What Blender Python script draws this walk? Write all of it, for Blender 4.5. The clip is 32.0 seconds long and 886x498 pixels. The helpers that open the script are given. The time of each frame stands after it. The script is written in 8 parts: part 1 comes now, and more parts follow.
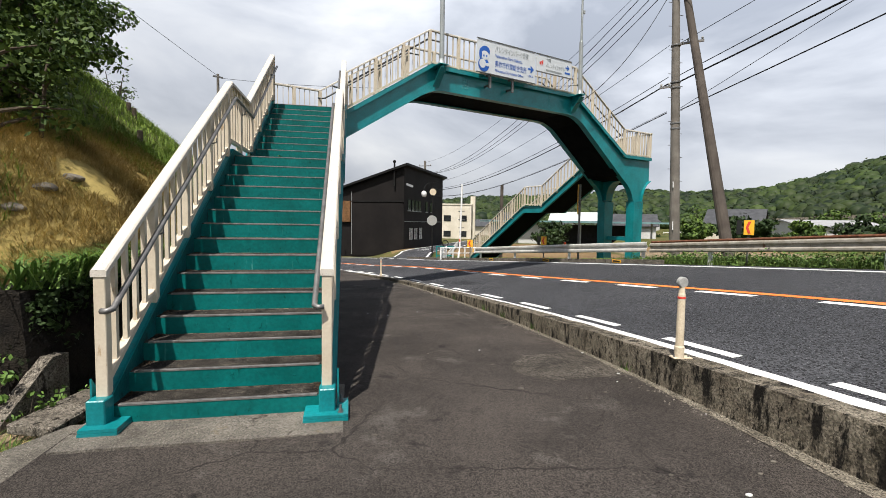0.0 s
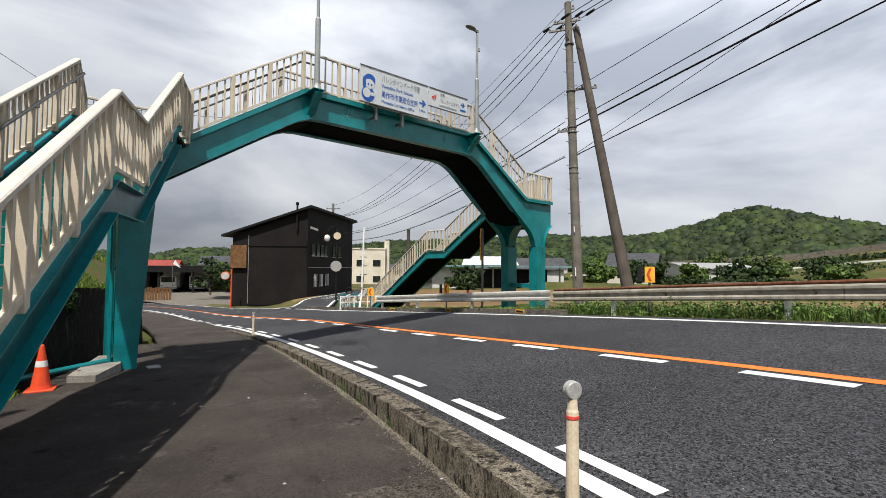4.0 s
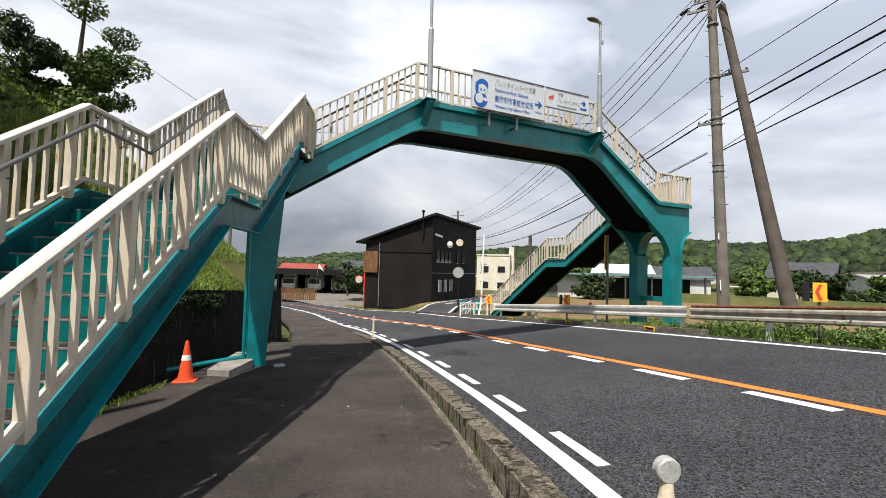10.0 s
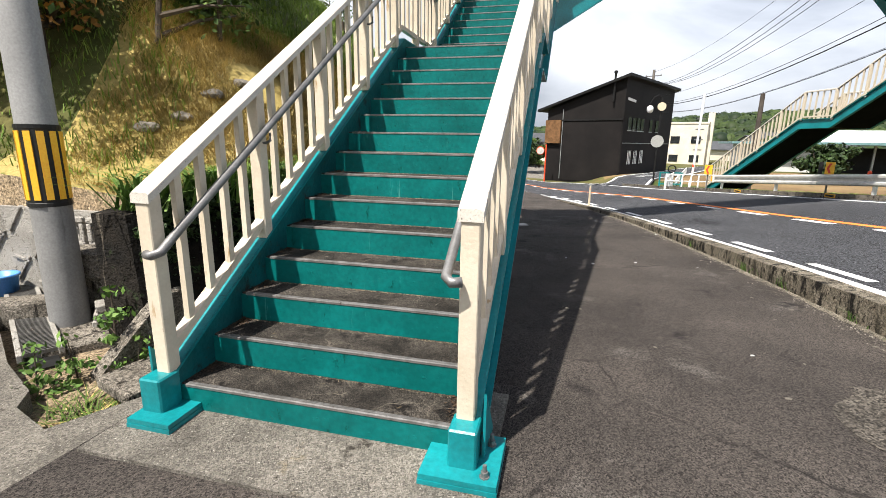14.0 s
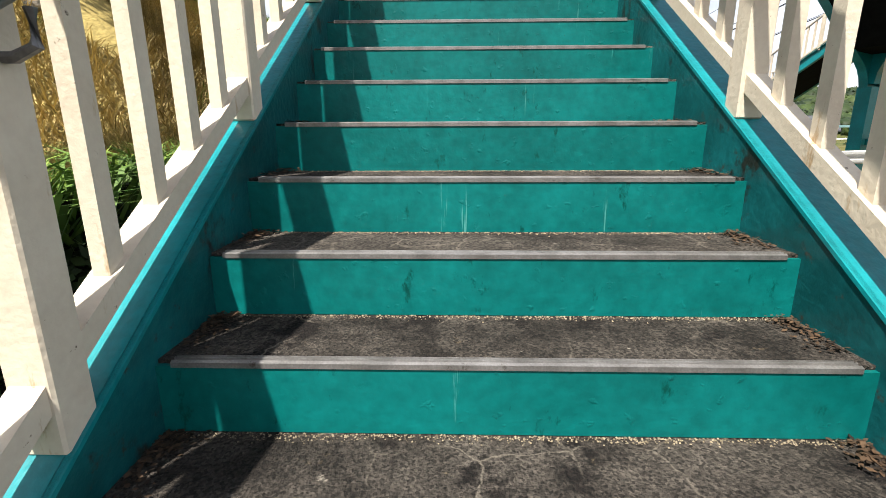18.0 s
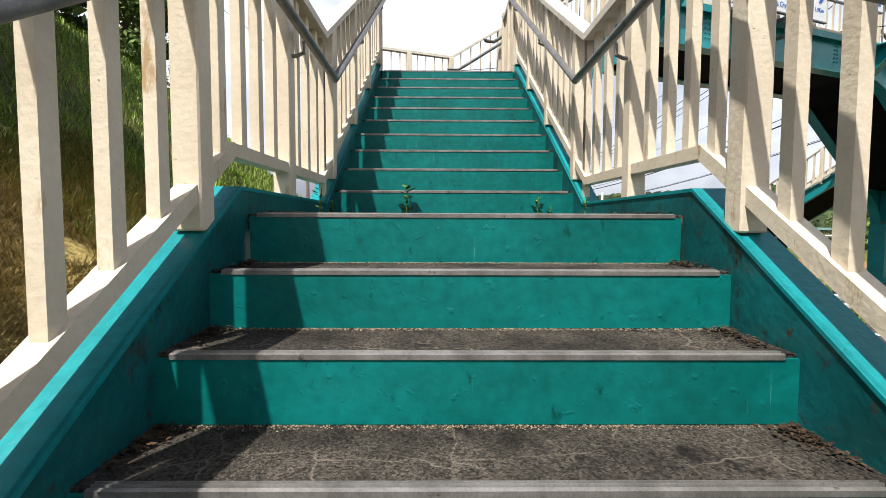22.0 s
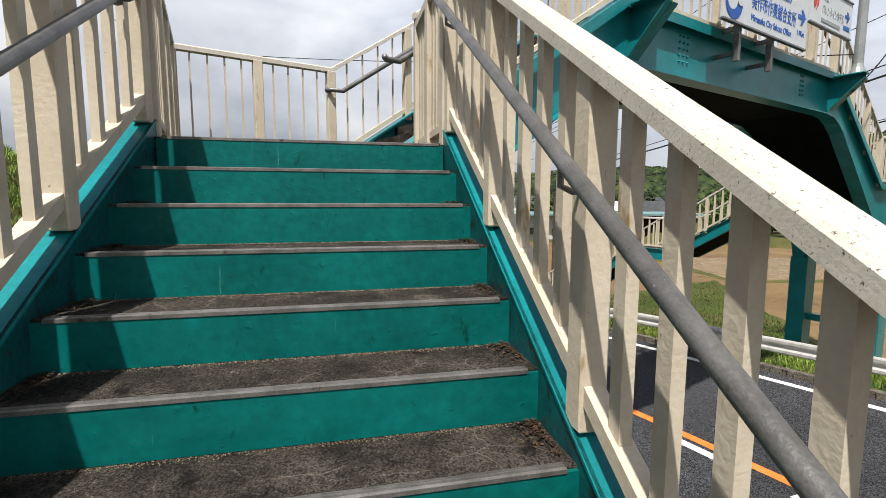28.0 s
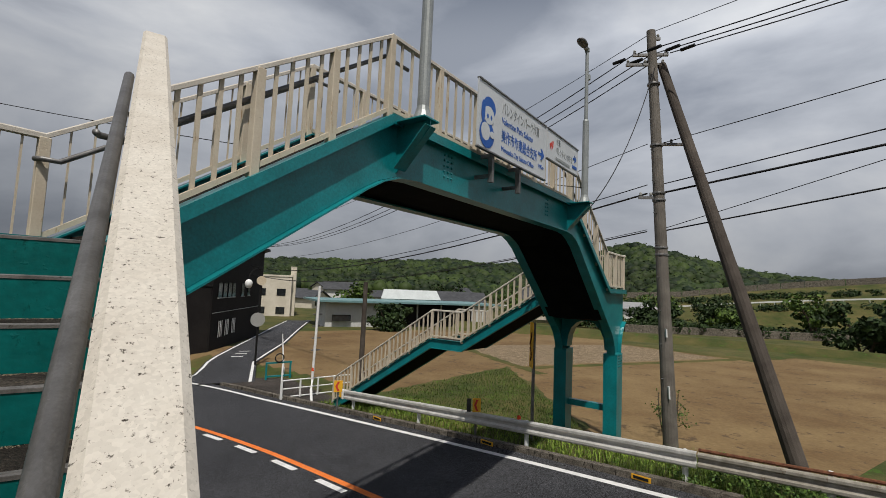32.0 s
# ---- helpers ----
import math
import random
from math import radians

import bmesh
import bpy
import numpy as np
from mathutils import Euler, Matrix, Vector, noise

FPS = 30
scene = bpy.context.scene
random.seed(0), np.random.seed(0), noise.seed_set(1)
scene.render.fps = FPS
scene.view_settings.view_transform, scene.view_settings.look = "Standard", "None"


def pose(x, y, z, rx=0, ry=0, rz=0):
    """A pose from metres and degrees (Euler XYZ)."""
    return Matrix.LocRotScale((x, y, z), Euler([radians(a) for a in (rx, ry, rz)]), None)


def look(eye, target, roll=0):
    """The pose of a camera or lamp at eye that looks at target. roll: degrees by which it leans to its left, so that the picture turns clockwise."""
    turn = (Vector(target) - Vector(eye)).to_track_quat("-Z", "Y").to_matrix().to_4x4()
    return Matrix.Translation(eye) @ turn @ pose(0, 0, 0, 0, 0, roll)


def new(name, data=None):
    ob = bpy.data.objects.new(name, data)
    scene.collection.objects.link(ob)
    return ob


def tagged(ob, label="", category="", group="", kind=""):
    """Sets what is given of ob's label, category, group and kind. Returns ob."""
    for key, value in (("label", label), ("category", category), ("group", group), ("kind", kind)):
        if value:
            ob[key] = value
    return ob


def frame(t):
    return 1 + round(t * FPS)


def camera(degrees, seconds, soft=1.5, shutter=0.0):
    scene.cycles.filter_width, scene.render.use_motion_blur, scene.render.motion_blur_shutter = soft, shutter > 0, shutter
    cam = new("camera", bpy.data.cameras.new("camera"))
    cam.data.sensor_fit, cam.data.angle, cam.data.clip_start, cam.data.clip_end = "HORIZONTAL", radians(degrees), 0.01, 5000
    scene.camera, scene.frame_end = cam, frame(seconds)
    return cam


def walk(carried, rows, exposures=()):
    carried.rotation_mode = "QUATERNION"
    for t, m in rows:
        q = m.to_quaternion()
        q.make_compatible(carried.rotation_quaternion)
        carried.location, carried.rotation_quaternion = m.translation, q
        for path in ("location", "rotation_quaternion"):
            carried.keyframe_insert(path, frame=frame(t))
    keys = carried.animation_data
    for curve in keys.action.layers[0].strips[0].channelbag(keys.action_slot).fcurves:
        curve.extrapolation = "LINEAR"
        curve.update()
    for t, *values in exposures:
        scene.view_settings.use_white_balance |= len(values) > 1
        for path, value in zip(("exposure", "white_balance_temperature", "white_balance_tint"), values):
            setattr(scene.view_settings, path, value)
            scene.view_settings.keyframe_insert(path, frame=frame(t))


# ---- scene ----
cam = camera(87.1, 32.0, 0.8)
PATH = [
    (0, (0.989, -3.811, 1.575), (1.374, -1.852, 1.457), 0.9),
    (0.5, (0.986, -3.690, 1.584), (1.412, -1.740, 1.461), 1.2),
    (1, (0.991, -3.469, 1.582), (1.467, -1.530, 1.466), 0.9),
    (1.5, (1.215, -3.335, 1.588), (1.755, -1.412, 1.492), 0.6),
    (2, (1.552, -3.226, 1.618), (2.152, -1.319, 1.555), 0.1),
    (2.5, (1.735, -2.985, 1.642), (2.383, -1.092, 1.615), 0.2),
    (3, (1.886, -2.756, 1.659), (2.569, -0.876, 1.664), 0.3),
    (3.5, (2.131, -2.495, 1.674), (2.848, -0.629, 1.723), 0.6),
    (5.5, (2.693, -1.855, 1.767), (3.362, 0.027, 1.875), 1.6),
    (6, (2.762, -1.907, 1.763), (3.369, -0.004, 1.869), 1.6),
    (6.5, (2.850, -1.884, 1.767), (3.399, 0.036, 1.872), 1.7),
    (7, (2.926, -1.851, 1.752), (3.425, 0.083, 1.860), 1.8),
    (7.5, (2.918, -1.840, 1.763), (3.371, 0.105, 1.872), 1.8),
    (8, (2.923, -1.860, 1.761), (3.333, 0.094, 1.871), 1.8),
    (8.5, (2.894, -1.854, 1.783), (3.272, 0.107, 1.890), 1.7),
    (9, (2.888, -1.876, 1.789), (3.230, 0.092, 1.896), 1.6),
    (9.5, (2.857, -1.888, 1.798), (3.141, 0.089, 1.902), 1.6),
    (10, (2.809, -1.919, 1.793), (2.999, 0.070, 1.884), 1.5),
    (10.5, (2.696, -1.946, 1.773), (2.761, 0.052, 1.840), 1.5),
    (11, (2.565, -1.967, 1.736), (2.526, 0.032, 1.778), 1.4),
    (11.5, (2.462, -1.960, 1.700), (2.318, 0.035, 1.691), 1.4),
    (12, (2.278, -1.950, 1.642), (2.039, 0.034, 1.572), 1.3),
    (12.5, (2.018, -2.006, 1.591), (1.682, -0.040, 1.449), 1.2),
    (13, (1.728, -2.028, 1.548), (1.316, -0.085, 1.309), 1.0),
    (13.5, (1.425, -1.924, 1.506), (0.978, -0.006, 1.154), 1.1),
    (14, (1.133, -1.853, 1.448), (0.665, 0.038, 0.996), 0.9),
    (14.5, (0.917, -1.722, 1.386), (0.441, 0.143, 0.845), 0.4),
    (16.5, (0.247, -0.910, 1.223), (0.012, 0.957, 0.545), -0.3),
    (17, (0.062, -0.614, 1.238), (-0.107, 1.277, 0.610), -0.3),
    (17.5, (-0.038, -0.197, 1.270), (-0.159, 1.718, 0.705), -0.4),
    (18, (-0.117, 0.188, 1.313), (-0.168, 2.127, 0.826), -0.2),
    (18.5, (-0.131, 0.560, 1.517), (-0.161, 2.515, 1.098), -0.3),
    (19, (-0.094, 0.802, 1.680), (-0.098, 2.771, 1.329), -0.2),
    (19.5, (-0.096, 1.027, 1.785), (-0.071, 3.006, 1.499), -0.2),
    (20, (-0.060, 1.251, 1.910), (-0.033, 3.235, 1.662), 0.0),
    (20.5, (-0.047, 1.509, 2.073), (-0.010, 3.497, 1.855), 0.1),
    (21, (-0.066, 1.727, 2.205), (-0.043, 3.719, 2.025), 0.0),
    (21.5, (-0.061, 1.944, 2.370), (-0.039, 3.939, 2.227), 0.1),
    (22, (-0.095, 2.155, 2.495), (-0.077, 4.151, 2.378), 0.2),
    (22.5, (-0.084, 2.374, 2.609), (-0.068, 4.371, 2.504), 0.4),
    (23, (-0.097, 2.604, 2.775), (-0.080, 4.601, 2.672), 0.3),
    (23.5, (-0.129, 2.804, 2.923), (-0.093, 4.800, 2.807), 0.0),
    (24, (-0.149, 2.977, 3.101), (-0.081, 4.970, 2.946), -0.2),
    (24.5, (-0.164, 3.187, 3.232), (-0.104, 5.178, 3.055), -0.1),
    (25, (-0.132, 3.404, 3.353), (-0.077, 5.392, 3.143), 0.0),
    (25.5, (-0.191, 3.644, 3.457), (-0.137, 5.628, 3.209), -0.3),
    (27.5, (-0.059, 4.702, 3.871), (0.212, 6.667, 3.618), 0.0),
    (28, (0.152, 4.873, 3.896), (0.585, 6.813, 3.677), 0.2),
    (28.5, (0.381, 4.949, 3.948), (0.955, 6.855, 3.751), 0.5),
    (29, (0.575, 4.974, 3.978), (1.283, 6.839, 3.834), 0.7),
    (29.5, (0.697, 4.935, 4.001), (1.518, 6.757, 3.923), 1.0),
    (30, (0.733, 4.896, 4.030), (1.653, 6.672, 4.015), 1.6),
    (30.5, (0.754, 4.872, 4.027), (1.745, 6.609, 4.073), 2.0),
    (31, (0.758, 4.873, 4.047), (1.803, 6.576, 4.143), 2.1),
    (31.5, (0.759, 4.836, 4.015), (1.844, 6.510, 4.155), 2.3),
    (32, (0.777, 4.821, 4.058), (1.891, 6.474, 4.223), 2.5),
]
walk(cam, [(t, look(eye, target, roll)) for t, eye, target, roll in PATH], [(0, 0.46), (1.5, 0.43), (3, 0.28), (6, 0.34), (8, 0.50), (10, 0.54), (13, 0.91), (17, 1.25), (19, 1.20), (21, 1.07), (25, 0.60), (28, 0.44), (29, -0.10), (30, -0.30), (32, -0.46)])

# ---- light ----
sun_dir = Vector((-0.25, -0.47, 1.0)).normalized()
sun = new("sun", bpy.data.lights.new("sun", "SUN"))
sun.data.energy, sun.data.angle, sun.data.color = 5.0, radians(0.9), (1.0, 0.95, 0.87)
sun.matrix_world = look((0, 0, 60), Vector((0, 0, 60)) - sun_dir)

world = bpy.data.worlds.new("sky")
scene.world = world
world.use_nodes = True
wn, wl = world.node_tree.nodes, world.node_tree.links
wn.clear()
sky = wn.new("ShaderNodeTexSky")
sky.sky_type, sky.sun_disc = "NISHITA", False
sky.sun_elevation = math.asin(sun_dir.z)
sky.sun_rotation = math.atan2(sun_dir.x, sun_dir.y)
sky.air_density, sky.dust_density = 1.0, 2.0
coord = wn.new("ShaderNodeTexCoord")
squash = wn.new("ShaderNodeMapping")
squash.inputs["Scale"].default_value = (1.0, 1.0, 2.3)
squash.inputs["Location"].default_value = (0.35, 0.1, 0.0)
wl.new(coord.outputs["Generated"], squash.inputs["Vector"])
puffs = wn.new("ShaderNodeTexNoise")
puffs.inputs["Scale"].default_value, puffs.inputs["Detail"].default_value = 1.9, 9
puffs.inputs["Roughness"].default_value, puffs.inputs["Distortion"].default_value = 0.52, 0.35
wl.new(squash.outputs["Vector"], puffs.inputs["Vector"])
tones = wn.new("ShaderNodeValToRGB")
tones.color_ramp.elements[0].position, tones.color_ramp.elements[0].color = 0.34, (4.1, 4.5, 5.3, 1)
tones.color_ramp.elements[1].position, tones.color_ramp.elements[1].color = 0.66, (10.8, 11.0, 11.3, 1)
mid = tones.color_ramp.elements.new(0.5)
mid.color = (7.5, 7.9, 8.7, 1)
wl.new(puffs.outputs["Fac"], tones.inputs["Fac"])
cover = wn.new("ShaderNodeMix")
cover.data_type = "RGBA"
rise = wn.new("ShaderNodeSeparateXYZ")
wl.new(coord.outputs["Generated"], rise.inputs[0])
thin = wn.new("ShaderNodeMapRange")
thin.interpolation_type = "SMOOTHSTEP"
thin.inputs["From Min"].default_value, thin.inputs["From Max"].default_value = 0.46, 0.66
thin.inputs["To Min"].default_value, thin.inputs["To Max"].default_value = 0.94, 0.05
wl.new(rise.outputs["Z"], thin.inputs["Value"])
wl.new(thin.outputs["Result"], cover.inputs[0])
wl.new(sky.outputs["Color"], cover.inputs[6])
# the cloud is greyer low down and brighter overhead
lift = wn.new("ShaderNodeMapRange")
lift.inputs["From Min"].default_value, lift.inputs["From Max"].default_value = 0.0, 0.42
lift.inputs["To Min"].default_value, lift.inputs["To Max"].default_value = 0.66, 1.36
wl.new(rise.outputs["Z"], lift.inputs["Value"])
graded = wn.new("ShaderNodeVectorMath")
graded.operation = "SCALE"
wl.new(tones.outputs["Color"], graded.inputs[0])
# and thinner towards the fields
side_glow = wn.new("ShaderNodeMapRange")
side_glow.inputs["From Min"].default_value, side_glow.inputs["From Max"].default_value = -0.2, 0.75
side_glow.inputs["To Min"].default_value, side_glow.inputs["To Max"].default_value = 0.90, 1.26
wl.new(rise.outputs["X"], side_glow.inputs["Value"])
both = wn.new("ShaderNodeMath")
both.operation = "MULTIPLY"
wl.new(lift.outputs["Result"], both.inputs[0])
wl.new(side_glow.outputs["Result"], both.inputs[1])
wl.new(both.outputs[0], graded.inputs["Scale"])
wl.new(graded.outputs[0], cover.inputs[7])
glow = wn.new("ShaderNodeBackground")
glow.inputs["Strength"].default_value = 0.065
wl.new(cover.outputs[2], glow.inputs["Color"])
out = wn.new("ShaderNodeOutputWorld")
wl.new(glow.outputs["Background"], out.inputs["Surface"])

# ---- materials ----
def paint(name, base, other, scale=6.0, rough=0.6, bump=0.15, grain=90.0, metal=0.0, spots=None, spot_at=0.62, spot_scale=14.0,
          speck=None, vary=0.0, coat=0.0, cracks=None, dents=None, gloss=0.22, mottle=0.45):
    """A worn surface: two tones at a broad scale, fine grain in the relief, and stains or chips of their own shape."""
    m = bpy.data.materials.new(name)
    m.use_nodes = True
    n, l = m.node_tree.nodes, m.node_tree.links
    b = n["Principled BSDF"]
    b.inputs["Roughness"].default_value, b.inputs["Metallic"].default_value = rough, metal
    b.inputs["Coat Weight"].default_value = coat
    b.inputs["Specular IOR Level"].default_value = gloss
    tc = n.new("ShaderNodeTexCoord")
    geo = n.new("ShaderNodeNewGeometry")
    at = geo.outputs["Position"]
    big = n.new("ShaderNodeTexNoise")
    big.inputs["Scale"].default_value, big.inputs["Detail"].default_value = scale, 8
    big.inputs["Roughness"].default_value = 0.62
    l.new(at, big.inputs["Vector"])
    ramp = n.new("ShaderNodeValToRGB")
    ramp.color_ramp.elements[0].position, ramp.color_ramp.elements[1].position = 0.36, 0.66
    ramp.color_ramp.elements[0].color, ramp.color_ramp.elements[1].color = (*base, 1), (*other, 1)
    l.new(big.outputs["Fac"], ramp.inputs["Fac"])
    colour = ramp.outputs["Color"]
    fine = n.new("ShaderNodeTexNoise")
    fine.inputs["Scale"].default_value, fine.inputs["Detail"].default_value = grain, 4
    l.new(at, fine.inputs["Vector"])
    mix = n.new("ShaderNodeMix")
    mix.data_type, mix.blend_type = "RGBA", "OVERLAY"
    mix.inputs[0].default_value = mottle
    l.new(colour, mix.inputs[6])
    l.new(fine.outputs["Color"], mix.inputs[7])
    mono = n.new("ShaderNodeRGBToBW")
    l.new(fine.outputs["Color"], mono.inputs["Color"])
    l.new(mono.outputs["Val"], mix.inputs[7])
    colour = mix.outputs[2]
    for col, pos, sc, stretch in (spots or []):
        vec = at
        if stretch:
            mp = n.new("ShaderNodeMapping")
            mp.inputs["Scale"].default_value = stretch
            l.new(at, mp.inputs["Vector"])
            vec = mp.outputs["Vector"]
        s = n.new("ShaderNodeTexNoise")
        s.inputs["Scale"].default_value, s.inputs["Detail"].default_value, s.inputs["Roughness"].default_value = sc, 6, 0.7
        l.new(vec, s.inputs["Vector"])
        r = n.new("ShaderNodeValToRGB")
        r.color_ramp.elements[0].position, r.color_ramp.elements[1].position = pos, min(pos + 0.07, 1.0)
        l.new(s.outputs["Fac"], r.inputs["Fac"])
        x = n.new("ShaderNodeMix")
        x.data_type = "RGBA"
        l.new(r.outputs["Color"], x.inputs[0])
        l.new(colour, x.inputs[6])
        x.inputs[7].default_value = (*col, 1)
        colour = x.outputs[2]
    if speck:
        vo = n.new("ShaderNodeTexVoronoi")
        vo.inputs["Scale"].default_value = speck[0]
        l.new(at, vo.inputs["Vector"])
        vb = n.new("ShaderNodeRGBToBW")
        l.new(vo.outputs["Color"], vb.inputs["Color"])
        vr = n.new("ShaderNodeMapRange")
        vr.inputs["From Min"].default_value, vr.inputs["From Max"].default_value = 0.15, 0.9
        vr.inputs["To Min"].default_value, vr.inputs["To Max"].default_value = speck[1], speck[2]
        l.new(vb.outputs["Val"], vr.inputs["Value"])
        vh = n.new("ShaderNodeHueSaturation")
        l.new(vr.outputs["Result"], vh.inputs["Value"])
        l.new(colour, vh.inputs["Color"])
        colour = vh.outputs["Color"]
    if cracks:
        col, sc, wide, even, start = (*cracks, 0.46)[:5]
        wob = n.new("ShaderNodeTexNoise")
        wob.inputs["Scale"].default_value, wob.inputs["Detail"].default_value = 9.0, 5
        l.new(at, wob.inputs["Vector"])
        shove = n.new("ShaderNodeVectorMath")
        shove.operation = "MULTIPLY_ADD"
        shove.inputs[1].default_value = (0.09, 0.09, 0.09)
        l.new(wob.outputs["Color"], shove.inputs[0])
        l.new(at, shove.inputs[2])
        cv = n.new("ShaderNodeTexVoronoi")
        cv.feature = "DISTANCE_TO_EDGE"
        cv.inputs["Scale"].default_value, cv.inputs["Randomness"].default_value = sc, even
        l.new(shove.outputs[0], cv.inputs["Vector"])
        thin = n.new("ShaderNodeMapRange")
        thin.inputs["From Min"].default_value, thin.inputs["From Max"].default_value = wide, 0.0
        l.new(cv.outputs["Distance"], thin.inputs["Value"])
        some = n.new("ShaderNodeMapRange")
        some.inputs["From Min"].default_value, some.inputs["From Max"].default_value = start, start + 0.14
        l.new(big.outputs["Fac"], some.inputs["Value"])
        both = n.new("ShaderNodeMath")
        both.operation = "MULTIPLY"
        l.new(thin.outputs["Result"], both.inputs[0])
        l.new(some.outputs["Result"], both.inputs[1])
        x = n.new("ShaderNodeMix")
        x.data_type = "RGBA"
        l.new(both.outputs[0], x.inputs[0])
        l.new(colour, x.inputs[6])
        x.inputs[7].default_value = (*col, 1)
        colour = x.outputs[2]
    if vary:
        info = n.new("ShaderNodeObjectInfo")
        hs = n.new("ShaderNodeHueSaturation")
        mr = n.new("ShaderNodeMapRange")
        mr.inputs["To Min"].default_value, mr.inputs["To Max"].default_value = 1 - vary, 1 + vary
        l.new(info.outputs["Random"], mr.inputs["Value"])
        l.new(mr.outputs["Result"], hs.inputs["Value"])
        l.new(colour, hs.inputs["Color"])
        colour = hs.outputs["Color"]
    l.new(colour, b.inputs["Base Color"])
    if bump:
        bp = n.new("ShaderNodeBump")
        bp.inputs["Strength"].default_value, bp.inputs["Distance"].default_value = bump, 0.02
        l.new(fine.outputs["Fac"], bp.inputs["Height"])
        shape = bp.outputs["Normal"]
        if dents:
            dn = n.new("ShaderNodeTexNoise")
            dn.inputs["Scale"].default_value, dn.inputs["Detail"].default_value = dents[0], 6
            l.new(at, dn.inputs["Vector"])
            dr = n.new("ShaderNodeMapRange")
            dr.inputs["From Min"].default_value, dr.inputs["From Max"].default_value = dents[1], dents[1] + 0.10
            l.new(dn.outputs["Fac"], dr.inputs["Value"])
            bd = n.new("ShaderNodeBump")
            bd.inputs["Strength"].default_value, bd.inputs["Distance"].default_value = dents[2], 0.012
            l.new(dr.outputs["Result"], bd.inputs["Height"])
            l.new(shape, bd.inputs["Normal"])
            shape = bd.outputs["Normal"]
        l.new(shape, b.inputs["Normal"])
    return m


def leafy(name, dark, light, broad=0.9):
    """Foliage: each leaf or clump with its own tone."""
    m = bpy.data.materials.new(name)
    m.use_nodes = True
    n, l = m.node_tree.nodes, m.node_tree.links
    b = n["Principled BSDF"]
    b.inputs["Roughness"].default_value = 0.65
    b.inputs["Specular IOR Level"].default_value = 0.25
    g = n.new("ShaderNodeNewGeometry")
    r = n.new("ShaderNodeValToRGB")
    r.color_ramp.elements[0].color, r.color_ramp.elements[1].color = (*dark, 1), (*light, 1)
    l.new(g.outputs["Random Per Island"], r.inputs["Fac"])
    t = n.new("ShaderNodeTexNoise")
    t.inputs["Scale"].default_value, t.inputs["Detail"].default_value = broad, 5
    l.new(g.outputs["Position"], t.inputs["Vector"])
    hs = n.new("ShaderNodeHueSaturation")
    mr = n.new("ShaderNodeMapRange")
    mr.inputs["From Min"].default_value, mr.inputs["From Max"].default_value = 0.3, 0.7
    mr.inputs["To Min"].default_value, mr.inputs["To Max"].default_value = 0.6, 1.45
    l.new(t.outputs["Fac"], mr.inputs["Value"])
    l.new(mr.outputs["Result"], hs.inputs["Value"])
    l.new(r.outputs["Color"], hs.inputs["Color"])
    l.new(hs.outputs["Color"], b.inputs["Base Color"])
    return m


CREAM = paint("cream_paint", (0.51, 0.44, 0.34), (0.595, 0.53, 0.425), 3, 0.55, 0.12, 60,
              spots=[((0.36, 0.25, 0.14), 0.61, 9, (1, 1, 0.25)), ((0.09, 0.06, 0.04), 0.66, 38, None), ((0.20, 0.12, 0.06), 0.68, 14, (1, 1, 0.3))], mottle=0.16)
CREAM_TOP = paint("chalky_cream_paint", (0.52, 0.48, 0.42), (0.595, 0.56, 0.50), 7, 0.75, 0.08, 160,
                  spots=[((0.12, 0.10, 0.08), 0.60, 170, None), ((0.05, 0.04, 0.032), 0.605, 85, None), ((0.07, 0.055, 0.045), 0.67, 36, None), ((0.42, 0.24, 0.14), 0.74, 9, None)], speck=(190, 0.9, 1.05), mottle=0.05)
TEAL = paint("teal_paint", (0.003, 0.146, 0.160), (0.004, 0.210, 0.230), 2.2, 0.33, 0.10, 40,
             spots=[((0.015, 0.05, 0.045), 0.68, 7, None), ((0.05, 0.32, 0.31), 0.69, 6, (1, 1, 0.2)), ((0.09, 0.045, 0.025), 0.735, 18, None)], gloss=0.5)
# The stair teal with the web's shade painted in, plus real grime spots.
TEAL_SHADE_GRIME = paint("shaded_grimy_teal_paint", (0.003, 0.046, 0.050), (0.006, 0.105, 0.113), 2.6, 0.34, 0.15, 40,
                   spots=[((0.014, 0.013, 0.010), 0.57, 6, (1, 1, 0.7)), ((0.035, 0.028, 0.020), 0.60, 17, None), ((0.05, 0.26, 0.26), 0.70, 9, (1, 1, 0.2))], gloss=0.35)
TEAL_RISER = paint("teal_riser_paint", (0.001, 0.088, 0.082), (0.002, 0.132, 0.125), 3, 0.36, 0.10, 30, dents=(26, 0.63, 0.24),
                   spots=[((0.0, 0.05, 0.042), 0.62, 16, (1, 1, 0.5)), ((0.10, 0.33, 0.30), 0.665, 9, (3.0, 1, 0.12)), ((0.05, 0.04, 0.025), 0.70, 30, None)])
# Underside shade put into the colour: near-black in place of teal paint.
SHADE_STEEL = paint("shaded_steel_underside", (0.003, 0.0035, 0.0035), (0.007, 0.0075, 0.0075), 3, 0.9, 0.1, 30, gloss=0.05)
TREAD = paint("worn_concrete_tread", (0.015, 0.0125, 0.0102), (0.064, 0.055, 0.046), 4.5, 0.95, 0.9, 130, dents=(90, 0.5, 0.4),
              spots=[((0.135, 0.12, 0.10), 0.63, 20, None), ((0.009, 0.007, 0.006), 0.57, 5, None), ((0.10, 0.077, 0.048), 0.65, 8, None)], speck=(170, 0.4, 1.9),
              cracks=((0.15, 0.13, 0.105), 4.4, 0.018, 0.55))
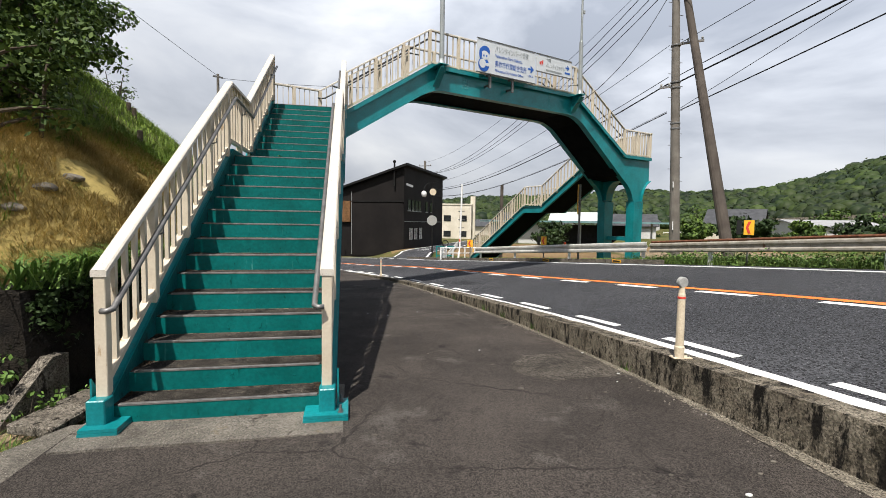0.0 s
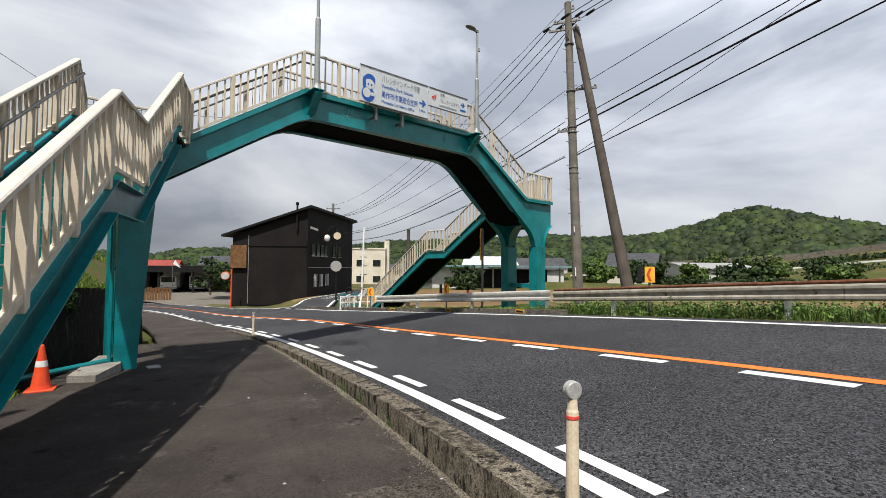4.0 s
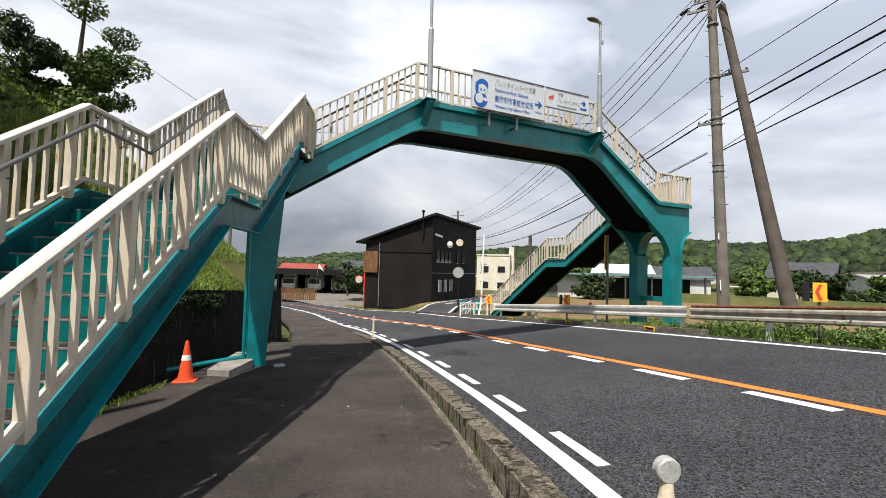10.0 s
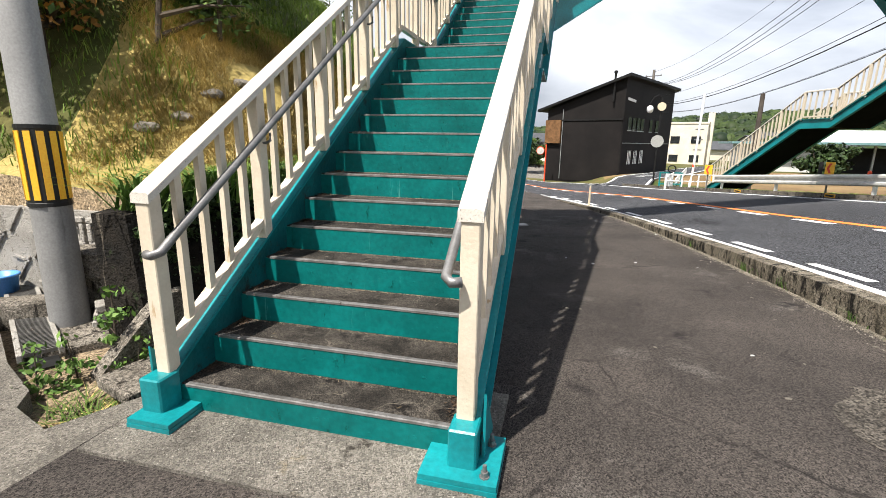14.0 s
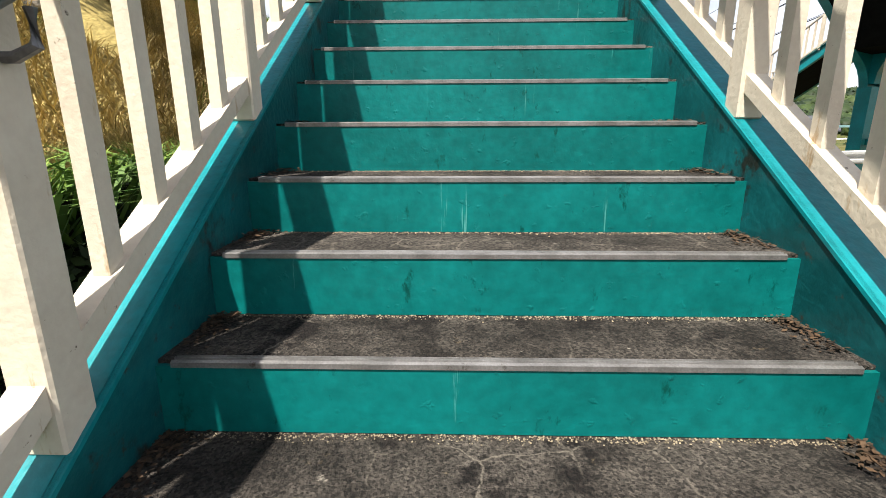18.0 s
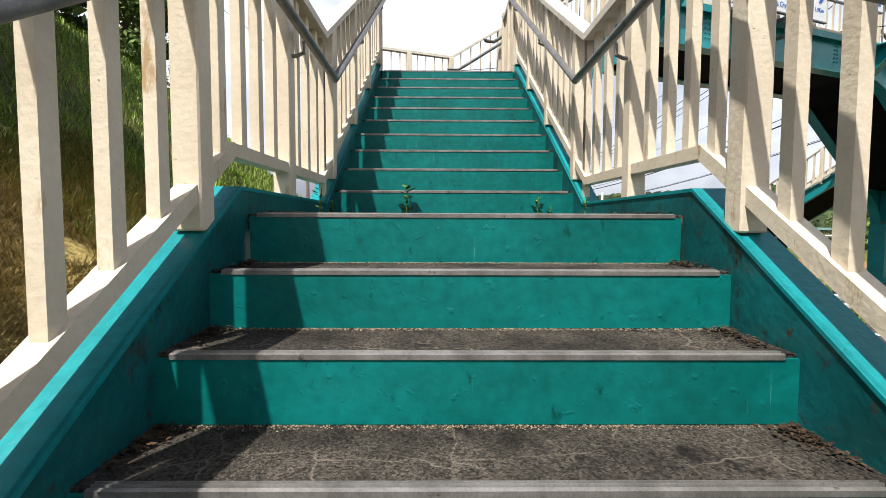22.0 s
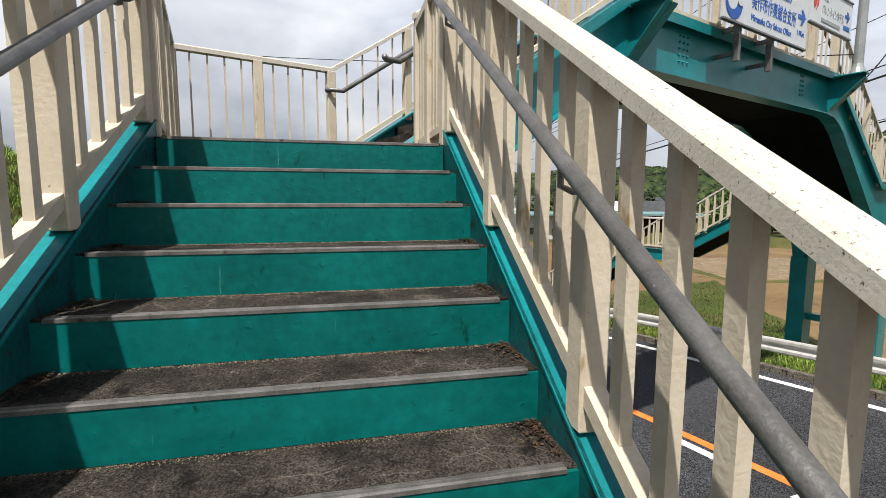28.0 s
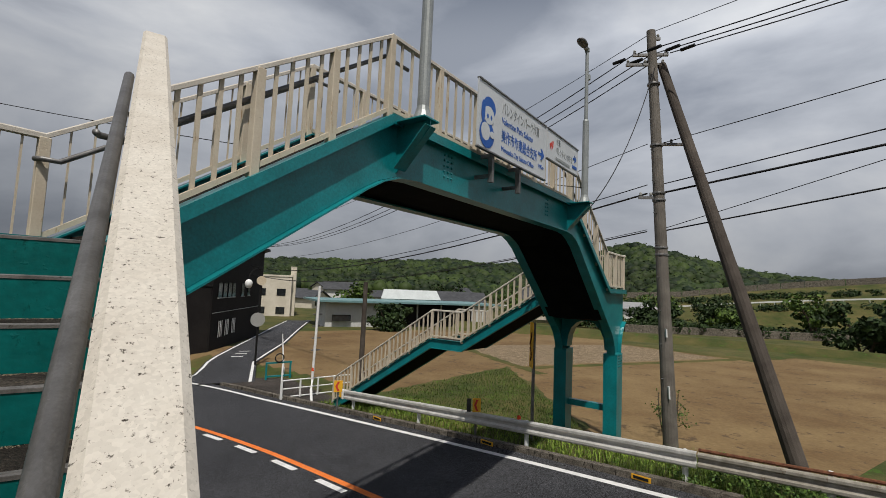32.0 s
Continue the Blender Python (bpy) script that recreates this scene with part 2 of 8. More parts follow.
LANDING = paint("stained_landing_concrete", (0.022, 0.0155, 0.011), (0.074, 0.054, 0.039), 3.2, 0.95, 0.9, 130, dents=(90, 0.5, 0.4),
                spots=[((0.15, 0.118, 0.085), 0.64, 24, None), ((0.014, 0.010, 0.007), 0.57, 4, (1, 0.5, 1)), ((0.125, 0.083, 0.05), 0.63, 6, None)], speck=(170, 0.4, 1.9),
                cracks=((0.17, 0.138, 0.105), 4.4, 0.012, 0.55, 0.40))
NOSE = paint("steel_nosing", (0.165, 0.158, 0.15), (0.29, 0.28, 0.27), 12, 0.36, 0.1, 200, metal=0.6,
             spots=[((0.08, 0.066, 0.054), 0.62, 16, None), ((0.09, 0.06, 0.04), 0.69, 50, None)])
GALV = paint("galvanised_steel", (0.125, 0.122, 0.12), (0.215, 0.212, 0.21), 9, 0.48, 0.12, 150, metal=0.5,
             spots=[((0.10, 0.085, 0.07), 0.62, 20, None), ((0.40, 0.40, 0.40), 0.66, 55, None)], gloss=0.5)
ASPHALT = paint("road_asphalt", (0.031, 0.032, 0.036), (0.049, 0.050, 0.055), 0.35, 0.85, 0.9, 95, dents=(75, 0.5, 0.8),
                spots=[((0.28, 0.28, 0.28), 0.62, 66, None), ((0.019, 0.019, 0.022), 0.62, 0.5, (1, 0.3, 1))], speck=(62, 0.12, 2.8))
WALKWAY = paint("pavement_asphalt", (0.041, 0.035, 0.031), (0.075, 0.064, 0.056), 0.7, 0.92, 0.9, 160, dents=(130, 0.52, 0.6),
                spots=[((0.25, 0.23, 0.2), 0.70, 60, None), ((0.092, 0.082, 0.073), 0.58, 1.1, None), ((0.019, 0.016, 0.015), 0.60, 1.7, None)], speck=(150, 0.3, 2.0),
                cracks=((0.012, 0.010, 0.009), 0.55, 0.006, 1.0))
KERB = paint("weathered_kerb_concrete", (0.14, 0.118, 0.088), (0.28, 0.245, 0.19), 3, 0.92, 0.9, 90, dents=(38, 0.5, 1.0),
             spots=[((0.07, 0.060, 0.043), 0.52, 5, (1, 1, 0.35)), ((0.012, 0.010, 0.008), 0.53, 7, (1, 1, 0.3)), ((0.02, 0.017, 0.013), 0.55, 24, (1, 1, 0.45)), ((0.07, 0.08, 0.025), 0.68, 6, None)], speck=(90, 0.5, 1.5))
WORNPATCH = paint("worn_coarse_asphalt", (0.045, 0.039, 0.033), (0.098, 0.086, 0.072), 3, 0.95, 0.9, 100, dents=(60, 0.52, 0.9),
                  spots=[((0.22, 0.20, 0.165), 0.62, 60, None), ((0.02, 0.017, 0.014), 0.58, 9, None)], speck=(85, 0.3, 2.0))
GUTTER = paint("exposed_aggregate_strip", (0.10, 0.088, 0.068), (0.22, 0.195, 0.155), 6, 0.95, 0.9, 120, dents=(70, 0.5, 0.6),
               spots=[((0.32, 0.29, 0.24), 0.58, 70, None), ((0.025, 0.021, 0.016), 0.56, 30, None), ((0.06, 0.075, 0.02), 0.62, 4, None)], speck=(110, 0.4, 2.0))
CONCRETE = paint("stained_concrete", (0.12, 0.105, 0.085), (0.25, 0.222, 0.185), 4, 0.9, 0.7, 110, dents=(45, 0.5, 1.0),
                 spots=[((0.022, 0.018, 0.014), 0.55, 11, (1, 1, 0.28)), ((0.07, 0.062, 0.048), 0.56, 30, None), ((0.08, 0.085, 0.04), 0.68, 6, None)], speck=(90, 0.5, 1.5))
PADSTONE = paint("gritty_concrete_pad", (0.11, 0.10, 0.085), (0.23, 0.21, 0.18), 2.5, 0.92, 0.9, 140, dents=(60, 0.5, 0.5),
                 spots=[((0.40, 0.375, 0.33), 0.60, 62, None), ((0.035, 0.030, 0.024), 0.60, 80, None), ((0.05, 0.043, 0.035), 0.60, 5, None), ((0.16, 0.13, 0.085), 0.62, 1.6, None)], speck=(110, 0.6, 1.4))
# Base tones lowered to near black against the sky fill; moss and streaks on top.
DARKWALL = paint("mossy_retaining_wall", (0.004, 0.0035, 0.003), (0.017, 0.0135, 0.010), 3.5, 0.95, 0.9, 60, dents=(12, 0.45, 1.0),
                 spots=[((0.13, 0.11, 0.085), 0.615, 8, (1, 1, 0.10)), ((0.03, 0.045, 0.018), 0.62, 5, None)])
WHITE = paint("road_marking_white", (0.62, 0.62, 0.61), (0.78, 0.78, 0.77), 4, 0.7, 0.4, 90,
              spots=[((0.12, 0.12, 0.12), 0.72, 26, None)])
ORANGE = paint("road_marking_orange", (0.70, 0.17, 0.03), (0.80, 0.225, 0.05), 4, 0.7, 0.4, 90,
               spots=[((0.2, 0.1, 0.06), 0.73, 24, None)])
WHITEPAINT = paint("white_enamel", (0.66, 0.66, 0.65), (0.78, 0.78, 0.77), 5, 0.45, 0.05, 60,
                   spots=[((0.35, 0.3, 0.25), 0.73, 18, None)], gloss=0.5)
RAILSTEEL = paint("guard_rail_steel", (0.48, 0.47, 0.44), (0.64, 0.63, 0.60), 4, 0.42, 0.06, 70, metal=0.25,
                  spots=[((0.32, 0.26, 0.2), 0.68, 7, (1, 1, 0.5))], gloss=0.5)
OLDRAIL = paint("dull_old_rail", (0.22, 0.20, 0.165), (0.36, 0.335, 0.29), 5, 0.65, 0.1, 60, spots=[((0.13, 0.075, 0.045), 0.60, 7, (1, 1, 0.3)), ((0.48, 0.46, 0.41), 0.66, 6, None)])
ROOFGREY = paint("grey_sheet_roof", (0.24, 0.24, 0.245), (0.32, 0.32, 0.325), 1.0, 0.6, 0.1, 12)
RUST = paint("rusted_rail_edge", (0.09, 0.035, 0.02), (0.2, 0.085, 0.045), 12, 0.85, 0.4, 90)
POLEGREY = paint("pole_concrete", (0.12, 0.108, 0.094), (0.19, 0.172, 0.152), 2, 0.85, 0.3, 120,
                 spots=[((0.09, 0.08, 0.07), 0.66, 4, (1, 1, 0.12))])
POLEDARK = paint("dark_stay_pole", (0.055, 0.045, 0.038), (0.095, 0.08, 0.068), 2, 0.85, 0.3, 90)
LAMPGREY = paint("lamp_post_grey", (0.25, 0.27, 0.27), (0.33, 0.35, 0.35), 3, 0.45, 0.05, 60, metal=0.3, gloss=0.5)
BLACKWALL = paint("black_board_wall", (0.010, 0.009, 0.009), (0.016, 0.014, 0.0135), 0.6, 0.75, 0.25, 18, gloss=0.12)
BLACKTRIM = paint("black_metal_trim", (0.008, 0.008, 0.008), (0.015, 0.015, 0.015), 2, 0.6, 0.05, 40, gloss=0.15)
WOODSLAT = paint("brown_timber_screen", (0.10, 0.05, 0.02), (0.19, 0.10, 0.045), 3, 0.7, 0.3, 40)
SIGNFACE = paint("sign_face", (0.52, 0.55, 0.58), (0.58, 0.61, 0.64), 1.5, 0.5, 0.02, 60, gloss=0.5)
BLUE = paint("sign_blue", (0.02, 0.09, 0.36), (0.03, 0.12, 0.44), 3, 0.5, 0.02, 60)
RED = paint("sign_red", (0.55, 0.05, 0.035), (0.62, 0.07, 0.05), 3, 0.5, 0.02, 60)
YELLOW = paint("sign_yellow", (0.75, 0.38, 0.02), (0.82, 0.46, 0.03), 3, 0.5, 0.02, 60, gloss=0.5)
BLACK = paint("black_plastic", (0.012, 0.012, 0.012), (0.02, 0.02, 0.02), 5, 0.5, 0.05, 60)
CABLE = paint("cable_black", (0.012, 0.012, 0.013), (0.02, 0.02, 0.021), 5, 0.6, 0.0, 60)
CONE = paint("cone_orange", (0.62, 0.06, 0.02), (0.75, 0.09, 0.03), 6, 0.5, 0.05, 60, spots=[((0.2, 0.05, 0.03), 0.7, 20, None)])
BEIGE = paint("beige_bollard", (0.55, 0.46, 0.33), (0.64, 0.55, 0.42), 6, 0.5, 0.05, 60)
REFLECT = paint("reflector_grey", (0.27, 0.27, 0.26), (0.38, 0.38, 0.365), 30, 0.3, 0.1, 120)
PLASTER = paint("cream_plaster", (0.55, 0.5, 0.41), (0.66, 0.61, 0.52), 0.6, 0.85, 0.1, 20)
GREYWALL = paint("pale_grey_wall", (0.5, 0.5, 0.49), (0.6, 0.6, 0.59), 0.4, 0.8, 0.1, 12)
ROOFDARK = paint("dark_roof_tiles", (0.045, 0.047, 0.052), (0.08, 0.082, 0.088), 1.5, 0.6, 0.3, 12)
ROOFRED = paint("red_roof", (0.22, 0.045, 0.035), (0.30, 0.07, 0.055), 1.5, 0.6, 0.3, 12)
ROOFTEAL = paint("blue_green_roof", (0.12, 0.22, 0.23), (0.18, 0.3, 0.31), 1.0, 0.5, 0.1, 12)
ROOFPALE = paint("pale_metal_roof", (0.6, 0.62, 0.62), (0.7, 0.72, 0.72), 1.0, 0.4, 0.1, 12)
ROOFBLUE = paint("blue_sheet_roof", (0.03, 0.12, 0.4), (0.05, 0.17, 0.5), 1.0, 0.5, 0.1, 12)
WINDOWDARK = paint("dark_window_glass", (0.012, 0.014, 0.016), (0.03, 0.033, 0.036), 2, 0.12, 0.0, 10, gloss=0.5)
SOIL = paint("tilled_soil", (0.135, 0.084, 0.038), (0.21, 0.145, 0.069), 0.22, 0.95, 0.9, 7,
             spots=[((0.09, 0.06, 0.034), 0.58, 1.4, None), ((0.30, 0.24, 0.15), 0.66, 4.5, None)])
GRASSMIX = paint("meadow_ground", (0.040, 0.054, 0.012), (0.115, 0.096, 0.034), 0.28, 0.95, 0.9, 14,
                 spots=[((0.05, 0.10, 0.012), 0.58, 1.2, None), ((0.2, 0.155, 0.07), 0.68, 3.0, None)])
DRYBANK = paint("cut_dry_grass_ground", (0.23, 0.175, 0.055), (0.37, 0.29, 0.105), 0.8, 0.95, 0.9, 24,
                spots=[((0.10, 0.13, 0.025), 0.60, 1.1, None), ((0.40, 0.31, 0.17), 0.66, 7, None), ((0.08, 0.06, 0.03), 0.68, 9, None)])
FOREST = leafy("far_forest", (0.005, 0.014, 0.004), (0.035, 0.055, 0.011), 0.045)
LEAF = leafy("tree_leaves", (0.020, 0.044, 0.008), (0.085, 0.135, 0.022))
LEAFDARK = leafy("dark_evergreen_leaves", (0.008, 0.019, 0.005), (0.032, 0.058, 0.013))
LEAFRUST = leafy("reddish_leaves", (0.16, 0.075, 0.015), (0.32, 0.16, 0.035))
GRASS = leafy("green_grass_blades", (0.065, 0.125, 0.013), (0.22, 0.30, 0.05))
VERGE = leafy("verge_grass_blades", (0.026, 0.056, 0.008), (0.105, 0.155, 0.028))
STRAW = leafy("dry_grass_blades", (0.19, 0.14, 0.045), (0.52, 0.40, 0.16))
WEED = leafy("weed_leaves", (0.035, 0.08, 0.014), (0.12, 0.20, 0.04))
BARK = paint("bark", (0.05, 0.038, 0.028), (0.1, 0.08, 0.06), 6, 0.95, 0.8, 50)
DIRT = paint("bare_tan_earth", (0.17, 0.125, 0.075), (0.30, 0.23, 0.15), 2.5, 0.95, 0.9, 70, dents=(22, 0.5, 0.8),
             spots=[((0.07, 0.052, 0.032), 0.56, 9, None), ((0.38, 0.32, 0.23), 0.66, 30, None), ((0.10, 0.10, 0.03), 0.64, 4, None)], speck=(60, 0.5, 1.5))
PALEWALL = paint("pale_precast_concrete", (0.24, 0.225, 0.20), (0.36, 0.34, 0.31), 2.5, 0.9, 0.5, 90, dents=(45, 0.5, 0.6),
                 spots=[((0.08, 0.07, 0.055), 0.60, 5, (1, 1, 0.3)), ((0.13, 0.115, 0.09), 0.60, 24, None)])
POLEPAINT = paint("grey_painted_pole", (0.17, 0.168, 0.165), (0.23, 0.228, 0.224), 1.5, 0.55, 0.08, 60, spots=[((0.10, 0.095, 0.088), 0.64, 3, (1, 1, 0.15))], gloss=0.4)
BLUEPLASTIC = paint("blue_plastic", (0.05, 0.18, 0.48), (0.08, 0.25, 0.58), 4, 0.4, 0.05, 60, gloss=0.5)
GRATESTEEL = paint("grey_grating_steel", (0.12, 0.115, 0.105), (0.21, 0.20, 0.185), 9, 0.55, 0.1, 90, metal=0.5, spots=[((0.10, 0.06, 0.035), 0.62, 14, None)])
ROCK = paint("grey_rock", (0.10, 0.09, 0.075), (0.20, 0.18, 0.15), 5, 0.9, 0.9, 40)


# ---- building tools ----
def thing(name, at, label, category, group="", kind=""):
    """A top-level thing: an Empty at its base."""
    ob = new(name)
    ob.empty_display_size = 0.1
    ob.location = at
    ob["base"] = tuple(at)
    return tagged(ob, label, category, group, kind)


def part(name, bm, material, parent=None, label="", smooth=False):
    """Links a bmesh, given in world metres, as one mesh under a thing or under a part."""
    me = bpy.data.meshes.new(name)
    if parent is not None:
        bmesh.ops.translate(bm, vec=-Vector(parent["base"]), verts=bm.verts)
    bm.normal_update()
    bm.to_mesh(me)
    bm.free()
    for f in me.polygons:
        f.use_smooth = smooth
    mats = material if isinstance(material, (list, tuple)) else [material]
    for m in mats:
        me.materials.append(m)
    ob = new(name, me)
    if parent is not None:
        ob.parent = parent
        ob["base"] = parent["base"]
    if label:
        ob["label"] = label
    return ob


def solid(name, bm, material, label, category, group="", kind="", smooth=False):
    """A top-level thing of one mesh."""
    vs = [v.co for v in bm.verts]
    base = Vector((sum(v.x for v in vs) / len(vs), sum(v.y for v in vs) / len(vs), min(v.z for v in vs)))
    bmesh.ops.translate(bm, vec=-base, verts=bm.verts)
    ob = part(name, bm, material, None, "", smooth)
    ob.location = base
    ob["base"] = tuple(base)
    return tagged(ob, label, category, group, kind)


def box(bm, c, size, turn=0.0, tilt=None, bevel=0.0):
    """A box round c; turn about z in degrees, or a whole rotation matrix as tilt."""
    r = tilt if tilt is not None else Matrix.Rotation(radians(turn), 4, "Z")
    made = bmesh.ops.create_cube(bm, size=1.0, matrix=Matrix.Translation(c) @ r @ Matrix.Diagonal((*size, 1)))
    if bevel:
        es = list({e for v in made["verts"] for e in v.link_edges})
        bmesh.ops.bevel(bm, geom=es, offset=bevel, segments=1, affect="EDGES", profile=0.6)
    return bm


def bar(bm, a, b, w, h, bevel=0.0, up=(0, 0, 1), cut=False):
    """A straight bar from a to b: w across, h along up. With cut its ends stay upright."""
    a, b = Vector(a), Vector(b)
    d = (b - a).normalized()
    side = d.cross(Vector(up)).normalized()
    top = Vector(up) if cut else side.cross(d).normalized()
    k = h / max(0.2, top.dot(side.cross(d))) if cut else h
    vs = [bm.verts.new(p + side * (w / 2 * i) + top * (k / 2 * j)) for p in (a, b) for i, j in ((-1, -1), (1, -1), (1, 1), (-1, 1))]
    fs = [bm.faces.new([vs[i] for i in q]) for q in ((0, 1, 2, 3), (7, 6, 5, 4), (0, 4, 5, 1), (1, 5, 6, 2), (2, 6, 7, 3), (3, 7, 4, 0))]
    if bevel:
        es = list({e for v in vs for e in v.link_edges})
        bmesh.ops.bevel(bm, geom=es, offset=bevel, segments=2, affect="EDGES", profile=0.6)
    return bm


def rod(bm, pts, r, seg=8, r2=None, caps=True):
    """A round rod along a line of points."""
    pts = [Vector(p) for p in pts]
    rings = []
    for i, p in enumerate(pts):
        d = (pts[min(i + 1, len(pts) - 1)] - pts[max(i - 1, 0)]).normalized()
        ref = Vector((0, 0, 1)) if abs(d.z) < 0.93 else Vector((1, 0, 0))
        u = d.cross(ref).normalized()
        v = u.cross(d)
        rr = r if r2 is None else r + (r2 - r) * i / (len(pts) - 1)
        rings.append([bm.verts.new(p + (u * math.cos(2 * math.pi * k / seg) + v * math.sin(2 * math.pi * k / seg)) * rr) for k in range(seg)])
    for a, b in zip(rings, rings[1:]):
        for k in range(seg):
            bm.faces.new((a[k], a[(k + 1) % seg], b[(k + 1) % seg], b[k]))
    if caps:
        bm.faces.new(rings[0][::-1])
        bm.faces.new(rings[-1])
    return bm


def lathe(bm, at, profile, seg=16):
    """A turned solid: profile rows are (radius, height)."""
    at = Vector(at)
    rings = [[bm.verts.new(at + Vector((r * math.cos(2 * math.pi * k / seg), r * math.sin(2 * math.pi * k / seg), z))) for k in range(seg)] for r, z in profile]
    for a, b in zip(rings, rings[1:]):
        for k in range(seg):
            bm.faces.new((a[k], a[(k + 1) % seg], b[(k + 1) % seg], b[k]))
    bm.faces.new(rings[0][::-1])
    bm.faces.new(rings[-1])
    return bm


def slab(bm, outline, thick, origin=(0, 0, 0), u=(1, 0, 0), v=(0, 1, 0)):
    """A plate: a flat outline in the plane u, v, thickened along u x v."""
    o, u, v = Vector(origin), Vector(u), Vector(v)
    w = u.cross(v).normalized() * thick
    low = [bm.verts.new(o + u * a + v * b) for a, b in outline]
    top = [bm.verts.new(p.co + w) for p in low]
    bm.faces.new(low[::-1])
    bm.faces.new(top)
    n = len(low)
    for i in range(n):
        bm.faces.new((low[i], low[(i + 1) % n], top[(i + 1) % n], top[i]))
    bmesh.ops.recalc_face_normals(bm, faces=bm.faces)
    return bm


def B():
    return bmesh.new()

# ---- the plan: lines of the road and heights of the ground ----
def line(table):
    ys, xs = zip(*table)
    return lambda y: float(np.mean([np.interp(y + o, ys, xs) for o in (-2.4, -1.6, -0.8, 0, 0.8, 1.6, 2.4)]))


edge_x = line([(-60, 8.4), (-5, 4.58), (0, 4.45), (2.5, 4.35), (7.4, 3.69), (11.7, 3.02), (20.5, 0.95), (34.6, -3.55), (45, -8.3), (70, -24)])
mid_x = line([(-60, 12.4), (-5, 8.4), (0, 8.02), (2.65, 7.6), (6.7, 6.85), (12.9, 5.66), (18.4, 4.4), (20.2, 3.93), (26, 2.1), (33.6, -0.6), (45, -5.4), (70, -21)])
far_x = line([(-60, 15.8), (-5, 11.9), (0, 11.45), (4.7, 10.85), (7.84, 10.13), (14, 8.8), (15.3, 8.45), (24.2, 6.2), (29.5, 4.8), (36, 2.4), (45, -2.0), (70, -18)])


def road_z(x, y):
    ye = y if y < 26 else 26 + (y - 26) * 0.7
    ye = ye if y < 60 else 26 + 34 * 0.7
    dip = 0.08 * min(max((8.0 - x) / 3.4, 0.0), 1.0) * min(max((18 - y) / 8, 0.0), 1.0)
    return -0.023 + 0.085 * min(max(x, 0), 12.5) - 0.0543 * max(ye, -12) - dip


def walk_z(x, y):
    ye = min(max(y, -12), 40)
    rise = 0.026 * min(max(x - 0.4, 0.0), 4.0) * min(max((15 - y) / 6, 0.0), 1.0)
    return (-0.028 * ye - 0.0011 * ye * abs(ye) if ye < 15 else -0.6675 - 0.055 * (ye - 15)) + rise


def smooth01(t):
    t = min(max(t, 0.0), 1.0)
    return t * t * (3 - 2 * t)


def field_z(x, y):
    low = smooth01((6.5 - x) / 6) * smooth01((y - 34) / 8)
    return (-0.85 - 0.012 * max(0, y - 10)) * (1 - low) - 2.47 * low + 0.06 * math.sin(x * 0.21) * math.cos(y * 0.17)


def wall_top(y):
    return float(np.interp(y, (-3, 0, 7.5, 13.5, 22, 40), (0.9, 1.05, 1.28, 1.0, 0.7, -0.6)))


WALL_X = -1.42


def ground_z(x, y):
    xe, xf = edge_x(y), far_x(y)
    if x > xf + 0.62:
        d = x - xf - 0.62
        verge = road_z(xf, y) + 0.02
        side = smooth01((d - 1.9) / 3.2)
        if y > 25:
            side *= 1.0
        return verge * (1 - side) + field_z(x, y) * side
    if x > -0.98:
        return min(road_z(x, y), walk_z(x, y)) - 0.35
    if x > WALL_X - 0.12:
        return walk_z(x, y) - 0.42
    edge = WALL_X - 0.42 * max(0.0, y - 15.6)
    if x > edge - 0.12:
        return min(walk_z(x, y), road_z(0, y)) - 0.12
    rise = edge - x
    k = float(np.interp(y, (-30, -6, 0, 12, 24, 34, 44), (0.3, 0.6, 0.76, 0.86, 0.74, 0.4, 0.1)))
    top = wall_top(y) + k * rise if rise < 6.5 else wall_top(y) + k * 6.5 + 0.12 * k * (rise - 6.5)
    if y < 3.6:
        if y < 1.55:
            return -0.15 + 0.05 * noise.noise((x * 1.8, y * 1.8, 1.0))
        top = 0.80 + (top - 0.80) * (0.10 + 0.90 * smooth01((y - 1.57) / 2.0))
    return top + 0.10 * noise.noise((x * 0.6, y * 0.6, 0.0)) * min(1, rise)


# ---- the footbridge's own frame: s along the span, n across it ----
SPAN_O = Vector((3.15, 9.62, 0))
SD = Vector((0.9394, 0.3428, 0))
SN = Vector((-0.3428, 0.9394, 0))


def sp(s, n, z):
    return SPAN_O + SD * s + SN * n + Vector((0, 0, z))


RISE, RUN, STEPS_LOW, STEPS_UP = 0.168, 0.269, 15, 10
LAND = 1.35
HALF = 0.75
Y_UP = (STEPS_LOW - 1) * RUN + LAND            # first riser of the upper flight
Z_MID, Z_TOP = RISE * STEPS_LOW, RISE * (STEPS_LOW + STEPS_UP)
Y_TOP = Y_UP + (STEPS_UP - 1) * RUN
Z_SPAN = 5.98
WIDE = 1.46                                     # between the span's rails
K1, K2, S_FAR, S_END, S_NEAR = 0.0, 5.85, 8.58, 10.14, -2.72
Z_END = Z_TOP - 0.04

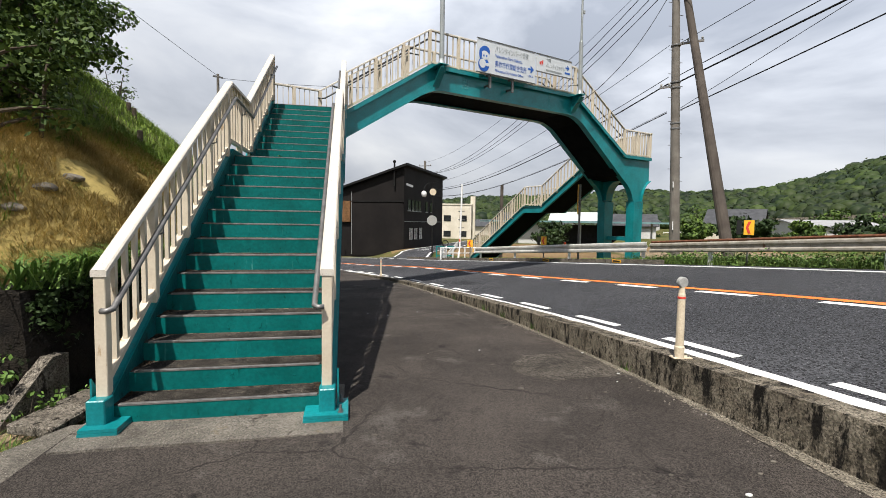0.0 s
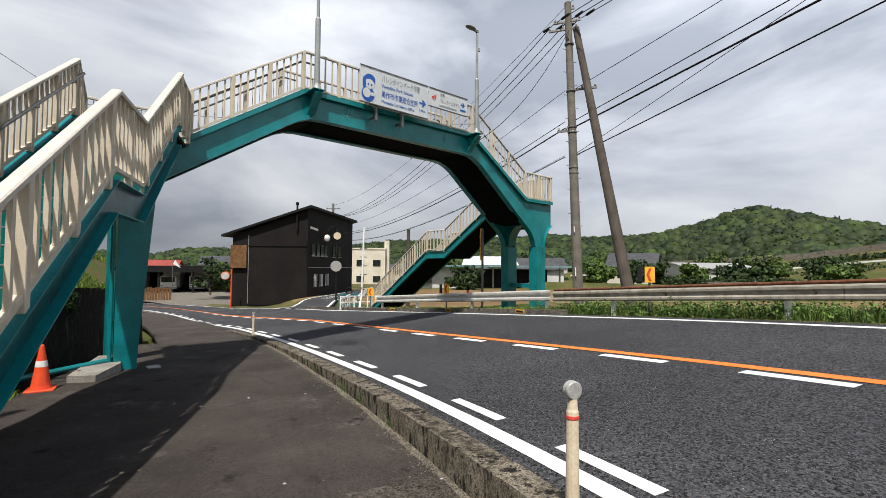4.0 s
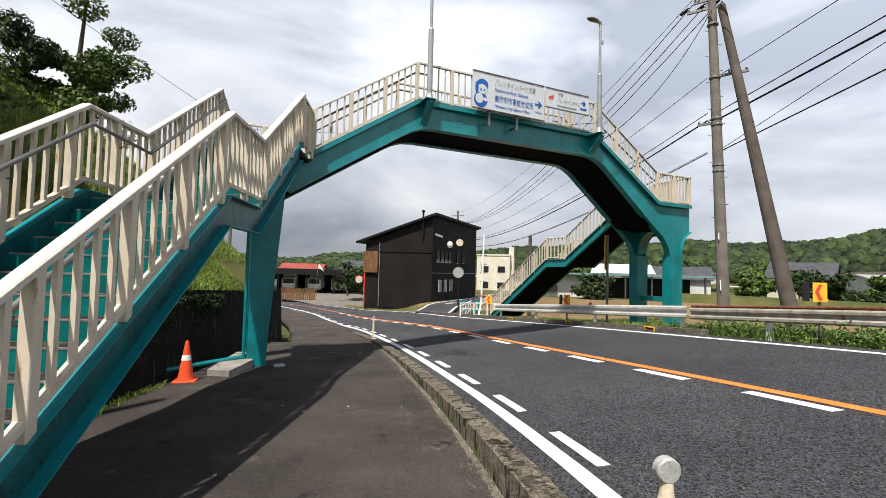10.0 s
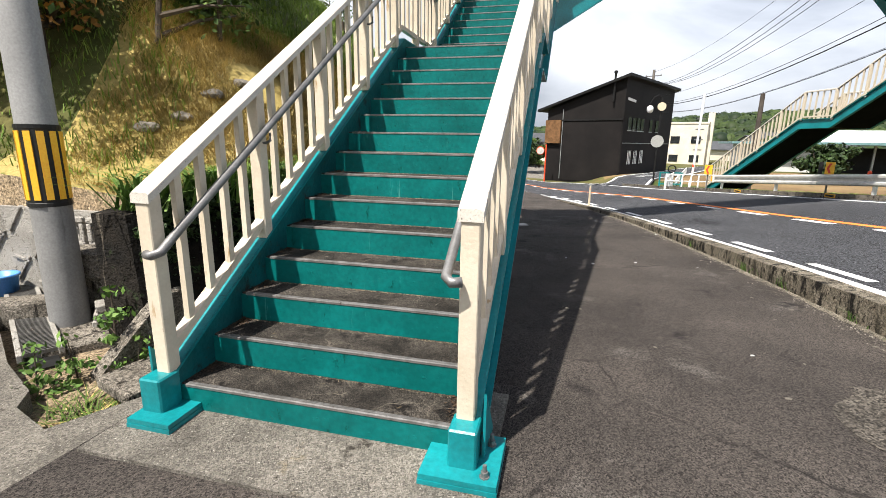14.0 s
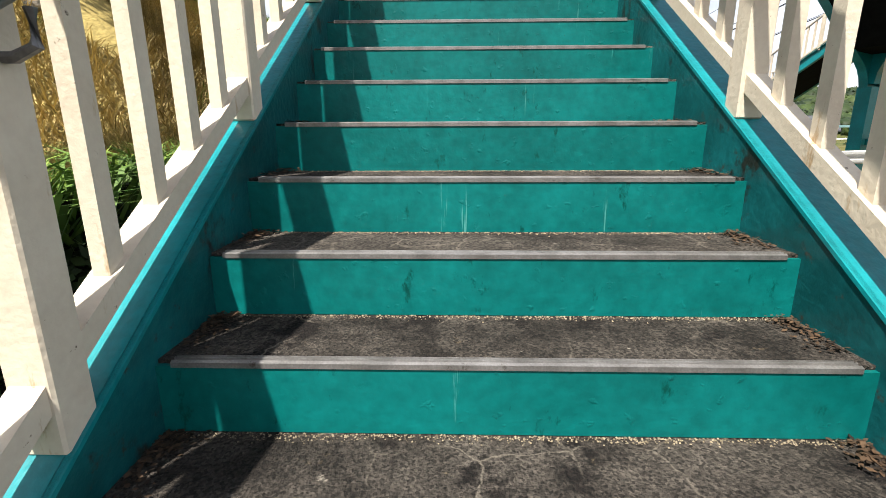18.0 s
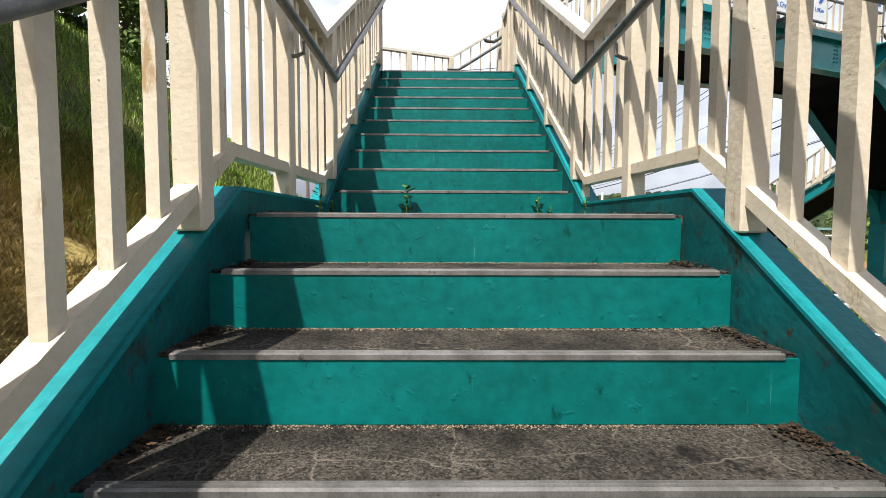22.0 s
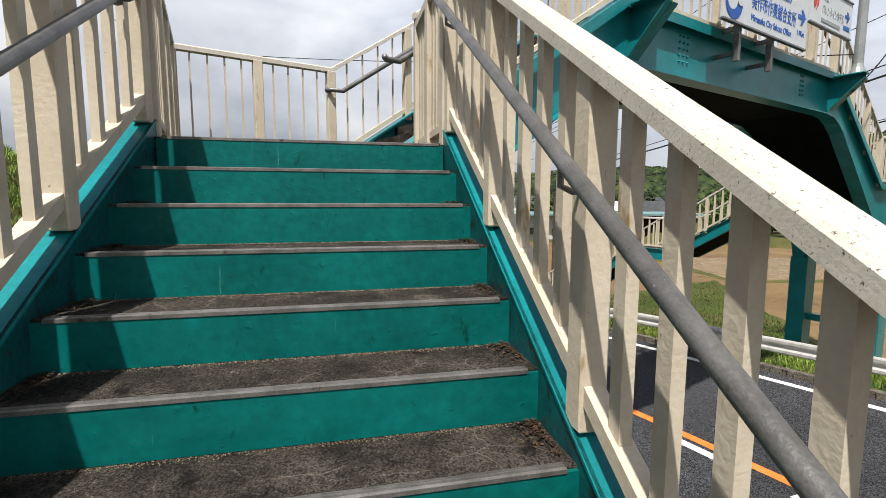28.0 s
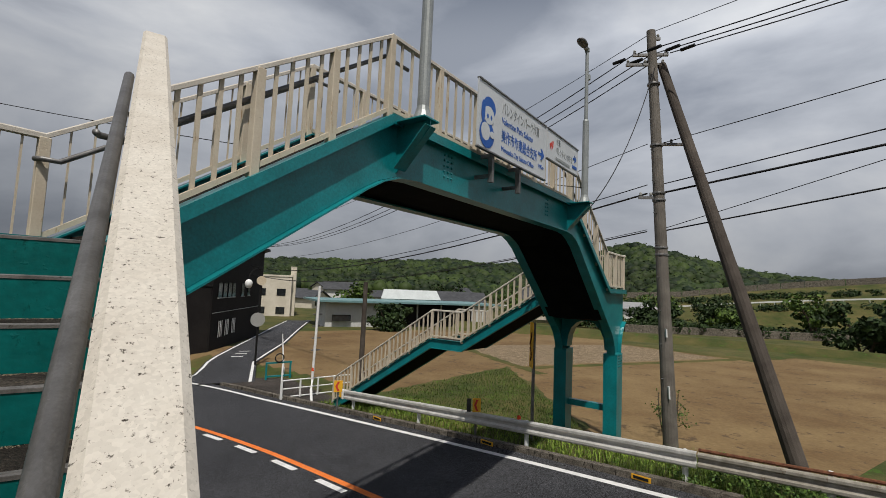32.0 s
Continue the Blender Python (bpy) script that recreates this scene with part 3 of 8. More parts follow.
# ---- ground, road, pavement ----
def strip(name, lefts, rights, zf, ys, material, label, category, thick=0.0, across=1, lift=0.0):
    """A sheet between two lines that run along y; with thickness it is a slab."""
    bm = B()
    rows = []
    for y in ys:
        a, b = lefts(y), rights(y)
        rows.append([bm.verts.new((a + (b - a) * i / across, y, zf(a + (b - a) * i / across, y) + lift)) for i in range(across + 1)])
    for p, q in zip(rows, rows[1:]):
        for i in range(across):
            bm.faces.new((p[i], p[i + 1], q[i + 1], q[i]))
    if thick:
        made = bmesh.ops.extrude_face_region(bm, geom=list(bm.faces))
        bmesh.ops.translate(bm, vec=(0, 0, -thick), verts=[g for g in made["geom"] if isinstance(g, bmesh.types.BMVert)])
        bmesh.ops.recalc_face_normals(bm, faces=bm.faces)
    ob = part(name, bm, material, None)
    return tagged(ob, label, category, kind="structure")


def frange(a, b, d):
    return [a + d * i for i in range(int(round((b - a) / d)) + 1)]


def ground_sheet():
    """One sheet from the stairs to the horizon, finer near the walk."""
    def ticks(lo, hi, fine_lo, fine_hi, step):
        out, v, d = [], fine_lo, step
        while v < fine_hi:
            out.append(v)
            v += step
        d = step
        while v < hi:
            out.append(v)
            d *= 1.22
            v += d
        out.append(hi)
        v, d = fine_lo, step
        while v > lo:
            d *= 1.22
            v -= d
            out.insert(0, max(v, lo))
        return out
    xs = ticks(-1500, 1800, -10, 18, 0.4)
    xs = sorted(set(xs) | {-1.0, -0.96, WALL_X - 0.10, WALL_X - 0.14})
    ys = sorted(set(ticks(-1200, 2200, -6, 34, 0.5)) | {1.53, 1.57})
    verts, faces, mats = [], [], []
    for y in ys:
        for x in xs:
            far = max(abs(x), abs(y))
            z = ground_z(x, min(max(y, -70), 70))
            if far > 70:
                z = z + (-1.6 - z) * min(1, (far - 70) / 60)
            verts.append((x, y, z))
    w = len(xs)
    for j in range(len(ys) - 1):
        for i in range(w - 1):
            faces.append((j * w + i, j * w + i + 1, (j + 1) * w + i + 1, (j + 1) * w + i))
            cx, cy = (xs[i] + xs[i + 1]) / 2, (ys[j] + ys[j + 1]) / 2
            soil = cx > far_x(min(max(cy, -60), 60)) + 5.2 and 9.5 < cy < 58.5 and cx < 52 and (cy < 44 or cx > 13)
            dry = -4.5 - 0.5 * math.sin(cy * 1.7) < cx < WALL_X and 1.55 < cy < 7.0
            yard = -6 < cx < -1.0 and -6 < cy < 1.56
            mats.append(1 if soil else 2 if dry else 3 if yard else 0)
    me = bpy.data.meshes.new("ground")
    me.from_pydata(verts, [], faces)
    for m in (GRASSMIX, SOIL, DRYBANK, DIRT):
        me.materials.append(m)
    for p, k in zip(me.polygons, mats):
        p.material_index, p.use_smooth = k, True
    tagged(new("ground", me), "rolling ground of meadow, tilled brown fields and a dry cut bank", "ground", kind="structure")


ground_sheet()
YS = frange(-58, 66, 1.0)
strip("road", lambda y: edge_x(y) - 0.40, lambda y: far_x(y) + 0.42, road_z, YS, ASPHALT, "worn grey two-lane asphalt road bending to the side", "road", 0.12, 40)
strip("pavement", lambda y: -1.0, lambda y: edge_x(y) - 0.63, walk_z, frange(-58, 13, 0.5), WALKWAY, "patched dark asphalt footway beside the road", "pavement", 0.10, 4)
strip("pavement", lambda y: edge_x(y) - 3.1, lambda y: edge_x(y) - 0.5, walk_z, frange(13, 60, 1.0), WALKWAY, "dark asphalt footway following the bend", "pavement", 0.10, 3)
strip("kerb", lambda y: edge_x(y) - 0.66, lambda y: edge_x(y) - 0.42, lambda x, y: road_z(edge_x(y) - 0.4, y) + 0.02 + 0.13 * min(max((20 - y) / 8, 0.0), 1.0) + 0.012 * noise.noise((x * 5, y * 5, 0)), frange(-58, 40, 0.25), KERB, "stained concrete kerb wall between footway and road", "kerb", 0.62)
strip("gutter_strip", lambda y: edge_x(y) - 0.73 - 0.035 * min(max(-y, 0), 3) - 0.035 * noise.noise((y * 1.3, 4.0, 0)) - 0.02 * noise.noise((y * 7, 1.0, 0)), lambda y: edge_x(y) - 0.66, walk_z, frange(-5, 13, 0.1), GUTTER, "pale gritty concrete strip along the foot of the kerb", "gutter", 0, 1, 0.006)
strip("pavement_patch", lambda y: edge_x(y) - 1.50 - 0.25 * math.sin((y - 0.25) * 3.3) + 0.12 * noise.noise((y * 4, 7.0, 0)), lambda y: edge_x(y) - 0.66 + 0.05 * noise.noise((y * 5, 2.0, 0)), walk_z, frange(0.3, 1.25, 0.05), WORNPATCH, "rough worn patch in the footway asphalt by the kerb", "pavement", 0, 1, 0.004)
strip("far_kerb", lambda y: far_x(y) + 0.42, lambda y: far_x(y) + 0.62, lambda x, y: road_z(far_x(y), y) + 0.17, frange(9.0, 30, 0.5), CONCRETE, "weathered concrete kerb under the guard rail", "kerb", 0.4)
strip("edge_line", lambda y: edge_x(y) - 0.08, lambda y: edge_x(y) + 0.08, road_z, YS, WHITE, "solid white edge line on the road", "road marking", 0, 1, 0.007)
strip("far_edge_line", lambda y: far_x(y) - 0.08, lambda y: far_x(y) + 0.08, road_z, YS, WHITE, "solid white edge line on the far side", "road marking", 0, 1, 0.007)
strip("centre_line", lambda y: mid_x(y) - 0.08, lambda y: mid_x(y) + 0.08, road_z, YS, ORANGE, "solid orange centre line on the road", "road marking", 0, 1, 0.007)
for k in range(26):
    y0 = 1.92 - 1.9 * 5 + 1.9 * k
    strip("slow_dash", lambda y: edge_x(y) + 0.19, lambda y: edge_x(y) + 0.31, road_z, frange(y0, y0 + 1.0, 0.25), WHITE, "short white dash beside the edge line", "road marking", 0, 1, 0.007)
for k in range(22):
    y0 = 2.52 - 10.0 + 2.0 * k
    strip("centre_dash", lambda y: mid_x(y) - 0.32, lambda y: mid_x(y) - 0.17, road_z, frange(y0, y0 + 1.05, 0.35), WHITE, "short white dash beside the orange line", "road marking", 0, 1, 0.007)
bm = B()
slab(bm, [(-0.96, -0.42), (0.93, -0.42), (0.93, 0.6), (-0.96, 0.6)], 0.06, (0, 0, -0.03))
solid("footing_pad", bm, PADSTONE, "gritty concrete pad under the foot of the stairs", "footing", kind="structure")
bm = B()
def wall_x(y):
    """The face of the retaining wall, which swings back at its end."""
    return WALL_X - 0.34 * min(max((1.6 - y) / 0.9, 0.0), 1.0)


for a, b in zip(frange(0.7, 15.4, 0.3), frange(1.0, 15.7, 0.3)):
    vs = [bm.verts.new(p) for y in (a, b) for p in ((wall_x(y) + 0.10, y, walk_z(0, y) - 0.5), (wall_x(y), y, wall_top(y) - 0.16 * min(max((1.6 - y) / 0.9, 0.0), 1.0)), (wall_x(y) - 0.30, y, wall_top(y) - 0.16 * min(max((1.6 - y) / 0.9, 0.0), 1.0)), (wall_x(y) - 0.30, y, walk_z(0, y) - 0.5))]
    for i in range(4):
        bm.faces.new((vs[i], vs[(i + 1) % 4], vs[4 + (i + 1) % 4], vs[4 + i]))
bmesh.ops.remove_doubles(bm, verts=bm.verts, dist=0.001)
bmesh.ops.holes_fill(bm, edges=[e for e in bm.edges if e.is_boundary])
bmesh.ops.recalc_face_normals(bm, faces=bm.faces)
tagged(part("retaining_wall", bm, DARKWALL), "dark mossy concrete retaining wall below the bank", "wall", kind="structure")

# ---- railings ----
def railing(name, route, label, group, top_w=0.13, top_h=0.065, post_gap=0.94, bars=4, height=1.03, post_w=0.095, bar_w=0.05, bar_t=0.042,
            ends=(True, True), top_mat=None, foot_gap=0.10, posts=None, lead=0.07):
    """A railing over a route of deck points: top rail, bottom rail, posts and flat bars, each a part."""
    pts = [Vector(p) for p in route]
    own = thing(name, pts[0], label, "railing", group)
    up = Vector((0, 0, height))
    bm = B()
    chain = [p + up for p in pts]
    # the top rail is one mitred length
    rings = []
    for i, p in enumerate(chain):
        d0 = (p - chain[i - 1]).normalized() if i else (chain[1] - p).normalized()
        d1 = (chain[i + 1] - p).normalized() if i < len(chain) - 1 else d0
        flat0, flat1 = Vector((d0.x, d0.y, 0)).normalized(), Vector((d1.x, d1.y, 0)).normalized()
        flat = (flat0 + flat1).normalized()
        side = flat.cross(Vector((0, 0, 1))) / max(0.5, flat.dot(flat0))
        q = p
        if i == 0:
            q = p - d0 * lead
        if i == len(chain) - 1:
            q = p + d0 * 0.05
        hw, c = top_w / 2, 0.012
        prof = [(-hw, -top_h), (hw, -top_h), (hw, -c), (hw - c, 0), (-hw + c, 0), (-hw, -c)]
        rings.append([bm.verts.new(q + side * a + Vector((0, 0, b))) for a, b in prof])
    for a, b in zip(rings, rings[1:]):
        for k in range(6):
            bm.faces.new((a[k], a[(k + 1) % 6], b[(k + 1) % 6], b[k]))
    bm.faces.new(rings[0][::-1])
    bm.faces.new(rings[-1])
    bmesh.ops.recalc_face_normals(bm, faces=bm.faces)
    part("top_rail", bm, top_mat or CREAM_TOP, own, "chalky cream top rail with dark chips")
    shared = {}

    def upright(kind, p, bottom, tall, w, t, along, mat):
        key = (kind, round(w, 3), round(t, 3), round(tall, 2), round(math.atan2(along.y, along.x), 2))
        if key not in shared:
            b2 = B()
            box(b2, (0, 0, tall / 2), (t, w, tall), math.degrees(math.atan2(along.y, along.x)), bevel=0.005 if kind == "post" else 0)
            me = bpy.data.meshes.new(kind)
            b2.to_mesh(me)
            b2.free()
            me.materials.append(mat)
            shared[key] = me
        ob = new(kind, shared[key])
        ob.parent = own
        ob.location = p + Vector((0, 0, bottom)) - Vector(own["base"])
    for i, (a, b) in enumerate(zip(pts, pts[1:])):
        flat = Vector((b.x - a.x, b.y - a.y, 0))
        run = flat.length
        along = flat.normalized()
        low = Vector((0, 0, foot_gap))
        bm = B()
        bar(bm, a + low, b + low, 0.06, 0.045, cut=True)
        part("bottom_rail", bm, CREAM, own)
        n = max(1, round(run / post_gap))
        stops = [k / n for k in range(n + 1)]
        if posts:
            stops = [0.0] + [(y - a.y) / (b.y - a.y) for y in posts if a.y + 0.05 < y < b.y - 0.05] + [1.0]
            for y in posts:
                if a.y - 0.001 < y < b.y + 0.001:
                    upright("post", a.lerp(b, (y - a.y) / run), 0.06, height - top_h - 0.05, post_w, post_w, along, CREAM)
        for k in range(n + 1):
            if posts:
                break
            if k == 0 and (i > 0 or not ends[0]):
                continue
            if k == n and i == len(pts) - 2 and not ends[1]:
                continue
            p = a.lerp(b, k / n)
            upright("post", p, -0.03, height - top_h + 0.03 + 0.01, post_w, post_w, along, CREAM)
        for k in range(n if not posts else 0):
            for j in range(1, bars + 1):
                p = a.lerp(b, (k + j / (bars + 1)) / n)
                upright("baluster", p, foot_gap - 0.01, height - top_h - foot_gap + 0.015, bar_w, bar_t, Vector((-along.y, along.x, 0)) if bar_w > 0.03 else along, CREAM)
    if posts:
        spots = [y0 + (y1 - y0) * j / (bars + 1) for y0, y1 in zip(posts, posts[1:]) for j in range(1, bars + 1)] + [pts[2].y + 0.06]
        for y in spots:
            a, b = next((a, b) for a, b in zip(pts, pts[1:]) if a.y <= y <= b.y)
            slim = abs(y - pts[2].y - 0.06) < 1e-6
            along = Vector((b.x - a.x, b.y - a.y, 0)).normalized()
            upright("slim_post" if slim else "baluster", a.lerp(b, (y - a.y) / (b.y - a.y)), 0.0 if slim else foot_gap - 0.01, height - top_h + (0.01 if slim else 0.015 - foot_gap),
                    bar_w, bar_t, Vector((-along.y, along.x, 0)), CREAM)
    return own


def handrail(name, pts, label, r=0.03, hooks=()):
    own = thing(name, pts[0], label, "handrail")
    bm = B()
    rod(bm, pts, r, 12)
    part("tube", bm, GALV, own, smooth=True)
    for h, side in hooks:
        h = Vector(h)
        bm = B()
        rod(bm, [h + Vector((0, 0, -0.02)), h + Vector((0, 0, -0.07)), h + Vector((side * 0.035, 0, -0.085)), h + Vector((side * 0.09, 0, -0.085))], 0.009, 6)
        lathe(bm, h + Vector((side * 0.085, 0, -0.11)), [(0.012, 0), (0.03, 0.01), (0.03, 0.04), (0.012, 0.05)], 8)
        part("bracket", bm, GALV, own)
    return own


# ---- flights of steps ----
def flight(own, base, along, across, count, half, z0, last_flat=False, under=True):
    """Steps under a stairway: each a concrete tread with a painted riser and a steel nosing strip."""
    base, along, across = Vector(base), Vector(along), Vector(across)
    for k in range(count):
        at = base + along * (RUN * k) + Vector((0, 0, z0 + RISE * (k + 1)))
        deep = RUN + 0.02
        if last_flat and k == count - 1:
            continue
        bm = B()
        slab(bm, [(-half - 0.009, 0.012), (half + 0.009, 0.012), (half + 0.009, deep), (-half - 0.009, deep)], -0.045, at, across, along)
        tread = part("tread", bm, TREAD, own)
        bm = B()
        slab(bm, [(-half - 0.008, -RISE + 0.002), (half + 0.008, -RISE + 0.002), (half + 0.008, -0.009), (-half - 0.008, -0.009)], 0.012, at + along * 0.011, across, (0, 0, 1))
        part("riser", bm, TEAL_RISER, tread)
        bm = B()
        prof = [(-0.004, -0.011), (0.030, -0.006), (0.030, 0.002), (0.024, 0.005), (0.022, -0.002), (0.018, -0.002), (0.016, 0.005), (0.013, 0.005), (0.011, -0.002), (0.007, -0.002), (0.004, 0.004), (-0.004, 0.001)]
        slab(bm, prof, half * 2 - 0.06, at - across * (half - 0.03), along, (0, 0, 1))
        part("nosing", bm, NOSE, tread)


def stringer(own, route, x_in, side, depth_up, depth_down, label="teal stringer with top and bottom flange"):
    """A channel along a route of nosing points (y, z): web, flanges. side is +1 or -1 in x."""
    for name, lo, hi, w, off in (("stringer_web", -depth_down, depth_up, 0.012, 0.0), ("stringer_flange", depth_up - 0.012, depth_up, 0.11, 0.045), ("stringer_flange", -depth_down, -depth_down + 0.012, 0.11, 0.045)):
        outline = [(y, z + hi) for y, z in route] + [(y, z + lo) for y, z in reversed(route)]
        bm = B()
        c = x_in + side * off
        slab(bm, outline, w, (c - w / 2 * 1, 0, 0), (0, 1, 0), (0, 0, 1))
        # web gets the shade-darkened teal, flanges the plain one
        part(name, bm, TEAL_SHADE_GRIME if name == "stringer_web" else TEAL, own, label if name == "stringer_web" else "")


stairs = thing("stairway", (0, 0.5, 0), "teal steel stairway with worn concrete treads and a landing", "stairs")
flight(stairs, (0, 0, 0), (0, 1, 0), (1, 0, 0), STEPS_LOW, HALF, 0.0, True)
flight(stairs, (0, Y_UP, 0), (0, 1, 0), (1, 0, 0), STEPS_UP, HALF, Z_MID, True)


def landing_slab(own, y0, y1, z):
    bm = B()
    slab(bm, [(-HALF - 0.009, y0 + 0.012), (HALF + 0.009, y0 + 0.012), (HALF + 0.009, y1 + 0.03), (-HALF - 0.009, y1 + 0.03)], -0.06, (0, 0, z))
    plate = part("landing_slab", bm, LANDING, own, "stained concrete landing")
    bm = B()
    slab(bm, [(-HALF + 0.005, -RISE), (HALF - 0.005, -RISE), (HALF - 0.005, -0.009), (-HALF + 0.005, -0.009)], 0.012, (0, y0 + 0.011, z), (1, 0, 0), (0, 0, 1))
    part("riser", bm, TEAL_RISER, plate)
    bm = B()
    prof = [(-0.004, -0.011), (0.030, -0.006), (0.030, 0.002), (0.024, 0.005), (0.022, -0.002), (0.018, -0.002), (0.016, 0.005), (0.013, 0.005), (0.011, -0.002), (0.007, -0.002), (0.004, 0.004), (-0.004, 0.001)]
    slab(bm, prof, HALF * 2 - 0.06, (-HALF + 0.03, y0, z), (0, 1, 0), (0, 0, 1))
    part("nosing", bm, NOSE, plate)


landing_slab(stairs, (STEPS_LOW - 1) * RUN, Y_UP, Z_MID)
SL = RISE / RUN
bm = B()
slab(bm, [(-HALF + 0.005, -RISE), (HALF - 0.005, -RISE), (HALF - 0.005, -0.009), (-HALF + 0.005, -0.009)], 0.012, (0, Y_TOP + 0.011, Z_TOP), (1, 0, 0), (0, 0, 1))
part("riser", bm, TEAL_RISER, stairs)
bm = B()
slab(bm, [(-0.004, -0.011), (0.030, -0.006), (0.030, 0.002), (0.023, 0.005), (0.014, 0.005), (0.003, 0.004), (-0.004, 0.001)], HALF * 2 - 0.06, (-HALF + 0.03, Y_TOP, Z_TOP), (0, 1, 0), (0, 0, 1))
part("nosing", bm, NOSE, stairs)
NOSE_LINE = [(-0.06, RISE - 0.06 * SL), (3.72, Z_MID), (4.92, Z_MID), (Y_TOP + 0.05, Z_TOP)]
for side in (-1, 1):
    stringer(stairs, NOSE_LINE, side * (HALF + 0.012), side, 0.09, 0.28)
    bm = B()
    lo, hi = (0.63, 0.97) if side > 0 else (-0.885, -0.63)
    slab(bm, [(-0.225, 0), (0.12, 0), (0.12, 0.024), (-0.225, 0.024)], hi - lo, (lo, 0, 0.028), (0, 1, 0), (0, 0, 1))
    slab(bm, [(-0.222, 0.0265), (0.12, 0.0265), (0.12, 0.05), (-0.222, 0.05)], hi - lo - 0.006, (lo + 0.003, 0, 0.028), (0, 1, 0), (0, 0, 1))
    part("base_plate", bm, TEAL, stairs, "stacked teal base plate")
    bm = B()
    box(bm, (side * (HALF + 0.055), -0.075, 0.155), (0.125, 0.14, 0.20), bevel=0.008)
    part("foot_block", bm, TEAL, stairs, "chipped teal steel foot")
    bm = B()
    slab(bm, [(0, 0), (0.28, 0), (0.0, 0.34)], 0.012, (side * (HALF + 0.13), -0.05, 0.05), (0, 1, 0), (0, 0, 1))
    part("gusset", bm, TEAL, stairs)
    for yy in (-0.17, 0.05) if side > 0 else ():
        bm = B()
        lathe(bm, (side * (HALF + 0.16), yy, 0.075), [(0.022, 0), (0.022, 0.008), (0.016, 0.008), (0.016, 0.03), (0.009, 0.03), (0.009, 0.06)], 8)
        part("anchor_bolt", bm, GALV, stairs)

RX = HALF + 0.05
LOW_RAIL = [(-0.02, 0.156), (3.72, Z_MID + 0.02), (4.942, Z_MID + 0.031), (Y_TOP + 0.02, Z_TOP + 0.018)]
POSTS = [-0.015, 0.88, 1.76, 2.65, 3.51, 4.31, 5.18, 5.98, 6.77, Y_TOP]
left_route = [(-RX, y, z) for y, z in LOW_RAIL]
right_route = [(RX, y, z) for y, z in LOW_RAIL]
railing("stair_railing", left_route, "cream painted steel stair railing with square bars and dark chips", "stair railings", 0.106, 0.053, height=1.06, post_w=0.08, bar_w=0.045, bar_t=0.034, foot_gap=0.19, posts=POSTS, lead=0.05)
railing("stair_railing", right_route, "cream painted steel stair railing with square bars and dark chips", "stair railings", 0.106, 0.053, height=1.06, post_w=0.08, bar_w=0.045, bar_t=0.034, foot_gap=0.19, posts=POSTS, lead=0.05)
HR = 0.785
for side in (-1, 1):
    x = side * 0.706
    pts = [(x + side * 0.07, -0.085, 0.893), (x + side * 0.03, -0.10, 0.892), (x, -0.07, 0.905)] + [(x, y, z + HR) for y, z in ((0.05, RISE + 0.034), (3.69, Z_MID + 0.05), (3.76, Z_MID + 0.055), (4.942, Z_MID + 0.022), (Y_TOP + 0.1, Z_TOP + 0.075))]
    hooks = [((x, y, z + HR), side) for y, z in ((0.88, RISE + 0.88 * SL), (2.65, RISE + 2.65 * SL), (4.31, Z_MID + 0.018), (5.98, Z_MID + 0.022 + 1.038 * 0.645), (7.3, Z_MID + 0.022 + 2.358 * 0.645))]
    handrail("handrail", pts, "grey galvanised tube handrail on hooked brackets", 0.0225, hooks)

# ---- span ----
span = thing("footbridge", sp(S_NEAR, 0, 0), "teal steel footbridge arching over the road on bent portal legs", "footbridge")
DECK = [(S_NEAR - 0.95, Z_TOP), (S_NEAR, Z_TOP), (K1, Z_SPAN), (K2, Z_SPAN), (S_FAR, Z_END), (S_END, Z_END)]


def girder(n0, thick):
    top = [(s, z + 0.05) for s, z in DECK]
    D = 0.62
    # rounded inner knees and haunches
    low = [(DECK[0][0], DECK[0][1] - 0.45), (S_NEAR - 0.2, Z_TOP - 0.75), (K1 - 0.35, Z_SPAN - D - 0.26), (K1 - 0.1, Z_SPAN - D - 0.12), (K1 + 0.15, Z_SPAN - D - 0.03), (K1 + 0.45, Z_SPAN - D),
           (K2 - 0.45, Z_SPAN - D), (K2 - 0.15, Z_SPAN - D - 0.03), (K2 + 0.1, Z_SPAN - D - 0.12), (K2 + 0.35, Z_SPAN - D - 0.26), (S_FAR - 0.25, Z_TOP - 0.80), (S_FAR + 0.10, Z_TOP - 1.06), (S_FAR + 0.30, Z_TOP - 1.26), (S_FAR + 0.43, Z_TOP - 1.48), (9.09, Z_TOP - 1.72), (9.63, Z_TOP - 1.72), (9.68, Z_TOP - 1.46), (9.77, Z_TOP - 1.22), (9.92, Z_TOP - 1.02), (S_END, Z_TOP - 0.88)]
    bm = B()
    slab(bm, top + low[::-1], thick, sp(0, n0 + thick / 2, 0), SD, (0, 0, 1))
    part("girder_web", bm, TEAL, span, "teal girder web")
    for route, off in ((top, 0.0), (low, -0.014)):
        bm = B()
        for (s0, z0), (s1, z1) in zip(route, route[1:]):
            bar(bm, sp(s0, n0, z0 + off), sp(s1, n0, z1 + off), 0.22, 0.016, cut=abs(z1 - z0) < 1.2 * abs(s1 - s0))
        part("girder_flange", bm, TEAL, span)
    out = -1 if n0 < 0.5 else 1
    bm = B()
    for (s0, z0), (s1, z1) in zip(top, top[1:]):
        bar(bm, sp(s0, n0 + out * 0.104, z0 - 0.055), sp(s1, n0 + out * 0.104, z1 - 0.055), 0.012, 0.105, cut=True)
    part("deck_edge", bm, TEAL, span, "teal edge channel under the railing")


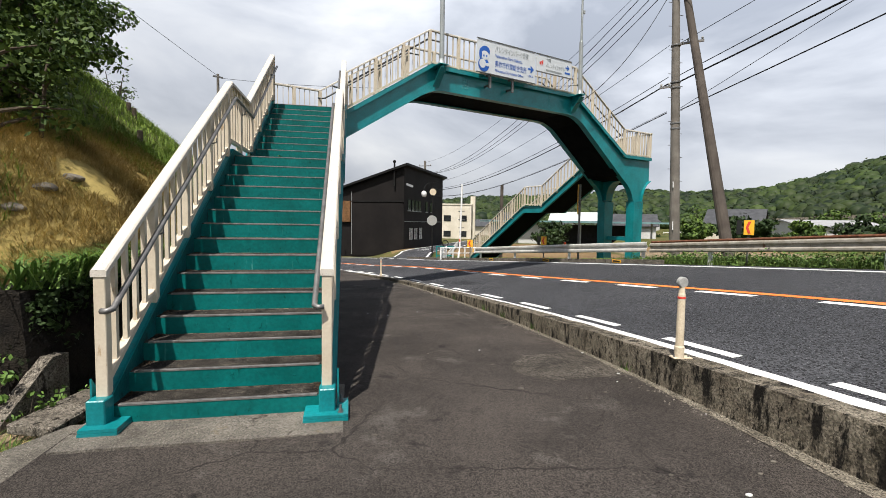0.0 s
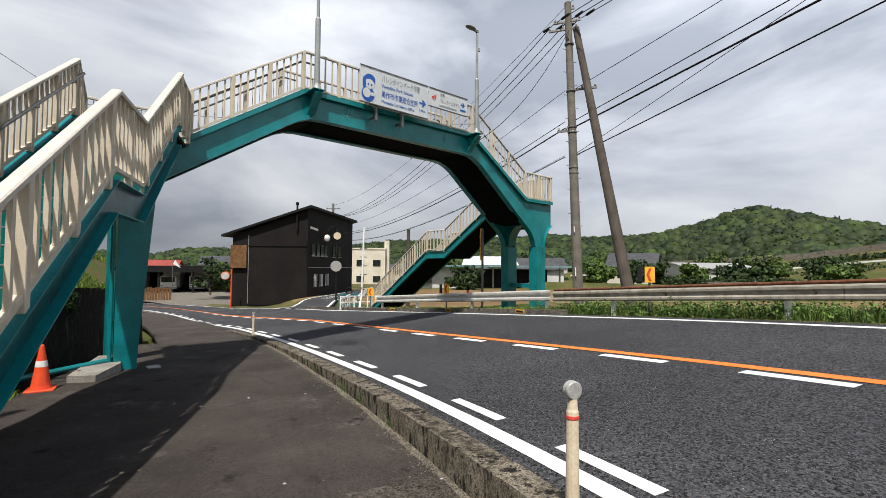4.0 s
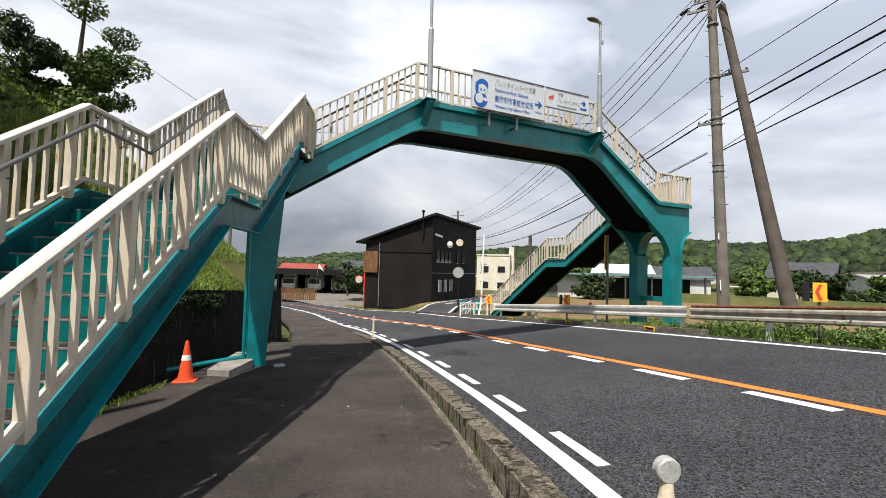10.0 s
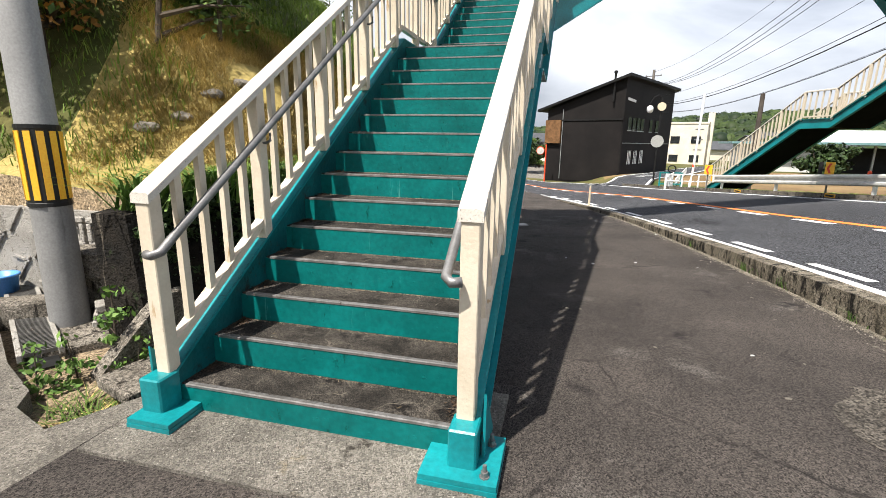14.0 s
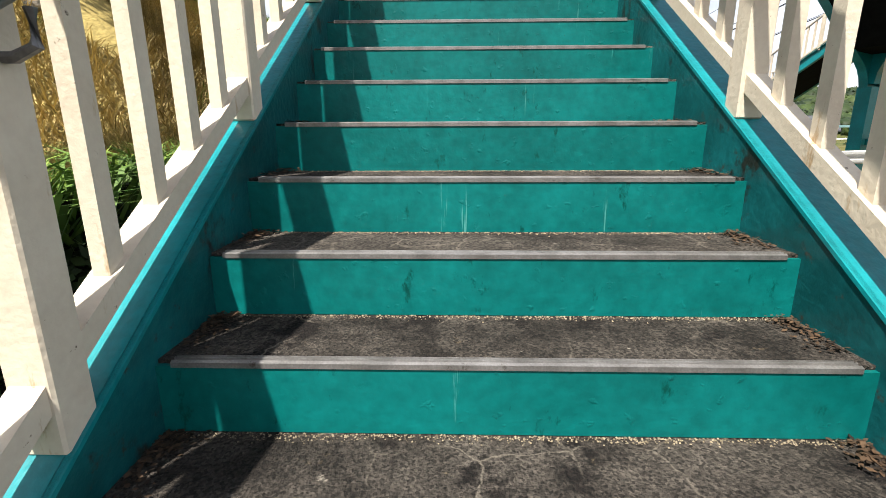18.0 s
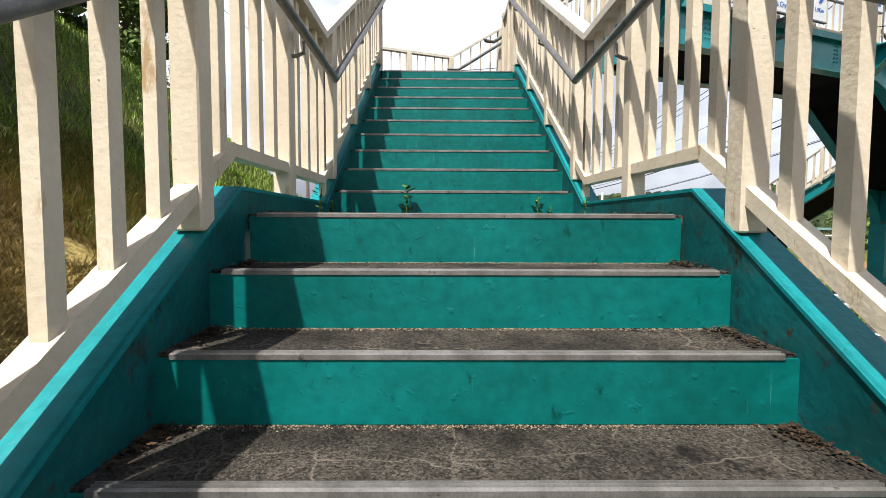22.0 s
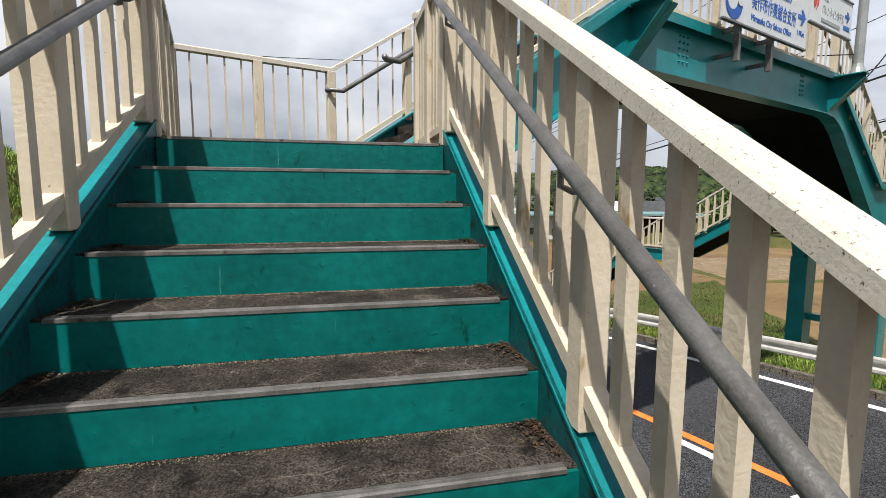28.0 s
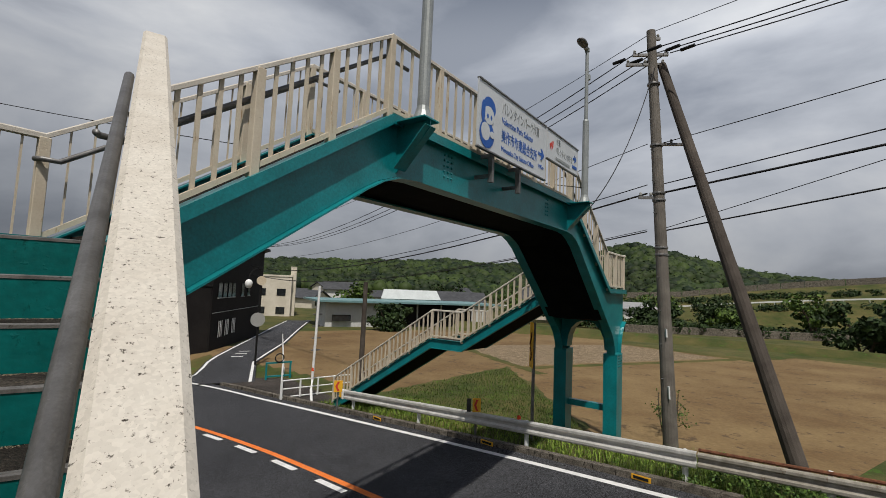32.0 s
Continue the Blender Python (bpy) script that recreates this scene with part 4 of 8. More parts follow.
girder(0.0, 0.014)
girder(WIDE, 0.014)
# plate closing the girders; its near-black stands for the shade under the span
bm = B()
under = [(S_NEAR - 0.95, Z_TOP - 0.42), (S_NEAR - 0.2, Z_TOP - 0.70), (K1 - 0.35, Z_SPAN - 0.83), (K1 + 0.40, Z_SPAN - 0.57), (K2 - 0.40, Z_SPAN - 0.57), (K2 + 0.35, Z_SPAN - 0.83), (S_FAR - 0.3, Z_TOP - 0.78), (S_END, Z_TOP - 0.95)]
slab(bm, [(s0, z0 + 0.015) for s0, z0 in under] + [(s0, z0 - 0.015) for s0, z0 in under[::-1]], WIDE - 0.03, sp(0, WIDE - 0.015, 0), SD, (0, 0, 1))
part("soffit_plate", bm, SHADE_STEEL, span, "soffit plate painted near-black as the shade beneath")
bm = B()
for s0, s1, z in ((K1, K2, Z_SPAN), (S_FAR, S_END, Z_END)):
    slab(bm, [(s0, 0.02), (s1, 0.02), (s1, WIDE - 0.02), (s0, WIDE - 0.02)], -0.06, sp(0, 0, z), SD, SN)
part("walking_surface", bm, TREAD, span, "worn concrete walking surface")
a, b = sp(S_NEAR, 0.02, 0), sp(S_NEAR, WIDE, 0)
bm = B()
slab(bm, [(-HALF, Y_TOP + 0.012), (HALF, Y_TOP + 0.012), (HALF, 8.70), (a.x, a.y), (b.x, b.y), (-1.25, 9.56), (-0.82, Y_TOP + 0.012)], -0.07, (0, 0, Z_TOP))
part("walking_surface", bm, TREAD, span, "worn concrete top landing")
for (s0, z0, s1, z1, sgn) in ((S_NEAR, Z_TOP, K1, Z_SPAN, 1), (S_FAR, Z_END, K2, Z_SPAN, -1)):
    n = 11
    for k in range(n):
        bm = B()
        sa, sb = s0 + (s1 - s0) * k / n, s0 + (s1 - s0) * (k + 1) / n
        z = z0 + (z1 - z0) * k / n
        lo, hi = min(sa, sb), max(sa, sb)
        slab(bm, [(lo, 0.02), (hi, 0.02), (hi, WIDE - 0.02), (lo, WIDE - 0.02)], -(z1 - z0) / n, sp(0, 0, z), SD, SN)
        part("step", bm, TREAD, span)


def leg(outline, n, thick=0.36):
    """A box leg: its outline in the span's own plane, thickened across it."""
    bm = B()
    slab(bm, outline, thick, sp(0, n + thick / 2, 0), SD, (0, 0, 1))
    part("leg", bm, TEAL, span, "tapered teal portal leg")


LEG_S = -3.70                                   # the near legs' plumb edge
for n in (-0.06, WIDE - 0.12):
    leg([(LEG_S, -0.42), (LEG_S + 0.36, -0.42), (LEG_S + 0.42, 0.6), (LEG_S + 0.66, Z_TOP - 0.45), (LEG_S + 0.66, Z_TOP - 0.3), (LEG_S, Z_TOP - 0.3)], n)
    bm = B()
    box(bm, sp(LEG_S + 0.18, n, -0.36), (0.46, 0.50, 0.03), 20, bevel=0.004)
    part("base_plate", bm, TEAL, span)
for n in (0.03, WIDE - 0.03):
    leg([(9.14, -0.60), (9.58, -0.60), (9.63, 2.48), (9.09, 2.48)], n)
# the far legs carry a cross beam with rounded haunches
arch = [(0.20, 2.55), (0.23, 2.85), (0.32, 3.08), (0.47, 3.24), (0.62, 3.30), (WIDE - 0.62, 3.30), (WIDE - 0.47, 3.24), (WIDE - 0.32, 3.08), (WIDE - 0.23, 2.85), (WIDE - 0.20, 2.55)]
bm = B()
slab(bm, [(0.03, 2.55), *arch, (WIDE - 0.03, 2.55), (WIDE - 0.03, Z_END - 0.1), (0.03, Z_END - 0.1)], 0.40, sp(9.16, 0, 0), SN, (0, 0, 1))
part("cross_beam", bm, TEAL, span, "teal cross beam arched between the far legs")
bm = B()
bar(bm, sp(9.36, 0.1, 1.0), sp(9.36, WIDE - 0.1, 1.0), 0.16, 0.16)
part("cross_tie", bm, TEAL, span)
for s in (K1 + 0.18, K2 - 0.17):
    bm = B()
    slab(bm, [(0, Z_SPAN - 0.60), (-0.10, Z_SPAN - 0.52), (-0.50, Z_SPAN - 0.12), (-0.50, Z_SPAN - 0.03), (0, Z_SPAN - 0.03)], 0.012, sp(s - 0.006, 0, 0), SN, (0, 0, 1))
    slab(bm, [(-0.14, -0.52), (0.14, -0.52), (0.14, 0), (-0.14, 0)], 0.016, sp(s, 0, Z_SPAN - 0.03), SD, SN)
    bar(bm, sp(s, -0.50, Z_SPAN - 0.10), sp(s, -0.06, Z_SPAN - 0.56), 0.2, 0.012)
    part("lamp_bracket", bm, TEAL, span, "teal bracket plate holding a lamp post")

near_slope = [sp(S_NEAR + 0.25, 0, Z_TOP + 0.17 + 0.02), sp(K1, 0, Z_SPAN + 0.03), sp(K2, 0, Z_SPAN + 0.03), sp(S_FAR, 0, Z_END + 0.03), sp(S_END, 0, Z_END + 0.03)]
railing("span_railing", near_slope, "cream painted railing along the span, rust-stained bars", "span railings", 0.075, 0.05, 0.93, 4, 1.02, 0.085, 0.036, 0.02)
far_slope = [sp(S_NEAR - 1.45, WIDE, Z_TOP + 0.02), sp(S_NEAR, WIDE, Z_TOP + 0.02), sp(K1, WIDE, Z_SPAN + 0.03), sp(K2, WIDE, Z_SPAN + 0.03), sp(S_FAR, WIDE, Z_END + 0.03)]
railing("span_railing", far_slope, "cream painted railing along the span, thin bars against the sky", "span railings", 0.075, 0.05, 0.93, 4, 1.02, 0.085, 0.015, 0.015)
railing("landing_railing", [(RX, Y_TOP + 0.1, Z_TOP + 0.02), (RX, 8.62, Z_TOP + 0.02)], "short cream railing closing the top landing", "landing railings", 0.09, 0.06, 0.6, 4)
railing("landing_railing", [(-RX, Y_TOP + 0.1, Z_TOP + 0.02), (-1.25, 9.45, Z_TOP + 0.02)], "cream railing closing the top landing", "landing railings", 0.09, 0.06, 0.6, 4)
railing("landing_railing", [sp(S_END, 0, Z_END + 0.03), sp(S_END, WIDE, Z_END + 0.03)], "cream railing at the far end of the span", "landing railings", 0.075, 0.05, 0.8, 5)

for n_in in (0.09, WIDE - 0.09):
    for s_a, s_b in ((S_NEAR + 0.1, K1 + 0.3), (K2 - 0.3, S_FAR - 0.1)):
        za, zb = (Z_TOP, Z_SPAN) if s_a < 0 else (Z_SPAN, Z_END)
        pts = [sp(s_a - 0.16, n_in + (0.06 if n_in > 0.5 else -0.06), za + 0.80 + (0 if s_a < 0 else 0.02)), sp(s_a - 0.12, n_in, za + 0.80), sp(s_a, n_in, za + 0.80), sp(s_b - (0.3 if s_a < 0 else 0), n_in, zb + 0.80), sp(s_b + 0.12, n_in, zb + 0.80)]
        handrail("handrail", pts, "grey galvanised tube handrail along the sloping deck", 0.024)

# ---- far stairway ----
far_st = thing("stairway", sp(9.36, 6, -0.6), "teal steel stairway descending beyond the road, seen from its side", "stairs")
FZ = Z_END
N_UP, N_LOW = 11, 17
fn0 = WIDE + 0.05
fn1 = fn0 + N_UP * RUN
fn2 = fn1 + 1.2
fn3 = fn2 + N_LOW * RUN
fz1 = FZ - N_UP * RISE
fz3 = fz1 - N_LOW * RISE
FAR_LINE = [(fn0, FZ), (fn1, fz1), (fn2, fz1), (fn3, fz3)]
for count, n0, z0 in ((N_UP, fn1, fz1), (N_LOW, fn3, fz3)):
    for k in range(count):
        n, z = n0 - RUN * k, z0 + RISE * (k + 1)
        bm = B()
        slab(bm, [(8.64, n - RUN - 0.01), (10.08, n - RUN - 0.01), (10.08, n), (8.64, n)], -0.05, sp(0, 0, z), SD, SN)
        tr = part("tread", bm, TREAD, far_st)
        bm = B()
        slab(bm, [(8.64, z - RISE), (10.08, z - RISE), (10.08, z - 0.01), (8.64, z - 0.01)], 0.012, sp(0, n, 0), SD, (0, 0, 1))
        part("riser", bm, TEAL_RISER, tr)
bm = B()
slab(bm, [(8.64, fn1), (10.08, fn1), (10.08, fn2), (8.64, fn2)], -0.06, sp(0, 0, fz1), SD, SN)
part("landing_slab", bm, TREAD, far_st)
for s in (8.60, 10.12):
    for lo, hi, w in ((-0.25, 0.07, 0.012), (0.058, 0.07, 0.11), (-0.25, -0.238, 0.11)):
        bm = B()
        slab(bm, [(n, z + hi) for n, z in FAR_LINE] + [(n, z + lo) for n, z in FAR_LINE[::-1]], w, sp(s, 0, 0) - SD * (w / 2), SN, (0, 0, 1))
        part("stringer", bm, TEAL, far_st)
    railing("stair_railing", [sp(s, n, z + 0.05) for n, z in FAR_LINE], "cream painted railing of the far stairway", "far stair railings", 0.075, 0.05, 0.95, 4, 0.97, 0.08, 0.04)

# shade-coloured plate added under the far flights as well
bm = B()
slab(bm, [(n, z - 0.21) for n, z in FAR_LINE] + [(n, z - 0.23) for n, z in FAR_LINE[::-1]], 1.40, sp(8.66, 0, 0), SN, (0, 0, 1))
part("soffit_plate", bm, SHADE_STEEL, far_st, "soffit plate painted near-black as the shade beneath")

# ---- lamp posts ----
for s, side in ((K1 + 0.18, 1), (K2 - 0.17, 1)):
    foot = sp(s, -0.38, Z_SPAN - 0.014)
    lamp = thing("street_lamp", foot, "grey tubular street lamp fixed to the footbridge", "street lamp", "street lamps on the bridge")
    bm = B()
    lathe(bm, foot, [(0.13, 0), (0.12, 0.012), (0.085, 0.10), (0.07, 0.16), (0.065, 1.75), (0.055, 1.78), (0.04, 1.80), (0.036, 3.35)], 14)
    part("post", bm, LAMPGREY, lamp, smooth=False)
    head = foot + Vector((0, 0, 3.33))
    bm = B()
    lathe(bm, head - Vector((0, 0, 0.03)), [(0.05, 0), (0.055, 0.07), (0.03, 0.09)], 10)
    d = -SD
    rod(bm, [head + d * 0.02 + Vector((0, 0, 0.02)), head + d * 0.16 + Vector((0, 0, 0.03))], 0.05, 8)
    part("arm", bm, LAMPGREY, lamp)
    bm = B()
    ring = []
    for t, w, h in ((0.10, 0.05, 0.045), (0.18, 0.085, 0.055), (0.35, 0.10, 0.055), (0.46, 0.07, 0.035), (0.50, 0.02, 0.01)):
        c = head + d * t + Vector((0, 0, 0.04))
        ring.append([bm.verts.new(c + SN * (w * math.cos(a)) + Vector((0, 0, h * math.sin(a)))) for a in [2 * math.pi * k / 10 for k in range(10)]])
    for p, q in zip(ring, ring[1:]):
        for k in range(10):
            bm.faces.new((p[k], p[(k + 1) % 10], q[(k + 1) % 10], q[k]))
    bm.faces.new(ring[0]), bm.faces.new(ring[-1])
    bmesh.ops.recalc_face_normals(bm, faces=bm.faces)
    part("lantern", bm, GALV, lamp, "grey oval lantern head", True)
    bm = B()
    box(bm, foot + Vector((0.07, 0, 2.75)), (0.07, 0.06, 0.12), 19, bevel=0.01)
    part("light_sensor", bm, LAMPGREY, lamp)

# ---- utility pole and stay ----
up0 = Vector((13.05, 11.86, 0.2))
upole = thing("utility_pole", up0, "tall grey concrete utility pole with crossarms and insulators", "utility pole")
bm = B()
lathe(bm, up0, [(0.20, -0.4), (0.19, 0), (0.165, 4.0), (0.145, 8.0), (0.125, 11.7)], 16)
part("pole", bm, POLEGREY, upole)
stay = thing("stay_pole", (12.65, 8.65, 0.0), "dark leaning stay pole propping the utility pole", "stay pole")
bm = B()
rod(bm, [(12.64, 8.58, -0.3), (13.28, 12.30, 10.85)], 0.19, 14, 0.12)
part("pole", bm, POLEDARK, stay)

# ---- guard rails ----
def beam_profile(bm, pts, h=0.34):
    """A W-section rail swept along points; it faces the road."""
    prof = [(0.0, 0.5), (0.035, 0.46), (0.05, 0.38), (0.05, 0.22), (0.0, 0.08), (0.0, -0.08), (0.05, -0.22), (0.05, -0.38), (0.035, -0.46), (0.0, -0.5)]
    rings = []
    for i, p in enumerate(pts):
        d = (pts[min(i + 1, len(pts) - 1)] - pts[max(i - 1, 0)])
        d = Vector((d.x, d.y, 0)).normalized()
        side = Vector((-d.y, d.x, 0))
        rings.append([bm.verts.new(p + side * a + Vector((0, 0, b * h))) for a, b in prof] + [bm.verts.new(p + side * (a - 0.006) + Vector((0, 0, b * h))) for a, b in prof[::-1]])
    n = len(rings[0])
    for a, b in zip(rings, rings[1:]):
        for k in range(n):
            bm.faces.new((a[k], a[(k + 1) % n], b[(k + 1) % n], b[k]))
    bm.faces.new(rings[0]), bm.faces.new(rings[-1])
    bmesh.ops.recalc_face_normals(bm, faces=bm.faces)


def rail_at(y, up=0.58, out=0.80):
    return Vector((far_x(y) + out, y, road_z(far_x(y), y) + up))


gr = thing("guard_rail", rail_at(15, 0), "silver steel guard rail on posts behind the far kerb", "guard rail", "guard rails")
joints = [9.85, 13.6, 17.4, 21.2]
for a, b in zip(joints, joints[1:]):
    bm = B()
    beam_profile(bm, [rail_at(a + (b - a) * i / 6) for i in range(7)])
    part("beam", bm, RAILSTEEL, gr, "silver corrugated rail", False)
for y in (10.1, 13.8, 17.6, 20.8):
    bm = B()
    p = rail_at(y, 0, 0.88)
    lathe(bm, p - Vector((0, 0, 0.4)), [(0.057, 0), (0.057, 1.12), (0.03, 1.14)], 10)
    part("post", bm, WHITEPAINT, gr)
bm = B()
p = rail_at(21.25)
box(bm, p + Vector((-0.02, 0.06, 0)), (0.10, 0.14, 0.36), 10, bevel=0.03)
part("end_cap", bm, WHITEPAINT, gr)
bm = B()
box(bm, p + Vector((-0.10, 0.10, 0)), (0.02, 0.10, 0.22), 10)
part("reflector", bm, YELLOW, gr, "orange end reflector")
bm = B()
lathe(bm, rail_at(14.0, 0.72, 0.83), [(0.03, 0), (0.05, 0.02), (0.05, 0.10), (0.02, 0.13)], 10)
part("delineator", bm, CONE, gr, "small orange delineator")

old = thing("guard_rail", rail_at(4, 0), "weathered grey guard rail with a rusted top edge in the weeds", "guard rail", "guard rails")
joints = [-14.0, -10.0, -6.0, -2.0, 2.0, 5.9, 9.9]
for a, b in zip(joints, joints[1:]):
    pts = [rail_at(a + (b - a) * i / 5, 0.55, 0.95) for i in range(6)]
    bm = B()
    beam_profile(bm, pts, 0.30)
    part("beam", bm, OLDRAIL, old, "dull grey rail with rust runs")
    bm = B()
    rod(bm, [q + Vector((0.03, 0, 0.19)) for q in pts], 0.035, 8)
    part("top_edge", bm, RUST, old, "rusted brown top edge")
for y in (-8, -4, 0.0, 3.9, 7.9):
    bm = B()
    p = rail_at(y, 0, 1.05)
    lathe(bm, p - Vector((0, 0, 0.4)), [(0.065, 0), (0.065, 1.0), (0.03, 1.02)], 10)
    part("post", bm, WHITEPAINT, old)
    bm = B()
    box(bm, p + Vector((0, 0, 0.70)), (0.06, 0.07, 0.14), bevel=0.01)
    part("clamp", bm, WHITEPAINT, old)
for y in (10.7, 14.6, 18.9):
    own = thing("kerb_reflector", (far_x(y) + 0.41, y, road_z(far_x(y), y) + 0.05), "yellow framed reflector set in the kerb", "reflector", "kerb reflectors")
    bm = B()
    box(bm, (far_x(y) + 0.412, y, road_z(far_x(y), y) + 0.10), (0.014, 0.40, 0.11), 13, bevel=0.004)
    part("frame", bm, YELLOW, own)
    bm = B()
    box(bm, (far_x(y) + 0.404, y, road_z(far_x(y), y) + 0.10), (0.010, 0.31, 0.055), 13)
    part("lens", bm, BLACK, own)


# ---- chevrons, signs, bollards ----
def chevron(at, w, h, yaw, post_to, label, with_back=False):
    """A yellow board with a red arrow head; yaw is where it faces."""
    at = Vector(at)
    own = thing("chevron_sign", (at.x, at.y, post_to), label, "sign", "chevron signs")
    f = Vector((math.cos(radians(yaw)), math.sin(radians(yaw)), 0))
    u = Vector((-f.y, f.x, 0))
    bm = B()
    slab(bm, [(-w / 2, -h / 2), (w / 2, -h / 2), (w / 2, h / 2), (-w / 2, h / 2)], 0.02, at, u, (0, 0, 1))
    part("board", bm, YELLOW, own)
    bm = B()
    k, t = h * 0.40, w * 0.26
    slab(bm, [(-w * 0.34 + t, k), (-w * 0.34 + 2 * t, k), (-w * 0.34 + t, 0), (-w * 0.34 + 2 * t, -k), (-w * 0.34 + t, -k), (-w * 0.34, 0)], 0.006, at + f * 0.021, u, (0, 0, 1))
    part("arrow_head", bm, RED, own)
    bm = B()
    rod(bm, [(at.x - f.x * 0.04, at.y - f.y * 0.04, post_to - 0.2), (at.x - f.x * 0.04, at.y - f.y * 0.04, at.z + h * 0.3)], 0.03, 8)
    part("post", bm, GALV, own)
    if with_back:
        q = at - u * (w * 0.5 + 0.11)
        bm = B()
        slab(bm, [(-w * 0.25, -h * 0.48), (w * 0.25, -h * 0.48), (w * 0.25, h * 0.48), (-w * 0.25, h * 0.48)], 0.015, q, u, (0, 0, 1))
        part("back_board", bm, BLACK, own)
        bm = B()
        bar(bm, q - f * 0.03, at - f * 0.03, 0.02, 0.03)
        part("clamp", bm, GALV, own)


chevron((11.53, 6.98, 1.54), 0.24, 0.40, 238, 0.4, "yellow chevron board with a red arrow behind the rail", True)
chevron((9.25, 15.35, 0.80), 0.23, 0.38, 245, -0.4, "yellow chevron board with a red arrow above the grass", True)
chevron((7.34, 20.85, 0.40), 0.30, 0.40, 250, -0.9, "yellow chevron board with a red arrow at the rail's end")

warn = thing("warning_sign", (10.32, 14.24, -0.5), "tall narrow yellow bend warning sign on a grey post", "sign")
bm = B()
rod(bm, [(10.32, 14.24, -0.9), (10.32, 14.24, 3.2)], 0.045, 10)
part("post", bm, GALV, warn)
wf = Vector((-0.84, 0.54, 0))
wu = Vector((-0.54, -0.84, 0))
wc = Vector((10.32, 14.24, 2.58)) + wf * 0.06
bm = B()
slab(bm, [(-0.19, -0.62), (0.19, -0.62), (0.19, 0.62), (-0.19, 0.62)], 0.02, wc, wu, (0, 0, 1))
part("board", bm, YELLOW, warn, "faded orange-yellow board")
bm = B()
rod(bm, [wc + wf * 0.022 + wu * (0.09 * math.sin(i * 0.95)) + Vector((0, 0, -0.42 + i * 0.085)) for i in range(10)], 0.03, 6)
part("winding_arrow", bm, RUST, warn)
for z in (2.2, 2.5, 2.8, 3.05):
    bm = B()
    box(bm, wc - wf * 0.03 + Vector((0, 0, z - 2.58)), (0.34, 0.03, 0.05), math.degrees(math.atan2(wu.y, wu.x)))
    part("clamp", bm, GALV, warn)


def bollard(x, y, z, h, label):
    own = thing("bollard", (x, y, z), label, "bollard", "kerb bollards")
    bm = B()
    lathe(bm, (x, y, z), [(0.042, 0), (0.042, 0.10), (0.035, 0.11), (0.031, h * 0.78), (0.027, h * 0.80), (0.024, h * 0.87)], 14)
    part("post", bm, BEIGE, own)
    bm = B()
    lathe(bm, (x, y, z + h * 0.73), [(0.0325, 0), (0.0340, 0.003), (0.0340, 0.016), (0.0325, 0.019)], 14)
    part("red_band", bm, RED, own)
    bm = B()
    c = Vector((x, y, z + h * 0.93))
    bmesh.ops.create_cone(bm, cap_ends=True, segments=18, radius1=0.047, radius2=0.047, depth=0.045, matrix=Matrix.Translation(c) @ Matrix.Rotation(radians(90), 4, "X"))
    bmesh.ops.bevel(bm, geom=[e for e in bm.edges], offset=0.006, segments=1, affect="EDGES")
    part("reflector", bm, REFLECT, own, "round grey reflector")
    bm = B()
    box(bm, (x + 0.02, y, z + 0.004), (0.17, 0.085, 0.012), -8, bevel=0.003)
    part("base_plate", bm, BEIGE, own)
    for d in (-0.045, 0.085):
        bm = B()
        lathe(bm, (x + d, y - d * 0.14, z + 0.008), [(0.011, 0), (0.011, 0.012), (0.006, 0.012), (0.006, 0.022)], 6)
        part("anchor_bolt", bm, GALV, own)


bollard(3.82, -0.25, road_z(edge_x(-0.25) - 0.4, -0.25) + 0.155, 0.72, "beige post with a round reflector on the kerb")
bollard(edge_x(13.6) - 0.50, 13.6, road_z(edge_x(13.6) - 0.4, 13.6) + 0.12, 0.73, "pale delineator post on the kerb farther along")

# ---- traffic cone, barrier pipe, footing by the leg ----
cz = walk_z(-0.78, 6.6)
cone = thing("traffic_cone", (-0.78, 6.6, cz), "faded orange traffic cone with a pale band standing by the gutter", "traffic cone")
bm = B()
box(bm, (-0.78, 6.6, cz + 0.015), (0.36, 0.36, 0.03), 12, bevel=0.008)
part("base", bm, CONE, cone)
bm = B()
lathe(bm, (-0.78, 6.6, cz + 0.03), [(0.135, 0), (0.12, 0.05), (0.03, 0.64), (0.018, 0.66)], 18)
part("body", bm, CONE, cone, smooth=False)
bm = B()
lathe(bm, (-0.78, 6.6, cz + 0.36), [(0.0785, 0), (0.0795, 0.002), (0.066, 0.09), (0.064, 0.091)], 18)
part("band", bm, WHITEPAINT, cone, "dirty white band")
lg = sp(LEG_S + 0.29, -0.11, 0)
bm = B()
slab(bm, [(-0.62, 7.1), (-0.20, 7.0), (-0.10, 8.0), (-0.25, 8.95), (-0.70, 8.95)], 0.36, (0, 0, -0.50))
solid("leg_footing", bm, PALEWALL, "rough concrete footing under the near leg", "footing", kind="structure")
bm = B()
rod(bm, [(-0.22, 8.28, -0.10), (-1.40, 7.15, -0.17)], 0.045, 10)
solid("barrier_pipe", bm, TEAL, "teal pipe lying across the gutter beside the cone", "pipe")
pipe = thing("downpipe", (lg.x - 0.30, lg.y - 0.25, -0.35), "slim teal downpipe strapped to the near leg", "downpipe")
bm = B()
rod(bm, [(lg.x - 0.30, lg.y - 0.20, -0.35), (lg.x - 0.30, lg.y - 0.20, 3.2)], 0.035, 10)
part("tube", bm, TEAL, pipe)
